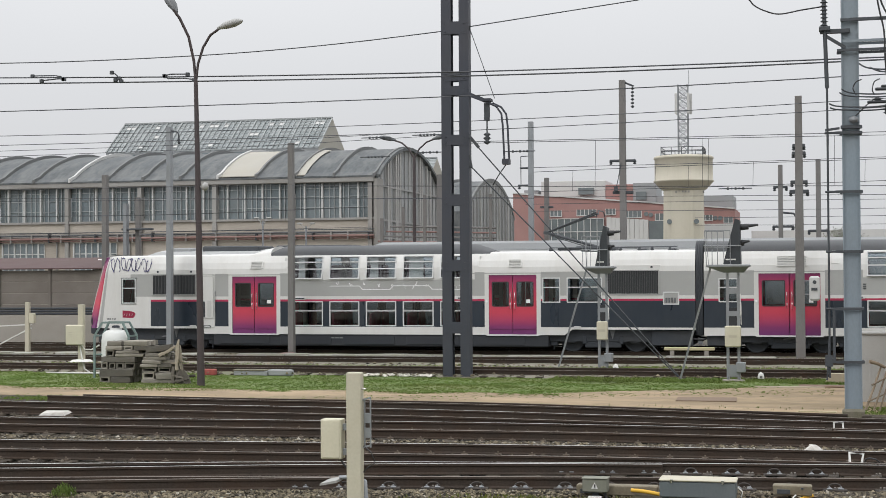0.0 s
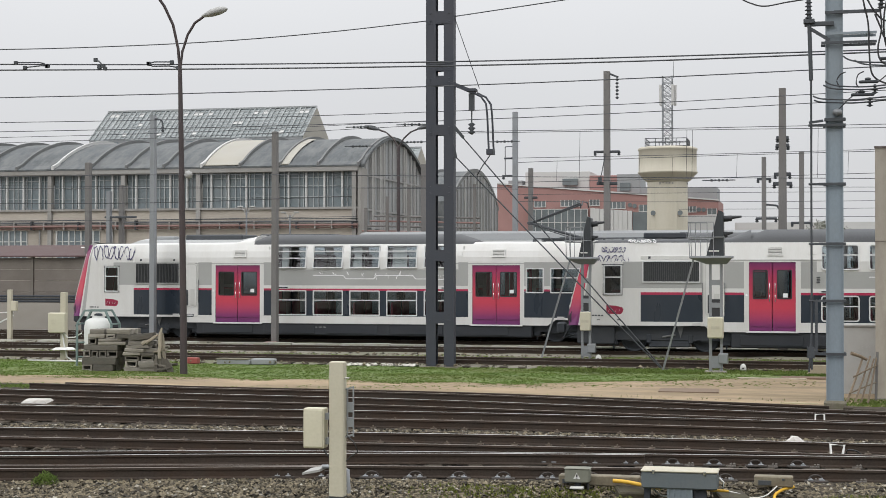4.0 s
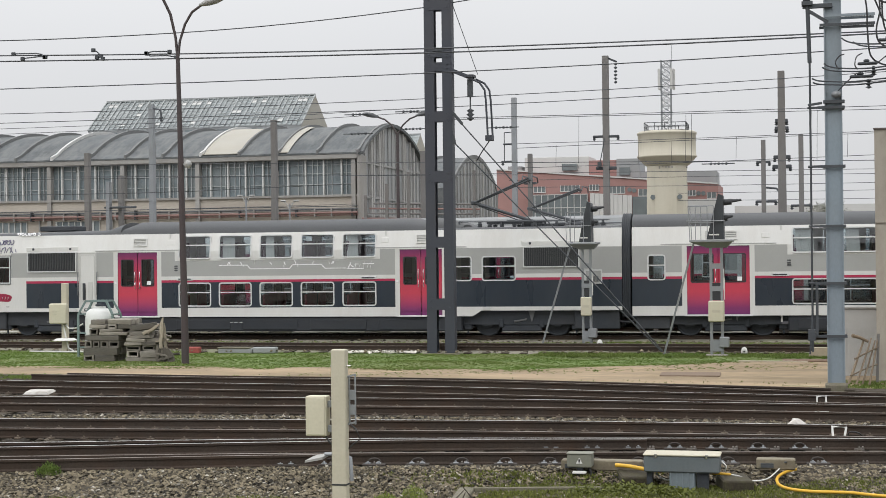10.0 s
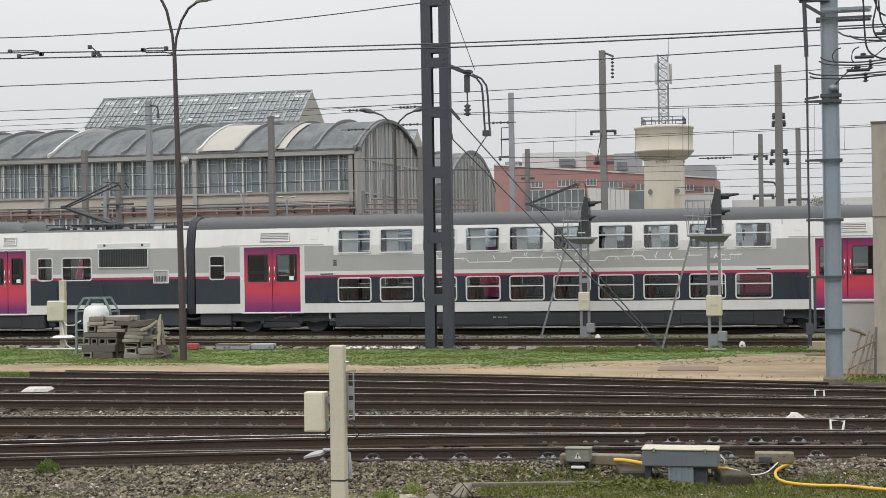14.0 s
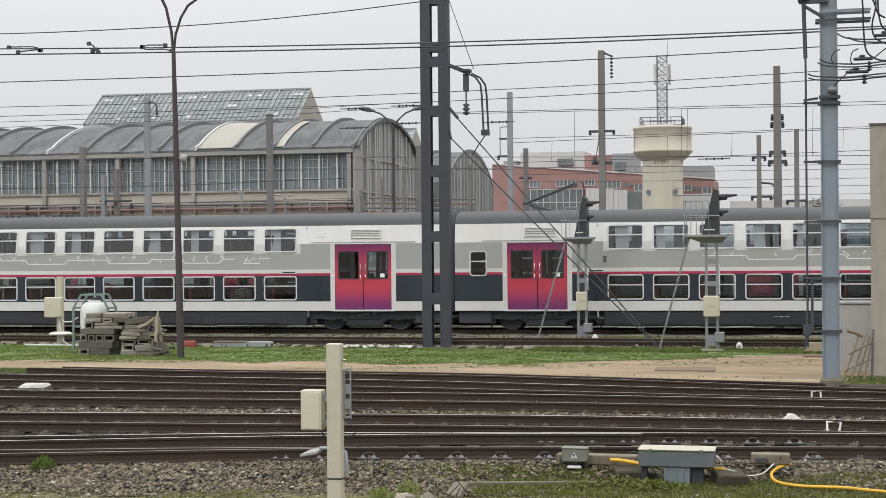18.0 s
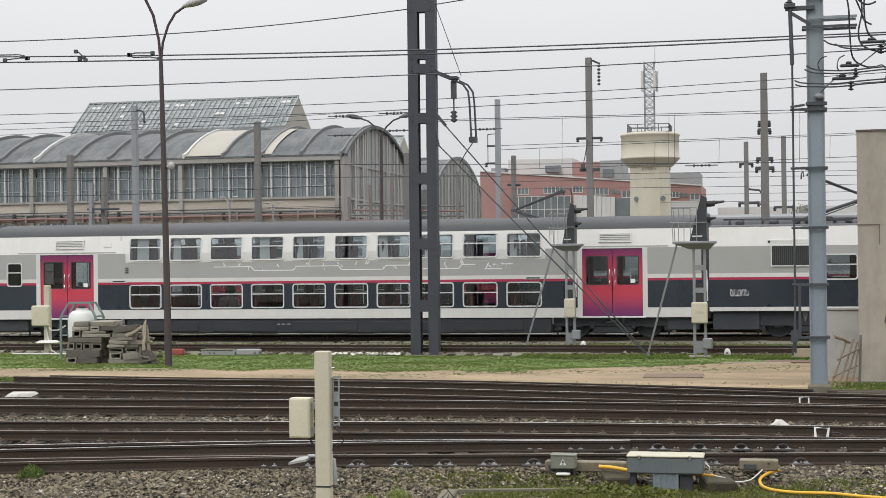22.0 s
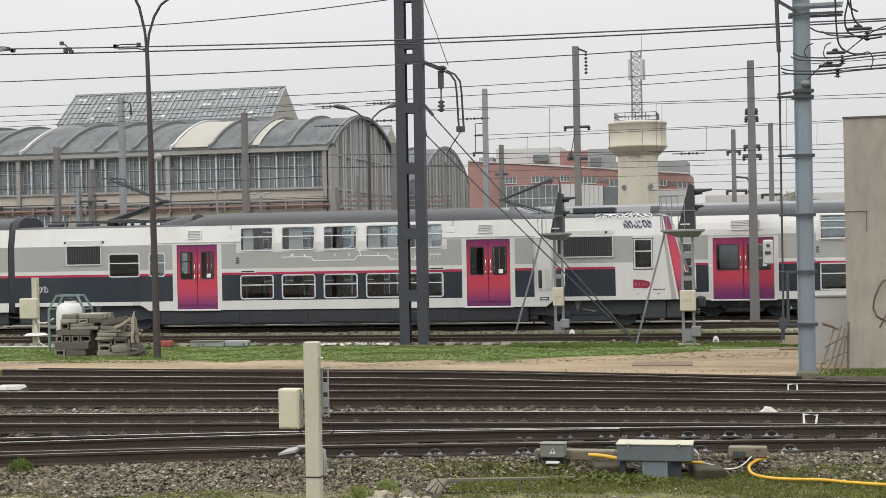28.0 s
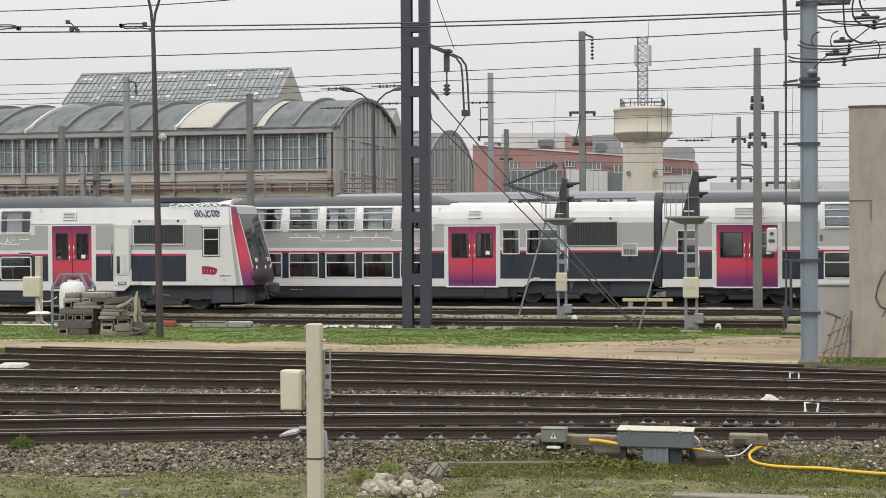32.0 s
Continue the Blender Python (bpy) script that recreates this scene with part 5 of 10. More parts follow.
            part("cab_step", st, [UNDER, ALU], car, "", side_pose(dc, 0.99 if flat else 0.95, sgn))
            for sx in (c2 - 0.52, d1 + 1.62):
                bx_ = Geo()
                bx_.box(-0.14, 0.14, -0.03, 0.05, -0.065, 0.065, 0, 0.01)
                part("skirt_box", bx_, PALECLAD, car, "small pale box on the skirt", side_pose(sx, cab_bot + 0.07, sgn))
            for sx, z in ((0.95, 1.12), (1.65, 1.12)):
                tk = Geo()
                tk.box(-0.05, 0.05, -0.012, 0.0, -0.012, 0.012)
                part("lifting_mark", tk, UNDER, car, "", side_pose(sx, z, sgn, 0.002))
            tx = Geo()
            for k in range(4):
                tx.box(-0.20 + 0.11 * k, -0.20 + 0.11 * k + (0.07 if k else 0.09), -0.006, 0.0, -0.022, 0.022)
            part("stencil_bars", tx, UNDER, car, "", side_pose(0.92, 1.27, sgn, 0.002))
            if sgn > 0:
                continue
            sq = Geo()
            sq.ring_frame(-0.31, 0.31, -0.25, 0.25, 0.045, 0.02, -0.02, 0.03)
            sq.quad((-0.26, 0.0, -0.22), (0.26, 0.0, -0.22), (0.26, 0.0, 0.22), (-0.26, 0.0, 0.22), 1)
            part("filter_hatch", sq, [ALU, TGREY], car, "small framed filter hatch", side_pose(L - (1.0 if flat else 0.92), 2.1, sgn, 0.004))
            for k in range(4):
                sq = Geo()
                sq.tube([(-0.18 + 0.11 * k, -0.02, -0.17), (-0.18 + 0.11 * k, -0.02, 0.02)], 0.035, 7)
                part("filter_tube", sq, DARKSTEELPALE, car, "", side_pose(L - (1.0 if flat else 0.92), 2.1, sgn, 0.004))
    # nose
    if cab:
        nose = Geo()
        ys = [(-HALF, 0.0), (-1.20, 0.34), (0.0, 0.46), (1.20, 0.34), (HALF, 0.0)]
        levels = [(cab_bot, 4), (1.32, 4), (1.75, 4), (1.9, 5), (3.35, 5), (3.55, 7), (zt, 7), (zt + 0.1, 0)]
        rings = []
        for z, mi in levels:
            zc = min(z, zt)
            rings.append([(front_s(zc) - o * bulge(zc) + (0.25 if z > zt else 0.0), max(-side_y(zc, style), min(side_y(zc, style), y)), z) for y, o in ys])
        for (z, mi), (a, b) in zip(levels, zip(rings, rings[1:])):
            for k in range(4):
                nose.quad(a[k + 1], a[k], b[k], b[k + 1], 6 if k in (0, 3) and z < zt else mi)
        part("nose", nose, [WHITE, TGREY, NAVY, STRIPE, NOSEDARK, DARKSCREEN, NOSERED, TGREY], car, "black windscreen nose with red corner posts")
        bmp = Geo()
        bmp.loft([[(front_s(z) - o * k - e, y, z) for y, o in ((-1.26, 0.22), (-1.16, 0.34), (0.0, 0.46), (1.16, 0.34), (1.26, 0.22))] + [(0.6, 1.26, z), (0.6, -1.26, z)] for z, k, e in ((cab_bot, 0.5, -0.05), (1.02, 0.9, 0.0), (1.2, 1.0, 0.04), (1.38, 1.0, 0.03), (1.52, 1.0, 0.005))], 0, True, True, True)
        part("bumper", bmp, NOSEDARK, car, "dark purple bumper under the windscreen")
        for y in (-1, 1):
            ws = Geo()
            ws.tube([(front_s(z) - 0.352 * bulge(z), y * 1.19, z) for z in (1.55, 2.2, 3.15, 3.5)], 0.022, 5)
            part("windscreen_trim", ws, OUTLET, car)
        cp = Geo()
        cp.box(-0.50, 0.5, -0.16, 0.16, 0.62, 0.90, 0, 0.05)
        cp.box(-0.66, -0.34, -0.24, 0.24, 0.58, 0.98, 0, 0.06)
        cp.tube([(-0.2, 0.3, 0.85), (-0.45, 0.45, 0.38), (-0.1, 0.6, 0.5)], 0.03, 6)
        cp.tube([(-0.15, -0.4, 0.85), (-0.40, -0.5, 0.42), (-0.05, -0.6, 0.55)], 0.03, 6)
        cp.box(0.18, 0.72, -1.18, 1.18, 0.26, cab_bot - 0.01, 0, 0.05)
        part("coupler", cp, UNDER, car, "black coupler and snowplough")
        for y in (-0.72, 0.72):
            hl = Geo()
            hl.box(-0.02, 0.02, -0.13, 0.13, -0.08, 0.08, 0, 0.012)
            part("marker_lamp", hl, LAMPLENS, car, "square white marker lamp", pose(front_s(1.84) - 0.385, y, 1.84, 0, 11, 0))
        for y in (-0.85, 0.85, 0.0):
            hl = Geo()
            hl.lathe([(0.09, 0), (0.07, 0.03), (0.0, 0.04)], 10)
            part("headlight", hl, LAMPLENS, car, "", pose(front_s(1.55) - 0.375 - (0.075 if y == 0 else 0), y, 1.55, 0, -90, 0))
        wp = Geo()
        wp.bar((front_s(1.95) - 0.43, -0.5, 1.95), (front_s(2.7) - 0.37, -0.2, 2.7), 0.02, 0.03)
        part("wiper", wp, RUBBER, car)
    # inside, underframe
    interior(car, 1.2 if cab else 0.1, L - 0.1, 0.5, 2.4, low[0][0] - 0.35, low[-1][1] + 0.35)
    uf = Geo()
    b0, b1 = (3.4, L - 3.6) if cab else (3.2, L - 3.1)
    uf.box(b0 + 2.1, b1 - 2.1, -1.36, 1.36, 0.18, 0.72, 0, 0.04)
    for k in range(5):
        x = b0 + 2.4 + k * (b1 - b0 - 5.0) / 5
        eb = Geo()
        eb.box(x, x + (b1 - b0 - 5.0) / 6, -1.385, 1.385, 0.24, 0.62, 0, 0.03)
        part("equipment_box", eb, SKIRT, car)
    for a, b in ((0.7 if cab else 0.1, b0 - 1.9), (b1 + 1.9, L - 0.1)):
        if b - a > 0.3:
            eb = Geo()
            eb.box(a, b, -1.25, 1.25, 0.26, cab_bot - 0.02 if cab else 0.70, 0, 0.03)
            part("end_beam", eb, UNDER, car)
    part("underframe", uf, SKIRT, car, "black underframe boxes")
    mk = Geo()
    for k in range(7):
        mk.box(L * 0.42 + k * 0.2, L * 0.42 + k * 0.2 + (0.14 if k != 5 else 0.06), -1.376, -1.371, 0.50, 0.53 if k != 3 else 0.57)
    part("stencil_bars", mk, TGREY, car)
    add_bogie(car, b0, cab, spin)
    add_bogie(car, b1, cab, spin)
    # end bellows
    bl = Geo()
    for k in range(4):
        x = L + 0.04 + k * 0.07
        up = 0.46 if style == "flat" else 0.40
        pts = [(x, -1.24, 0.70), (x, -1.34, 1.0), (x, -1.34, 3.0), (x, -1.24, zt - 0.12), (x, -0.98, zt + up * 0.62), (x, -0.5, zt + up), (x, 0.5, zt + up), (x, 0.98, zt + up * 0.62), (x, 1.24, zt - 0.12), (x, 1.34, 3.0), (x, 1.34, 1.0), (x, 1.24, 0.70)]
        bl.tube(pts, 0.05, 6)
    bl.loft([[(x, y, z) for _, y, z in pts] for x in (L, L + 0.30)], 0, True, True)
    part("bellows", bl, BELLOWS, car, "dark grey gangway bellows")
    for y in (-1.0, -1.16, 1.08):
        hz = Geo()
        hz.tube([(L - 0.45, y, 0.84), (L - 0.30, y, 0.60), (L - 0.02, y, 0.42 + 0.08 * abs(y)), (L + 0.26, y, 0.40 + 0.08 * abs(y)), (L + 0.52, y, 0.60), (L + 0.66, y, 0.84)], 0.045, 6)
        part("jumper_hose", hz, RUBBER, car, "black hose sagging between the cars")
    return car


GRILLE = surface("dark_grille_blade", (0.055, 0.058, 0.06), rough=0.6, var=0.2, scale=2, bump=0.05)
DARKSCREEN = surface("black_windscreen", (0.012, 0.014, 0.018), rough=0.08, var=0.1, bump=0.0, spec=0.6)
NOSEDARK = surface("dark_purple_nose", (0.030, 0.019, 0.031), rough=0.4, var=0.12, scale=1.5, bump=0.03)
LAMPLENS = surface("headlight_lens", (0.55, 0.55, 0.55), rough=0.15, var=0.05, bump=0.0)

M_DOORS = [(6.12, 7.68), (16.94, 18.49)]
M_LOW = [(8.52 + k * 1.57, 9.79 + k * 1.57) for k in range(5)]
M_MID = [(1.13, 1.77, 2.0, 3.04), (18.94, 19.58, 1.97, 2.86), (19.93, 21.16, 1.97, 2.86)]
M_VENT = [(2.48, 4.47, 2.42, 3.18), (21.42, 23.42, 2.44, 3.18)]
T_DOORS = [(1.89, 4.02), (22.27, 24.37)]
T_LOW = [(5.43 + k * 1.572, 6.69 + k * 1.572) for k in range(10)]
T_MID = [(0.53, 1.16, 1.95, 2.85)]


def pantograph(name, parent, s, up, flip=1):
    """Single-arm pantograph on its roof frame."""
    base, arm = Geo(), Geo()
    for y in (-0.6, 0.6):
        base.bar((s - 1.0, y, 4.05), (s + 1.0, y, 4.05), 0.08, 0.08)
    for x in (s - 0.9, s, s + 0.9):
        base.bar((x, -0.6, 4.05), (x, 0.6, 4.05), 0.08, 0.08)
        for y in (-0.6, 0.6):
            base.lathe([(0.05, 3.9), (0.10, 3.93), (0.06, 3.95), (0.10, 3.98), (0.06, 4.0)], 8, (x, y, 0))
    part("pantograph_base", base, DARKSTEEL, parent, "dark pantograph base on insulators")
    k = (s - 1.55 * flip, 0, 4.05 + 0.75 * up)
    t = (s + 0.5 * flip, 0, 4.05 + 1.6 * up)
    for y in (-0.28, 0.28):
        arm.tube([(s + 0.6 * flip, y, 4.1), (k[0], y * 0.5, k[2])], 0.06, 6)
        arm.tube([(k[0], y * 0.5, k[2]), (t[0], y * 1.3, t[2])], 0.038, 6)
    arm.tube([(s + 0.2 * flip, 0, 4.1), (k[0] + 0.15, 0, k[2] - 0.12)], 0.02, 5)
    for dx in (-0.16, 0.16):
        arm.tube([(t[0] + dx, -0.95, t[2] - 0.12), (t[0] + dx, -0.7, t[2] + 0.06), (t[0] + dx, 0.7, t[2] + 0.06), (t[0] + dx, 0.95, t[2] - 0.12)], 0.025, 5)
    arm.box(k[0] - 0.10, k[0] + 0.10, -0.25, 0.25, k[2] - 0.07, k[2] + 0.07, 0, 0.03)
    arm.box(s + 0.1 * flip - 0.45, s + 0.1 * flip + 0.45, -0.35, 0.35, 4.02, 4.16, 0, 0.04)
    part("pantograph_arm", arm, DARKSTEEL, parent, "raised pantograph arm with contact strips")


def roof_gear(parent, s0, s1):
    g = Geo()
    rs = random.Random(5)
    s = s0
    while s < s1:
        w = rs.uniform(0.25, 0.7)
        if rs.random() < 0.5:
            g.box(s, s + w, -0.5, 0.5, 3.9, 3.95 + rs.uniform(0.06, 0.16), 0, 0.03)
        for y in (-0.7, -0.35):
            g.lathe([(0.04, 3.88), (0.06, 3.93), (0.04, 3.97), (0.06, 4.0), (0.03, 4.04), (0.03, 4.09)], 8, (s, y, 0))
        s += w + 0.2
    g.tube([(s0, -0.7, 4.10), ((s0 + s1) / 2, -0.7, 4.08), (s1, -0.7, 4.10)], 0.02, 6)
    g.tube([(s0, -0.35, 4.10), (s1, -0.35, 4.12)], 0.018, 6)
    part("roof_equipment", g, DARKSTEEL, parent, "dark roof insulators and busbars")


def fairing(parent, s0, s1):
    """Curved dark fairing at the end of the upper deck roof."""
    g = Geo()
    rings = []
    for k in range(7):
        t = k / 6
        s = s0 + (s1 - s0) * t
        h = 0.16 + 0.30 * math.cos(t * 1.45)
        rings.append([(s, -1.0 * math.cos(math.pi * q / 10), 3.82 + h * math.sin(math.pi * q / 10) ** 0.8) for q in range(11)])
    g.loft(rings, 0, False, True, True)
    part("roof_fairing", g, GRILLE, parent, "dark curved roof end fairing")


motor_label = "white, grey and dark blue double-deck motor coach with purple-red doors"
trail_label = "white, grey and dark blue double-deck coach with purple-red doors"
car_1 = car_shell("motor_coach", motor_label + ", moving", 24.9, M_DOORS, M_LOW, M_LOW, M_MID, M_VENT, "flat", True, "coaches of the moving train", True)
pantograph("pantograph", car_1, 21.0, 1.0)
roof_gear(car_1, 19.0, 24.4)
fairing(car_1, 18.1, 19.2)
hv = Geo()
hv.box(-0.75, 0.75, -0.3, 0.6, 0, 0.20, 0, 0.03)
part("roof_unit", hv, UNDER, car_1, "dark roof unit", (3.2, 0, 3.98))
part("spray_tag", scribble(0, 0.85, -0.10, 0.10, -0.012, 31, 6, 0.014), INK, car_1, "dark purple spray tag", side_pose(1.05, 3.56, -1, 0.012) @ pose(0, 0, 0, -12))
part("spray_tag", scribble(0, 1.1, -0.14, 0.14, -0.012, 33, 5, 0.014), INK, car_1, "dark spray tag", side_pose(0.92, 3.24, -1, 0.004))
part("spray_tag", scribble(0, 0.95, -0.07, 0.07, -0.012, 35, 6, 0.018), INKWHITE, car_1, "white spray tag", side_pose(2.0, 3.86, -1, 0.02) @ pose(0, 0, 0, -40))
part("spray_tag", scribble(0, 0.95, -0.13, 0.13, -0.012, 37, 6, 0.02), INK, car_1, "blue spray tag", side_pose(2.1, 3.55, 1, 0.012) @ pose(0, 0, 0, -12))
part("spray_tag", scribble(0, 2.0, -0.08, 0.08, -0.012, 39, 8, 0.016), INKWHITE, car_1, "white spray tag", side_pose(3.1, 3.86, 1, 0.02) @ pose(0, 0, 0, -40))
part("spray_tag", scribble(0, 0.62, -0.12, 0.12, -0.004, 43, 5, 0.012), INKWHITE, car_1, "small white spray tag", side_pose(24.2, 1.55, 1, 0.004))
car_2 = car_shell("coach", trail_label + ", moving", 26.39, T_DOORS, T_LOW, T_LOW, T_MID, [], "flat", False, "coaches of the moving train", True)
car_3 = car_shell("coach", trail_label + ", moving", 26.39, T_DOORS, T_LOW, T_LOW, T_MID, [], "flat", False, "coaches of the moving train", True)
car_4 = copy_thing(car_1, pose(0, 0, 0, 0, 0, 180))
WHEELS = [o for c in (car_1, car_2, car_3, car_4) for o in c.children if o.name.startswith("wheelset")]

P_DOORS = [(6.38, 8.32), (17.25, 19.17)]
P_LOW = [(9.05 + k * 1.553, 10.33 + k * 1.553) for k in range(5)]
P_MID = [(1.40, 2.04, 1.92, 2.98), (19.40, 20.12, 1.93, 2.92), (20.37, 21.76, 1.93, 2.92)]
P_VENT = [(2.80, 4.80, 2.26, 3.14), (21.9, 23.98, 2.24, 3.2)]
PT_DOORS = [(2.05, 4.33), (22.98, 25.26)]
PT_LOW = [(6.02 + k * 1.585, 7.36 + k * 1.585) for k in range(10)]
PT_MID = [(0.55, 1.28, 1.94, 2.86)]
car_5 = car_shell("parked_motor_coach", "white and grey double-deck motor coach with graffiti, parked", 25.35, P_DOORS, P_LOW, P_LOW, P_MID, P_VENT, "round", True,
                  "coaches of the parked train", False)
car_5.matrix_basis = pose(-29.9, 59.5, 0)
pantograph("pantograph", car_5, 20.9, 0.9)
roof_gear(car_5, 19.6, 24.6)
part("spray_tag", scribble(0, 1.9, -0.3, 0.3, -0.012, 41, 8, 0.02), INK, car_5, "large blue spray tag", side_pose(0.85, 3.55, -1, 0.02, "round") @ pose(0, 0, 0, -10))
car_6 = car_shell("parked_coach", "white and grey double-deck coach, parked", 26.85, PT_DOORS, PT_LOW, PT_LOW, PT_MID, [], "round", False, "coaches of the parked train", False)
car_6.matrix_basis = pose(-4.22, 59.5, 0)


# ---- things by the near tracks ----
post = thing("signal_post", (-5.49, 17.5, -0.40), "tall cream painted steel post beside the track", "post")
g = Geo()
g.box(-0.092, 0.092, -0.07, 0.07, -0.3, 2.22, 0, 0.012)
part("shaft", g, CREAM, post)
g = Geo()
g.box(-0.096, 0.096, -0.074, 0.074, 0.565, 0.585)
part("joint_band", g, RUBBER, post)
g = Geo()
g.tube([(0.085, -0.02, 2.02), (0.15, -0.02, 2.02)], 0.012, 6)
g.tube([(-0.085, -0.02, 2.02), (-0.11, -0.02, 2.02)], 0.012, 6)
part("bolt", g, STEEL, post)
g = Geo()
g.box(-0.41, -0.15, -0.10, 0.08, 1.165, 1.65, 0, 0.008)
bx = part("cabinet", g, CREAMBOX, post, "small cream metal cabinet")
g = Geo()
g.box(-0.395, -0.165, -0.112, -0.10, 1.18, 1.635, 0, 0.006)
part("cabinet_door", g, CREAMBOX, bx)
for z in (1.25, 1.55):
    g = Geo()
    g.box(-0.15, -0.09, -0.03, 0.03, z - 0.04, z + 0.04)
    part("bracket", g, GALV, post)
g = Geo()
for z in (1.30, 1.88):
    g.bar((0.09, 0.02, z), (0.19, 0.05, z + 0.03), 0.02, 0.02)
for x in (0.11, 0.185):
    g.bar((x, 0.04, 1.30), (x, 0.04, 1.90), 0.016, 0.016)
for z in (1.42, 1.60):
    g.box(0.11, 0.185, 0.03, 0.05, z, z + 0.12)
part("side_rack", g, GALV, post, "galvanised rack with terminals")
g = Geo()
g.tube([(0.10, 0.03, 1.32), (0.20, 0.0, 1.25), (0.25, 0.02, 1.12), (0.15, 0.05, 1.06), (0.09, 0.04, 1.0)], 0.009, 6)
g.tube([(-0.2, 0.02, 1.17), (-0.14, 0.0, 1.08), (-0.09, 0.03, 1.02)], 0.012, 6)
part("cable", g, CABLE, post)

box_s = thing("junction_box", (-3.13, 21.55, -0.42), "grey metal junction box with a warning triangle, on a stand", "box")
g = Geo()
g.box(-0.18, 0.18, -0.12, 0.12, 0.29, 0.48, 0, 0.015)
part("case", g, GREYBOX := surface("grey_box_paint", (0.17, 0.175, 0.14), rough=0.6, var=0.1, bump=0.06, dirt=(0.18, 0.17, 0.14), dirt_amount=0.5, dirt_scale=2), box_s)
g = Geo()
g.box(-0.19, 0.19, -0.13, 0.13, 0.48, 0.495, 0, 0.006)
part("lid", g, GREYBOX, box_s)
g = Geo()
g.add([(-0.05, -0.123, 0.345), (0.05, -0.123, 0.345), (0, -0.123, 0.435)], [(0, 1, 2)])
part("warning_triangle", g, WHITEPAINT, box_s)
g = Geo()
g.box(-0.012, 0.012, -0.126, -0.124, 0.372, 0.41)
g.box(-0.01, 0.01, -0.126, -0.124, 0.352, 0.364)
part("warning_mark", g, RUBBER, box_s)
g = Geo()
g.box(-0.045, 0.045, -0.04, 0.04, -0.1, 0.29)
part("stand", g, UNDER, box_s)
g = Geo()
g.box(-0.10, 0.10, -0.16, -0.05, 0.20, 0.235, 0, 0.01)
part("marker_plate", g, WHITEPAINT, box_s)
g = Geo()
g.tube([(0.12, 0.0, 0.3), (0.18, -0.02, 0.1), (0.30, 0.0, -0.02)], 0.022, 7)
part("cable", g, CABLE, box_s)

BLUEGREY = surface("blue_grey_casting", (0.105, 0.125, 0.135), rough=0.55, var=0.12, scale=2, bump=0.06, dirt=(0.16, 0.14, 0.12), dirt_amount=0.3)
pm = thing("point_motor", (-1.635, 21.22, -0.385), "blue grey point motor under a pale lid, on a ribbed foot", "point motor")
g = Geo()
g.box(-0.53, 0.52, -0.20, 0.20, 0.27, 0.50, 0, 0.02)
part("case", g, BLUEGREY, pm)
g = Geo()
g.box(-0.54, 0.53, -0.215, 0.215, 0.50, 0.53, 0, 0.012)
part("lid", g, CREAM, pm)
for x in (-0.36, 0.34):
    g = Geo()
    g.lathe([(0.02, 0.0), (0.02, 0.05)], 6, (x, -0.225, 0.48))
    part("latch", g, STEEL, pm)
g = Geo()
g.box(-0.18, 0.18, -0.16, 0.16, -0.08, 0.30, 0, 0.02)
for k in range(5):
    x = -0.16 + k * 0.08
    g.box(x - 0.008, x + 0.008, -0.185, -0.16, -0.06, 0.28)
part("foot", g, surface("pale_blue_casting", (0.18, 0.215, 0.235), rough=0.5, var=0.1, bump=0.05), pm, "ribbed pale blue foot")
g = Geo()
g.box(-0.50, -0.42, -0.1, 0.1, -0.06, 0.30)
part("leg", g, UNDER, pm)
g = Geo()
g.box(0.20, 0.36, -0.1, 0.1, -0.06, 0.30)
part("leg", g, UNDER, pm)
g = Geo()
g.tube([(0.53, 0.0, 0.42), (0.60, -0.02, 0.36), (0.58, 0.0, 0.28)], 0.012, 6)
part("cable", g, WHITEPAINT, pm)

for x0, x1, nm in ((-3.43, -2.25, "rod_cover"), (-0.64, -0.10, "detector_box")):
    t = thing(nm, ((x0 + x1) / 2, 21.75, -0.20 if nm == "rod_cover" else -0.13), "beige metal housing on the end of a sleeper", "box")
    g = Geo()
    h = (x1 - x0) / 2
    g.box(-h, h, -0.10, 0.10, 0.0, 0.15, 0, 0.015)
    part("case", g, surface("beige_housing_paint", (0.19, 0.165, 0.115), rough=0.7, var=0.2, bump=0.06, dirt=(0.08, 0.06, 0.04), dirt_amount=0.7, dirt_scale=5), t)
    g = Geo()
    g.box(-h + 0.06, -h + 0.24, -0.125, -0.10, 0.03, 0.09)
    part("bolt_plate", g, DARKSTEEL, t)
    g = Geo()
    g.lathe([(0.018, 0), (0.018, 0.02)], 6, (h * 0.5, -0.11, 0.1))
    part("bolt", g, DARKSTEEL, t)

MOSSWOOD = surface("mossy_dark_timber", (0.038, 0.03, 0.018), rough=0.9, var=0.4, scale=4, bump=0.5, fine=25, dirt=(0.06, 0.06, 0.022), dirt_amount=0.7, dirt_scale=3)
for x, y, w, rz, lab in ((-2.33, 21.45, 0.46, 14, "flat mossy sleeper end beside the point motor"), (-0.93, 21.3, 0.42, 14, "short dark sleeper end beside the point motor"),
                         (-3.66, 21.72, 0.36, 8, "short dark sleeper end in the ballast"), (-4.30, 21.62, 0.36, 8, "short dark sleeper end in the ballast")):
    g = Geo()
    g.box(-w / 2, w / 2, -0.32 if w > 0.4 else -0.16, 0.3, -0.2, 0.0, 0, 0.02)
    tagged(part("timber_block", g, MOSSWOOD, None, "", pose(x, y, -0.19, 2, 1, rz)), lab, "timber", "timber blocks")


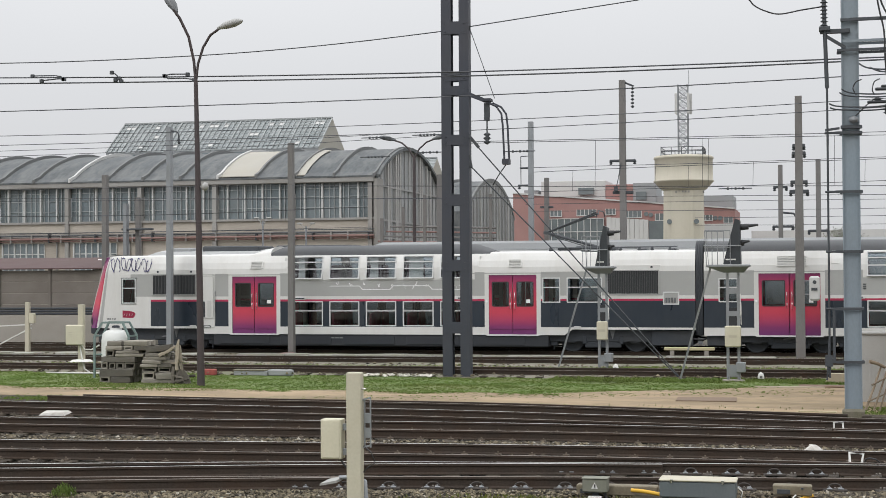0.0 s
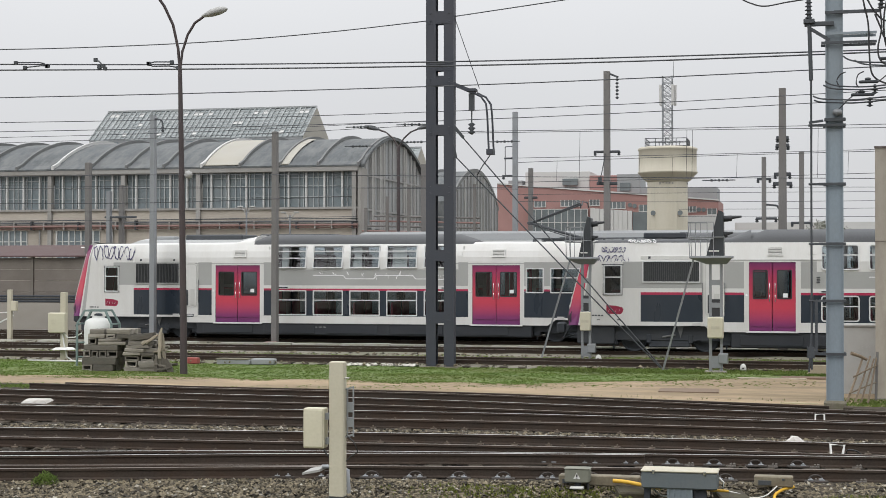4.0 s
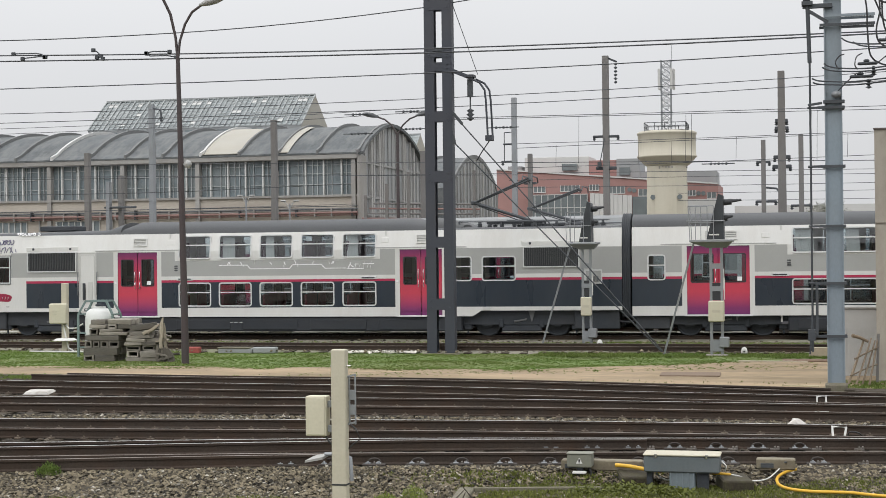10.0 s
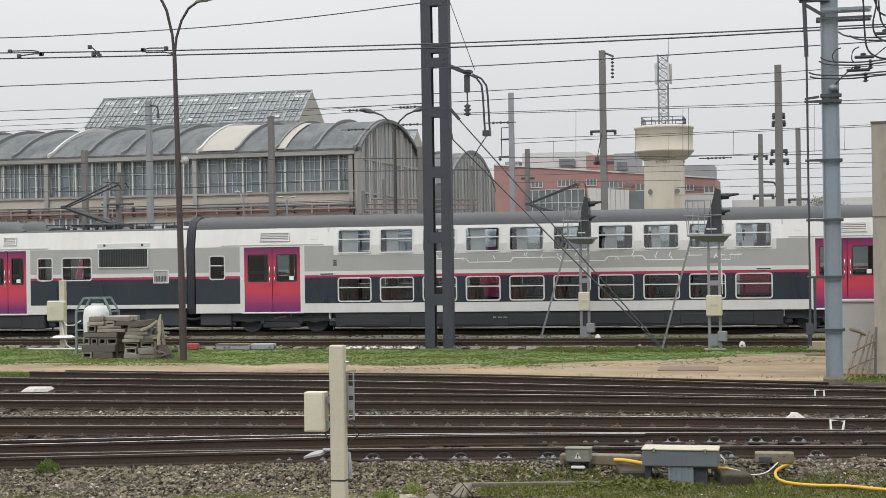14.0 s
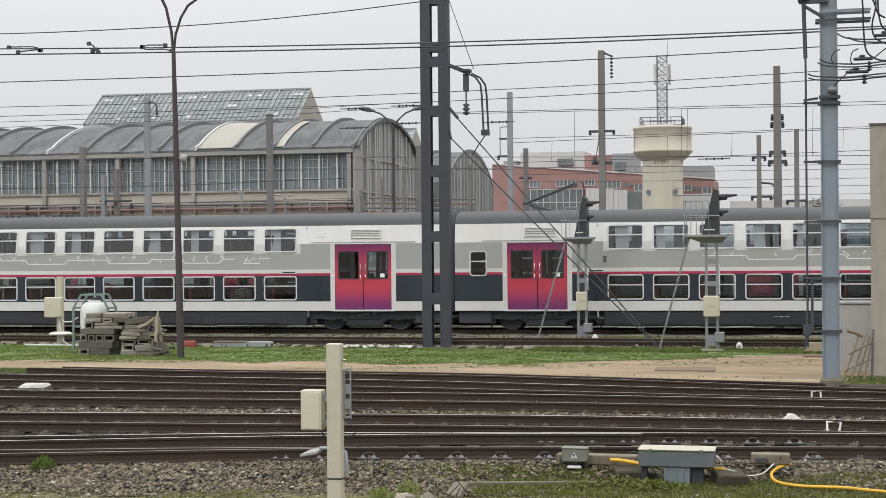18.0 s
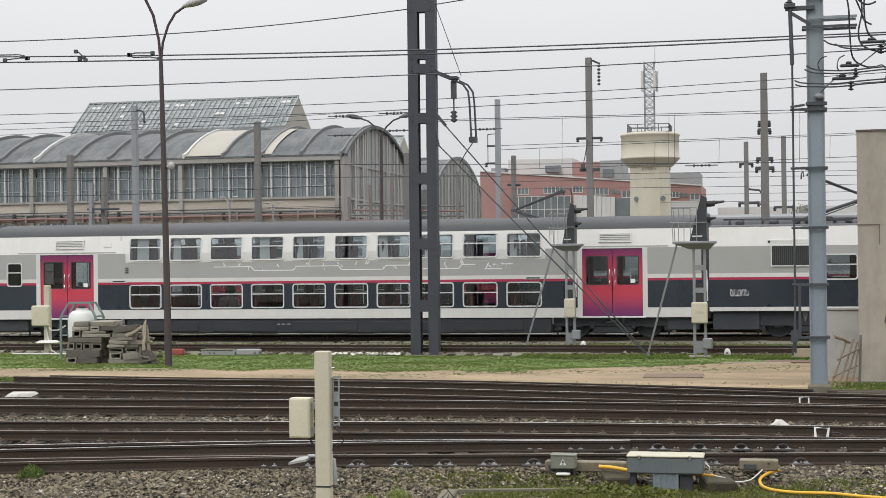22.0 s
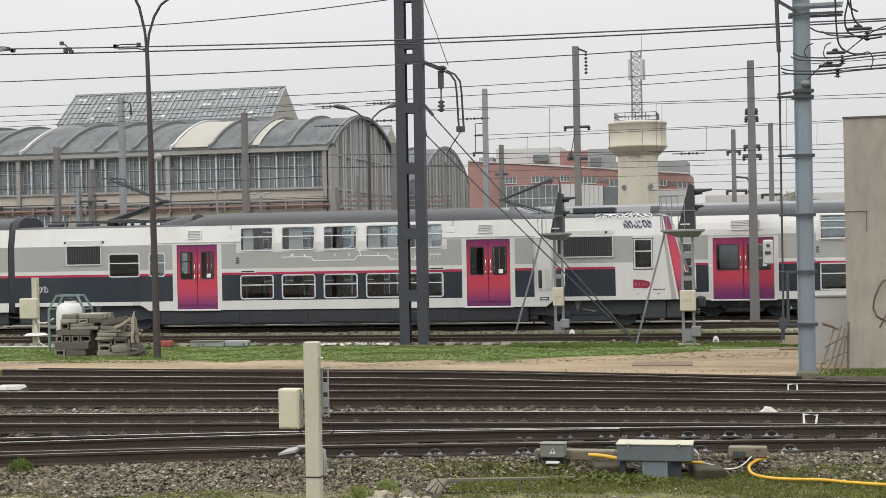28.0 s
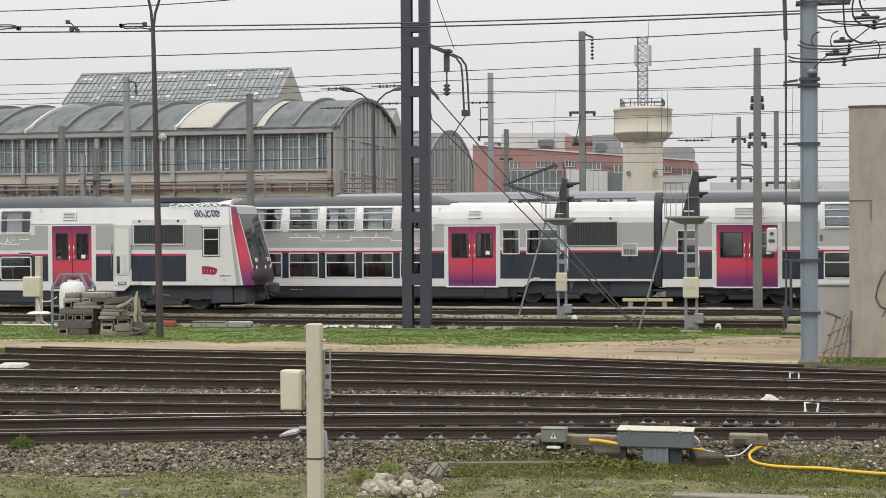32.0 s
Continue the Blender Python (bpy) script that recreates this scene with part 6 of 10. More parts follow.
def hose(name, pts, r, mat, label, cat="hose"):
    """A bent hose through its points, smoothed."""
    p = [Vector(q) for q in pts]
    out = []
    for k in range(len(p) - 1):
        a, b, c, d = p[max(k - 1, 0)], p[k], p[k + 1], p[min(k + 2, len(p) - 1)]
        for q in range(6):
            t = q / 6
            out.append(0.5 * ((2 * b) + (c - a) * t + (2 * a - 5 * b + 4 * c - d) * t * t + (3 * b - a - 3 * c + d) * t ** 3))
    out.append(p[-1])
    g = Geo()
    g.tube(out, r, 8)
    return tagged(part(name, g, mat), label, cat)


hose("yellow_hose", [(-0.09, 21.75, -0.13), (-0.24, 21.65, -0.16), (-0.345, 21.5, -0.215), (-0.345, 21.35, -0.265), (-0.29, 21.2, -0.29), (-0.15, 20.95, -0.29), (0.13, 20.80, -0.29), (0.61, 20.78, -0.29), (0.92, 20.62, -0.29), (1.44, 20.45, -0.29), (2.6, 20.2, -0.29)], 0.022, YELLOW,
     "thick yellow plastic hose curving over the verge")
hose("yellow_hose", [(-2.62, 21.55, -0.10), (-2.42, 21.5, -0.105), (-2.15, 21.45, -0.14), (-1.95, 21.5, -0.17)], 0.028, YELLOW, "short yellow hose beside the point motor")
hose("white_cable", [(-2.02, 21.35, -0.17), (-1.96, 21.3, -0.22), (-1.88, 21.28, -0.25), (-1.80, 21.3, -0.26)], 0.012, WHITEPAINT, "white cable end beside the point motor", "cable")
hose("yellow_hose", [(-1.9, 21.5, -0.16), (-1.45, 21.45, -0.16), (-1.18, 21.42, -0.17), (-0.98, 21.4, -0.175)], 0.021, YELLOW, "yellow hose running out of the point motor")
hose("white_cable", [(-0.98, 21.4, -0.175), (-0.82, 21.35, -0.20), (-0.68, 21.3, -0.24), (-0.48, 21.4, -0.22), (-0.32, 21.55, -0.10)], 0.009, WHITEPAINT, "thin white cable on the ballast", "cable")
hose("cable_loop", [(0.72, 25.4, -0.1), (0.75, 25.2, 0.0), (0.88, 25.1, 0.0), (0.95, 25.2, -0.08), (0.88, 25.3, -0.15), (0.8, 25.35, -0.14)], 0.012, CABLE, "black cable loop between the rails", "cable")


def slab(name, at, w, d, h, rz, mat, label, rx=0.0, cat="slab"):
    g = Geo()
    g.add([(-w / 2, -d / 2, 0), (w / 2, -d / 2, 0), (w / 2, d / 2, 0), (-w / 2, d / 2, 0),
           (-w / 2 + h, -d / 2 + h, h), (w / 2 - h, -d / 2 + h * 0.6, h), (w / 2 - h, d / 2 - h, h), (-w / 2 + h * 0.6, d / 2 - h, h)],
          [(3, 2, 1, 0), (4, 5, 6, 7), (0, 1, 5, 4), (1, 2, 6, 5), (2, 3, 7, 6), (3, 0, 4, 7)])
    return tagged(part(name, g, mat, None, "", pose(*at, rx, 0, rz)), label, cat)


slab("marker_slab", (-16.40, 30.15, -0.01), 0.60, 0.44, 0.05, 6, surface("worn_white_slab_paint", (0.50, 0.49, 0.46), rough=0.7, var=0.15, scale=4, bump=0.2, dirt=(0.16, 0.13, 0.10), dirt_amount=0.8, dirt_scale=4), "worn white painted marker slab beside the rail", 5)
slab("marker_slab", (-0.10, 26.85, -0.15), 0.40, 0.46, 0.17, -22, surface("chipped_white_block_paint", (0.54, 0.52, 0.49), rough=0.7, var=0.12, scale=4, bump=0.2, dirt=(0.25, 0.22, 0.18), dirt_amount=0.6, dirt_scale=4), "chipped white painted marker block between the tracks", 0)
wb = thing("white_hoop", (0.37, 30.2, -0.17), "small white hoop marker standing between the rails", "marker", "white hoops")
g = Geo()
g.tube([(-0.09, 0, 0), (-0.085, 0, 0.26), (0.085, 0, 0.26), (0.09, 0, 0)], 0.022, 6)
part("hoop", g, WHITEPAINT, wb)
g = Geo()
g.bar((-0.13, -0.6, 0.02), (0.13, -0.6, 0.02), 0.04, 0.03)
part("base_bar", g, WHITEPAINT, wb)
wb = thing("white_hoop", (0.60, 25.4, -0.17), "small bent white hoop marker beside the rail", "marker", "white hoops")
g = Geo()
g.tube([(-0.11, 0, 0), (-0.12, 0.02, 0.23), (0.10, 0, 0.22), (0.06, 0, 0.0)], 0.026, 6)
part("hoop", g, WHITEPAINT, wb)
g = Geo()
g.box(-0.42, -0.16, -0.2, 0.1, 0.0, 0.05, 0, 0.02)
part("base_pad", g, WHITEPAINT, wb)
pl = thing("rail_greaser", (-6.75, 20.45, -0.02), "grey sheet metal cover on a bent tube beside the rail", "cover")
g = Geo()
g.add([(-0.16, -0.12, 0.03), (0.10, -0.12, 0.08), (0.14, 0.12, 0.11), (-0.10, 0.12, 0.06), (-0.16, -0.12, 0.06), (0.10, -0.12, 0.115), (0.14, 0.12, 0.15), (-0.10, 0.12, 0.10)],
      [(3, 2, 1, 0), (4, 5, 6, 7), (0, 1, 5, 4), (1, 2, 6, 5), (2, 3, 7, 6), (3, 0, 4, 7)])
part("cover", g, surface("pale_grey_sheet", (0.30, 0.30, 0.285), rough=0.5, var=0.08, bump=0.03), pl)
g = Geo()
g.tube([(0.1, 0.0, 0.14), (0.35, 0.0, 0.15), (0.48, 0.0, 0.10), (0.50, 0.0, -0.25)], 0.03, 7)
part("tube", g, GALV, pl)

# kerb, old concrete, rubble and a plank on the verge
g = Geo()
g.box(-0.95, 0.92, -0.03, 0.03, -0.12, 0.02, 0, 0.01)
MOSSCONC = surface("mossy_old_concrete", (0.16, 0.145, 0.11), rough=0.95, var=0.3, scale=3, bump=0.4, fine=40, dirt=(0.07, 0.07, 0.03), dirt_amount=0.8, dirt_scale=3)
tagged(part("kerb", g, MOSSCONC, None, "", pose(-3.60, 20.62, -0.315, 0, 0, 12)), "low concrete kerb along the verge", "kerb")
g = Geo()
g.box(-0.11, 0.11, -0.55, 0.55, -0.1, 0.05, 0, 0.02)
tagged(part("concrete_slab", g, MOSSCONC, None, "", pose(-4.52, 19.9, -0.345, 0, 0, 6)), "short cracked concrete slab in the verge", "slab")
rub = random.Random(77)
PALESTONE = surface("pale_marked_stone", (0.38, 0.34, 0.27), rough=0.9, var=0.4, scale=9, bump=0.5, fine=50, dirt=(0.07, 0.055, 0.035), dirt_amount=0.85, dirt_scale=9, rand=0.35)
for k in range(90):
    r = rub.uniform(0.03, 0.085) if k > 9 else rub.uniform(0.10, 0.16)
    gx = Geo()
    rings = []
    for a, (h, w) in enumerate(((-0.6, 0.7), (-0.1, 1.0), (0.45, 0.75), (0.75, 0.35))):
        rings.append([(r * w * math.cos(2 * math.pi * q / 6) * rub.uniform(0.55, 1.25), r * w * math.sin(2 * math.pi * q / 6) * rub.uniform(0.55, 1.25), r * (h + rub.uniform(-0.2, 0.2))) for q in range(6)])
    gx.loft(rings, 0, True, True)
    dx, dy = rub.uniform(-0.5, 0.42), rub.uniform(-0.55, 0.4)
    tagged(part("rubble_stone", gx, PALESTONE, None, "", pose(-4.55 + dx, 18.4 + dy, -0.36 + r * 0.3 + max(0.0, 0.12 - 0.25 * abs(dx)) * rub.random(), rub.uniform(-50, 50), rub.uniform(-50, 50), rub.uniform(0, 360))),
           "pale stained rubble stone on a heap", "stone", "rubble heap")
g = Geo()
for k in range(6):
    g.tube([(rub.uniform(-0.3, 0.3), rub.uniform(-0.2, 0.2), 0), (rub.uniform(-0.3, 0.3), rub.uniform(-0.2, 0.2), rub.uniform(0.1, 0.26))], [0.012, 0.005], 5)
tagged(part("dry_brushwood", g, BARK, None, "", (-4.35, 18.6, -0.22)), "dry twigs sticking out of the rubble", "brushwood", "", "stuff")
g = Geo()
g.box(-1.18, 0.45, -0.11, 0.11, -0.08, 0.03, 0, 0.012)
tagged(part("plank", g, OLDWOOD, None, "", pose(-0.05, 18.55, -0.325, 2, 0, 0.6)), "long weathered plank lying on the verge", "plank")
g = Geo()
g.box(-0.07, 0.07, -0.06, 0.06, 0, 0.1, 0, 0.01)
tagged(part("wooden_stump", g, OLDWOOD, None, "", (-7.95, 17.4, -0.36)), "small dark wooden stump in the verge", "stump")
g = Geo()
g.box(-0.75, 0.75, -0.55, 0.55, -0.04, 0.0)
tagged(part("rust_plate", g, surface("rusty_cover_plate", (0.17, 0.12, 0.085), rough=0.85, var=0.2, bump=0.15), None, "", pose(-2.75, 38.5, -0.157, 0, 0, 2)), "flat rusty cover plate in the path", "plate")
g = Geo()
g.box(-0.68, 0.68, -0.34, 0.34, -0.05, 0.0, 0, 0.006)
tagged(part("rust_plate", g, surface("rusty_tread_plate", (0.15, 0.095, 0.065), rough=0.85, var=0.25, bump=0.15), None, "", pose(0.15, 43.6, -0.15, 0, 0, 1)), "flat rusty plate at the end of the path", "plate")
g = Geo()
g.box(-0.95, 0.95, -0.05, 0.05, -0.06, 0.0, 0, 0.006)
tagged(part("edge_board", g, surface("bleached_edge_board", (0.42, 0.37, 0.29), rough=0.9, var=0.2, bump=0.15), None, "", pose(-0.78, 43.05, -0.145, 0, 0, -1)), "bleached board edging the sandy path", "board")

# ---- on the grass strip ----
logs = random.Random(9)


def old_sleeper(x, y, z, L, rz, ry=0.0, w=0.26, h=0.17, lab="old weathered wooden sleeper stacked in a pile"):
    g = Geo()
    g.box(-L / 2, L / 2, -w / 2, w / 2, 0, h, 0, 0.018)
    g.v = [(x + logs.uniform(-0.02, 0.02), y + logs.uniform(-0.01, 0.01), z + logs.uniform(-0.009, 0.009)) for x, y, z in g.v]
    tagged(part("old_sleeper", g, OLDWOOD, None, "", pose(x, y, z, logs.uniform(-3, 3), ry, rz)), lab, "sleeper", "stacked old sleepers")


TROUGH = surface("weathered_trough_concrete", (0.215, 0.2, 0.172), rough=0.92, var=0.35, scale=2.2, bump=0.45, fine=18, dirt=(0.075, 0.064, 0.048), dirt_amount=0.85, dirt_scale=2.2, rand=0.6, stretch=(0.5, 1.5, 2))
SPLINTER = surface("pale_split_wood", (0.30, 0.265, 0.21), rough=0.9, var=0.4, scale=5, bump=0.5, fine=20, dirt=(0.09, 0.072, 0.05), dirt_amount=0.7, dirt_scale=3.0, rand=0.4, stretch=(0.3, 3, 3))
PILE = (-21.48, 42.35, -0.22)


def trough(x0, x1, z, h, end_on=False, ry=0.0, dy=0.0):
    """An old duct section in the stack: its long side, or its hollow end, faces the line."""
    g = Geo()
    w = x1 - x0
    if end_on:
        g.ring_frame(-w / 2, w / 2, 0, h, 0.042, 0.012, -0.42, 0.42, 0, 1)
        g.box(-w / 2 + 0.043, w / 2 - 0.043, 0.30, 0.40, 0.043, h - 0.043)
    else:
        g.box(-w / 2, w / 2, -0.13, 0.13, 0, h, 0, 0.016)
    g.v = [(a + logs.uniform(-0.012, 0.012), b + logs.uniform(-0.01, 0.01), c + logs.uniform(-0.007, 0.007)) for a, b, c in g.v]
    at = pose(PILE[0] + (x0 + x1) / 2, PILE[1] + dy + (0.30 if end_on else 0.0), PILE[2] + z, 0, ry, logs.uniform(-3, 3))
    tagged(part("duct_section", g, TROUGH, None, "", at), "hollow old concrete duct section seen end-on in a stack" if end_on else "weathered concrete duct section lying in a stack", "duct section", "stacked duct sections")


# two leaning stacks: long sections between rows of hollow ends
for x0, x1, z, h in ((0.38, 1.05, 0.0, 0.19), (0.0, 1.18, 0.195, 0.22), (0.03, 1.20, 0.63, 0.165), (0.52, 1.50, 0.80, 0.095), (0.20, 0.77, 1.005, 0.12), (1.14, 1.60, 1.0, 0.13), (0.24, 0.76, 1.13, 0.14), (0.83, 1.60, 1.135, 0.15)):
    for dy in (0.0, 0.33, 0.64):
        trough(x0 + logs.uniform(-0.03, 0.03), x1 + logs.uniform(-0.05, 0.02), z, h, False, logs.uniform(-0.8, 0.8), dy)
trough(0.55, 1.32, 0.90, 0.09, False, -1.0)
trough(0.55, 1.25, 0.90, 0.09, False, 0.0, 0.4)
for x0, x1, z, h in ((1.42, 2.45, 0.0, 0.12), (1.86, 2.42, 0.125, 0.2), (1.40, 1.97, 0.485, 0.10), (1.99, 2.42, 0.485, 0.10), (1.46, 2.02, 0.59, 0.11), (2.05, 2.50, 0.59, 0.115), (1.50, 2.30, 0.71, 0.09), (1.56, 2.22, 0.805, 0.11)):
    for dy in (0.0, 0.33, 0.64):
        trough(x0 + logs.uniform(-0.05, 0.03), x1 + logs.uniform(-0.05, 0.08), z, h, False, logs.uniform(-2.0, 2.0), dy + logs.uniform(-0.05, 0.05))
trough(1.56, 2.36, 0.96, 0.19, False, -7.0)
trough(1.60, 2.30, 0.94, 0.17, False, -5.0, 0.36)
for x0, x1, z, h in ((0.03, 0.36, 0.0, 0.185), (0.07, 0.29, 0.42, 0.205), (0.33, 0.55, 0.42, 0.20), (0.58, 0.83, 0.42, 0.20), (0.86, 1.19, 0.42, 0.205), (0.20, 0.46, 0.80, 0.2), (0.82, 1.11, 1.0, 0.13)):
    trough(x0, x1, z, h, True)
for x0, x1, z, h in ((1.45, 1.83, 0.125, 0.2), (1.43, 1.89, 0.33, 0.15), (1.94, 2.32, 0.33, 0.15)):
    trough(x0, x1, z, h, True, logs.uniform(-1, 1), 0.03)
# broken bits and splintered boards at the end of the stack
for k in range(12):
    x = PILE[0] + logs.uniform(2.30, 2.78)
    old_sleeper(x, 42.55 + logs.uniform(-0.1, 0.25), PILE[2] + 0.02 + 0.068 * k, logs.uniform(0.25, 0.5), logs.uniform(-35, 35), logs.uniform(-14, 14), logs.uniform(0.06, 0.14), logs.uniform(0.05, 0.08), "broken piece of old sleeper in a pile")


def splinter(x, z, L, ry, w, d, y=42.15):
    g = Geo()
    n = 5
    rings = []
    for k in range(n + 1):
        t = k / n
        q = w * (1.0 if k < n - 1 else (0.8 if k < n else 0.35)) * logs.uniform(0.85, 1.1)
        o = logs.uniform(-0.02, 0.02)
        rings.append([(L * t, -d / 2, o - q / 2), (L * t, d / 2, o - q / 2), (L * (t + logs.uniform(-0.02, 0.02)), d / 2, o + q / 2), (L * (t + logs.uniform(-0.02, 0.02)), -d / 2, o + q / 2)])
    g.loft(rings)
    tagged(part("split_board", g, SPLINTER if z > 0.3 else OLDWOOD, None, "", pose(PILE[0] + x, y, PILE[2] + z, 0, ry, 0)), "pale splintered board leaning upright on the pile", "board", "splintered boards")


for x, z, L, ry, w, d, y in ((2.60, 0.42, 0.92, -86, 0.10, 0.05, 42.15), (2.76, 0.40, 0.78, -96, 0.085, 0.05, 42.2), (2.48, 0.0, 0.52, -88, 0.10, 0.06, 42.15),
                             (2.62, 0.0, 0.50, -91, 0.10, 0.07, 42.22), (2.02, 0.84, 0.60, -28, 0.10, 0.05, 42.18), (2.18, 0.88, 0.46, -35, 0.07, 0.04, 42.12)):
    splinter(x, z, L, ry, w, d, y)
for x, z, L, ry, w, d, y in ((2.78, 0.0, 0.44, -100, 0.17, 0.06, 42.18), (3.0, 0.0, 0.44, -110, 0.18, 0.05, 42.12), (2.52, 0.05, 0.52, -14, 0.06, 0.05, 42.08),
                             (2.45, 0.25, 0.50, 10, 0.05, 0.04, 42.12), (2.40, 0.62, 0.45, -8, 0.05, 0.05, 42.2)):
    splinter(x, z, L, ry, w, d, y)

tank = thing("water_tank", (-22.05, 44.5, -0.22), "white plastic tank in a faded green steel frame", "tank")
g = Geo()
g.lathe([(0.34, 0.12), (0.43, 0.2), (0.46, 0.4), (0.46, 1.2), (0.42, 1.42), (0.3, 1.52), (0.2, 1.54), (0.2, 1.6)], 20)
part("tank_body", g, PLASTIC, tank, "white rounded plastic tank body")
g = Geo()
g.lathe([(0.13, 0), (0.13, 0.06), (0.05, 0.08)], 10, (0, 0, 1.61))
part("tank_lid", g, UNDER, tank)
for sx in (-0.6, 0.6):
    for sy in (-0.3, 0.3):
        g = Geo()
        g.bar((sx, sy, 0), (sx, sy, 1.35), 0.06, 0.06)
        g.bar((sx, sy, 1.35), (sx * 0.6, sy * 0.8, 1.78), 0.06, 0.06)
        part("frame_leg", g, TEALSTEEL, tank)
for sy in (-1, 1):
    for a, b, w in (((-0.36, 0.24 * sy, 1.78), (0.36, 0.24 * sy, 1.78), 0.06),
                    ((-0.6, 0.3 * sy, 0.75), (0.6, 0.3 * sy, 0.75), 0.04),
                    ((-0.6, 0.3 * sy, 0.3), (0.6, 0.3 * sy, 0.3), 0.04),
                    ((0.6 * sy, -0.3, 0.75), (0.6 * sy, 0.3, 0.75), 0.04),
                    ((0.36 * sy, -0.24, 1.78), (0.36 * sy, 0.24, 1.78), 0.05),
                    ((0.6 * sy, -0.3, 1.35), (0.6 * sy, 0.3, 1.35), 0.05)):
        g = Geo()
        g.bar(a, b, w, w)
        part("frame_rail", g, TEALSTEEL, tank)

bp = thing("box_post", (-24.1, 46.1, -0.25), "cream concrete post with a cream cabinet and cables", "post")
g = Geo()
g.box(-0.10, 0.10, -0.09, 0.09, -0.2, 2.36, 0, 0.015)
part("shaft", g, CREAM, bp)
g = Geo()
g.box(-0.46, 0.17, -0.28, -0.09, 1.0, 1.68, 0, 0.03)
c = part("cabinet", g, CREAMBOX, bp, "cream metal cabinet")
g = Geo()
for dz in (0.30, 0.36, 0.42):
    g.box(-0.34, -0.16, -0.286, -0.281, 1.0 + dz, 1.02 + dz)
part("label_bars", g, CREAM, c)
g = Geo()
g.tube([(0.05, -0.12, 1.0), (0.2, -0.15, 0.85), (0.45, -0.15, 0.85), (0.7, -0.1, 1.0)], 0.025, 6)
g.tube([(0.0, -0.12, 0.95), (0.08, -0.15, 0.6), (0.2, -0.18, 0.2), (0.55, -0.2, 0.0)], 0.025, 6)
part("cable", g, WHITEPAINT, bp)
g = Geo()
g.lathe([(0.40, 0.44), (0.30, 0.50), (0.05, 0.52)], 14)
part("base_collar", g, WHITEPAINT, bp)
g = Geo()
g.tube([(-1.2, 0, 0), (1.9, 0, 0)], 0.03, 6)
tagged(part("white_pipe", g, WHITEPAINT, None, "", (-24.0, 45.7, -0.17)), "white pipe lying on the grass", "pipe")
for x, nm in ((-17.05, "red_block"),):
    g = Geo()
    g.box(-0.25, 0.2, -0.12, 0.12, 0, 0.2, 0, 0.02)
    tagged(part(nm, g, surface("faded_red_paint", (0.30, 0.07, 0.06), rough=0.7, var=0.12, bump=0.05), None, "", (-19.45, 46.1, -0.22)), "small faded red block beside the track", "block")
cd = thing("cable_duct_box", (-17.95, 46.1, -0.22), "low grey trackside box with a pale lid", "box")
g = Geo()
g.box(-0.6, 0.55, -0.2, 0.2, 0, 0.16, 0, 0.02)
part("case", g, GREYCLAD, cd)
g = Geo()
g.box(-0.62, 0.5, -0.22, 0.22, 0.16, 0.20, 0, 0.01)
part("lid", g, MOSSCONC, cd)
g = Geo()
g.box(-0.4, 0.4, -0.15, 0.15, 0, 0.2, 0, 0.03)
tagged(part("grey_box", g, GREYCLAD, None, "", (-17.0, 46.15, -0.22)), "small dark grey trackside box with a marker", "box")
for x, y in ((-6.55, 49.9), (-1.68, 46.2)):
    w = thing("white_marker", (x, y, -0.15), "small white rounded ground signal beside the track", "marker", "white ground markers")
    g = Geo()
    g.lathe([(0.095, 0.0), (0.10, 0.06), (0.07, 0.15), (0.0, 0.20)], 10)
    part("dome", g, WHITEPAINT, w)
    g = Geo()
    g.box(-0.03, 0.03, -0.105, -0.085, 0.035, 0.075)
    part("slot", g, RUBBER, w)

# rubble line beside the far track
CHALK = surface("white_chalk_stone", (0.55, 0.53, 0.48), rough=0.9, var=0.2, scale=5, bump=0.3, rand=0.3, island=True)
stones("chalk_rubble", "white chalky rubble along the grass edge", CHALK, 150, lambda rs: (rs.uniform(-14.2, -11.9), 46.3 + rs.uniform(-0.25, 0.25)), 0.062, lambda x, y: -0.17, 8)

# ---- grey cabinet, wall and trestle at the end of the path ----
cab = thing("relay_cabinet", (1.45, 38.9, -0.2), "pale grey corrugated relay cabinet behind the mast", "cabinet")
g = Geo()
g.box(-0.45, 0.75, -0.3, 0.5, 0.0, 1.68, 0, 0.02)
CABGREY = surface("pale_grey_cabinet_paint", (0.42, 0.42, 0.41), rough=0.6, var=0.06, bump=0.04, dirt=(0.3, 0.29, 0.27), dirt_amount=0.4, dirt_scale=1.5)
part("case", g, CABGREY, cab)
for k in range(13):
    x = -0.38 + k * 0.09
    g = Geo()
    g.box(x - 0.02, x + 0.02, -0.315, -0.3, 0.12, 1.2)
    part("rib", g, CABGREY, cab)
g = Geo()
g.box(-0.5, 0.8, -0.35, 0.55, 1.68, 1.74, 0, 0.015)
part("roof", g, surface("cabinet_roof_grey", (0.36, 0.36, 0.35), rough=0.6, var=0.08, bump=0.04), cab)
wall = thing("blockhouse", (1.74, 37.0, -0.3), "windowless beige rendered blockhouse with faint graffiti", "building")
g = Geo()
g.loft([[(0, 0, z), (9.0, 0, z), (9.0, 7.0, z), (0.75, 7.0, z)] for z in (0, 2.0, 4.0, 6.1)])
part("wall", g, WALLBEIGE, wall, "beige rendered wall")
g = Geo()
g.loft([[(-0.02, -0.03, z), (9.04, -0.03, z), (9.04, 7.04, z), (0.75, 7.04, z)] for z in (6.1, 6.14)])
part("coping", g, surface("dark_coping", (0.13, 0.11, 0.10), rough=0.8, var=0.15, bump=0.1), wall)
g = Geo()
g.box(-0.02, 9.0, -0.06, 0.0, 0.0, 0.16)
part("plinth", g, CONCRETE, wall)
g = Geo()
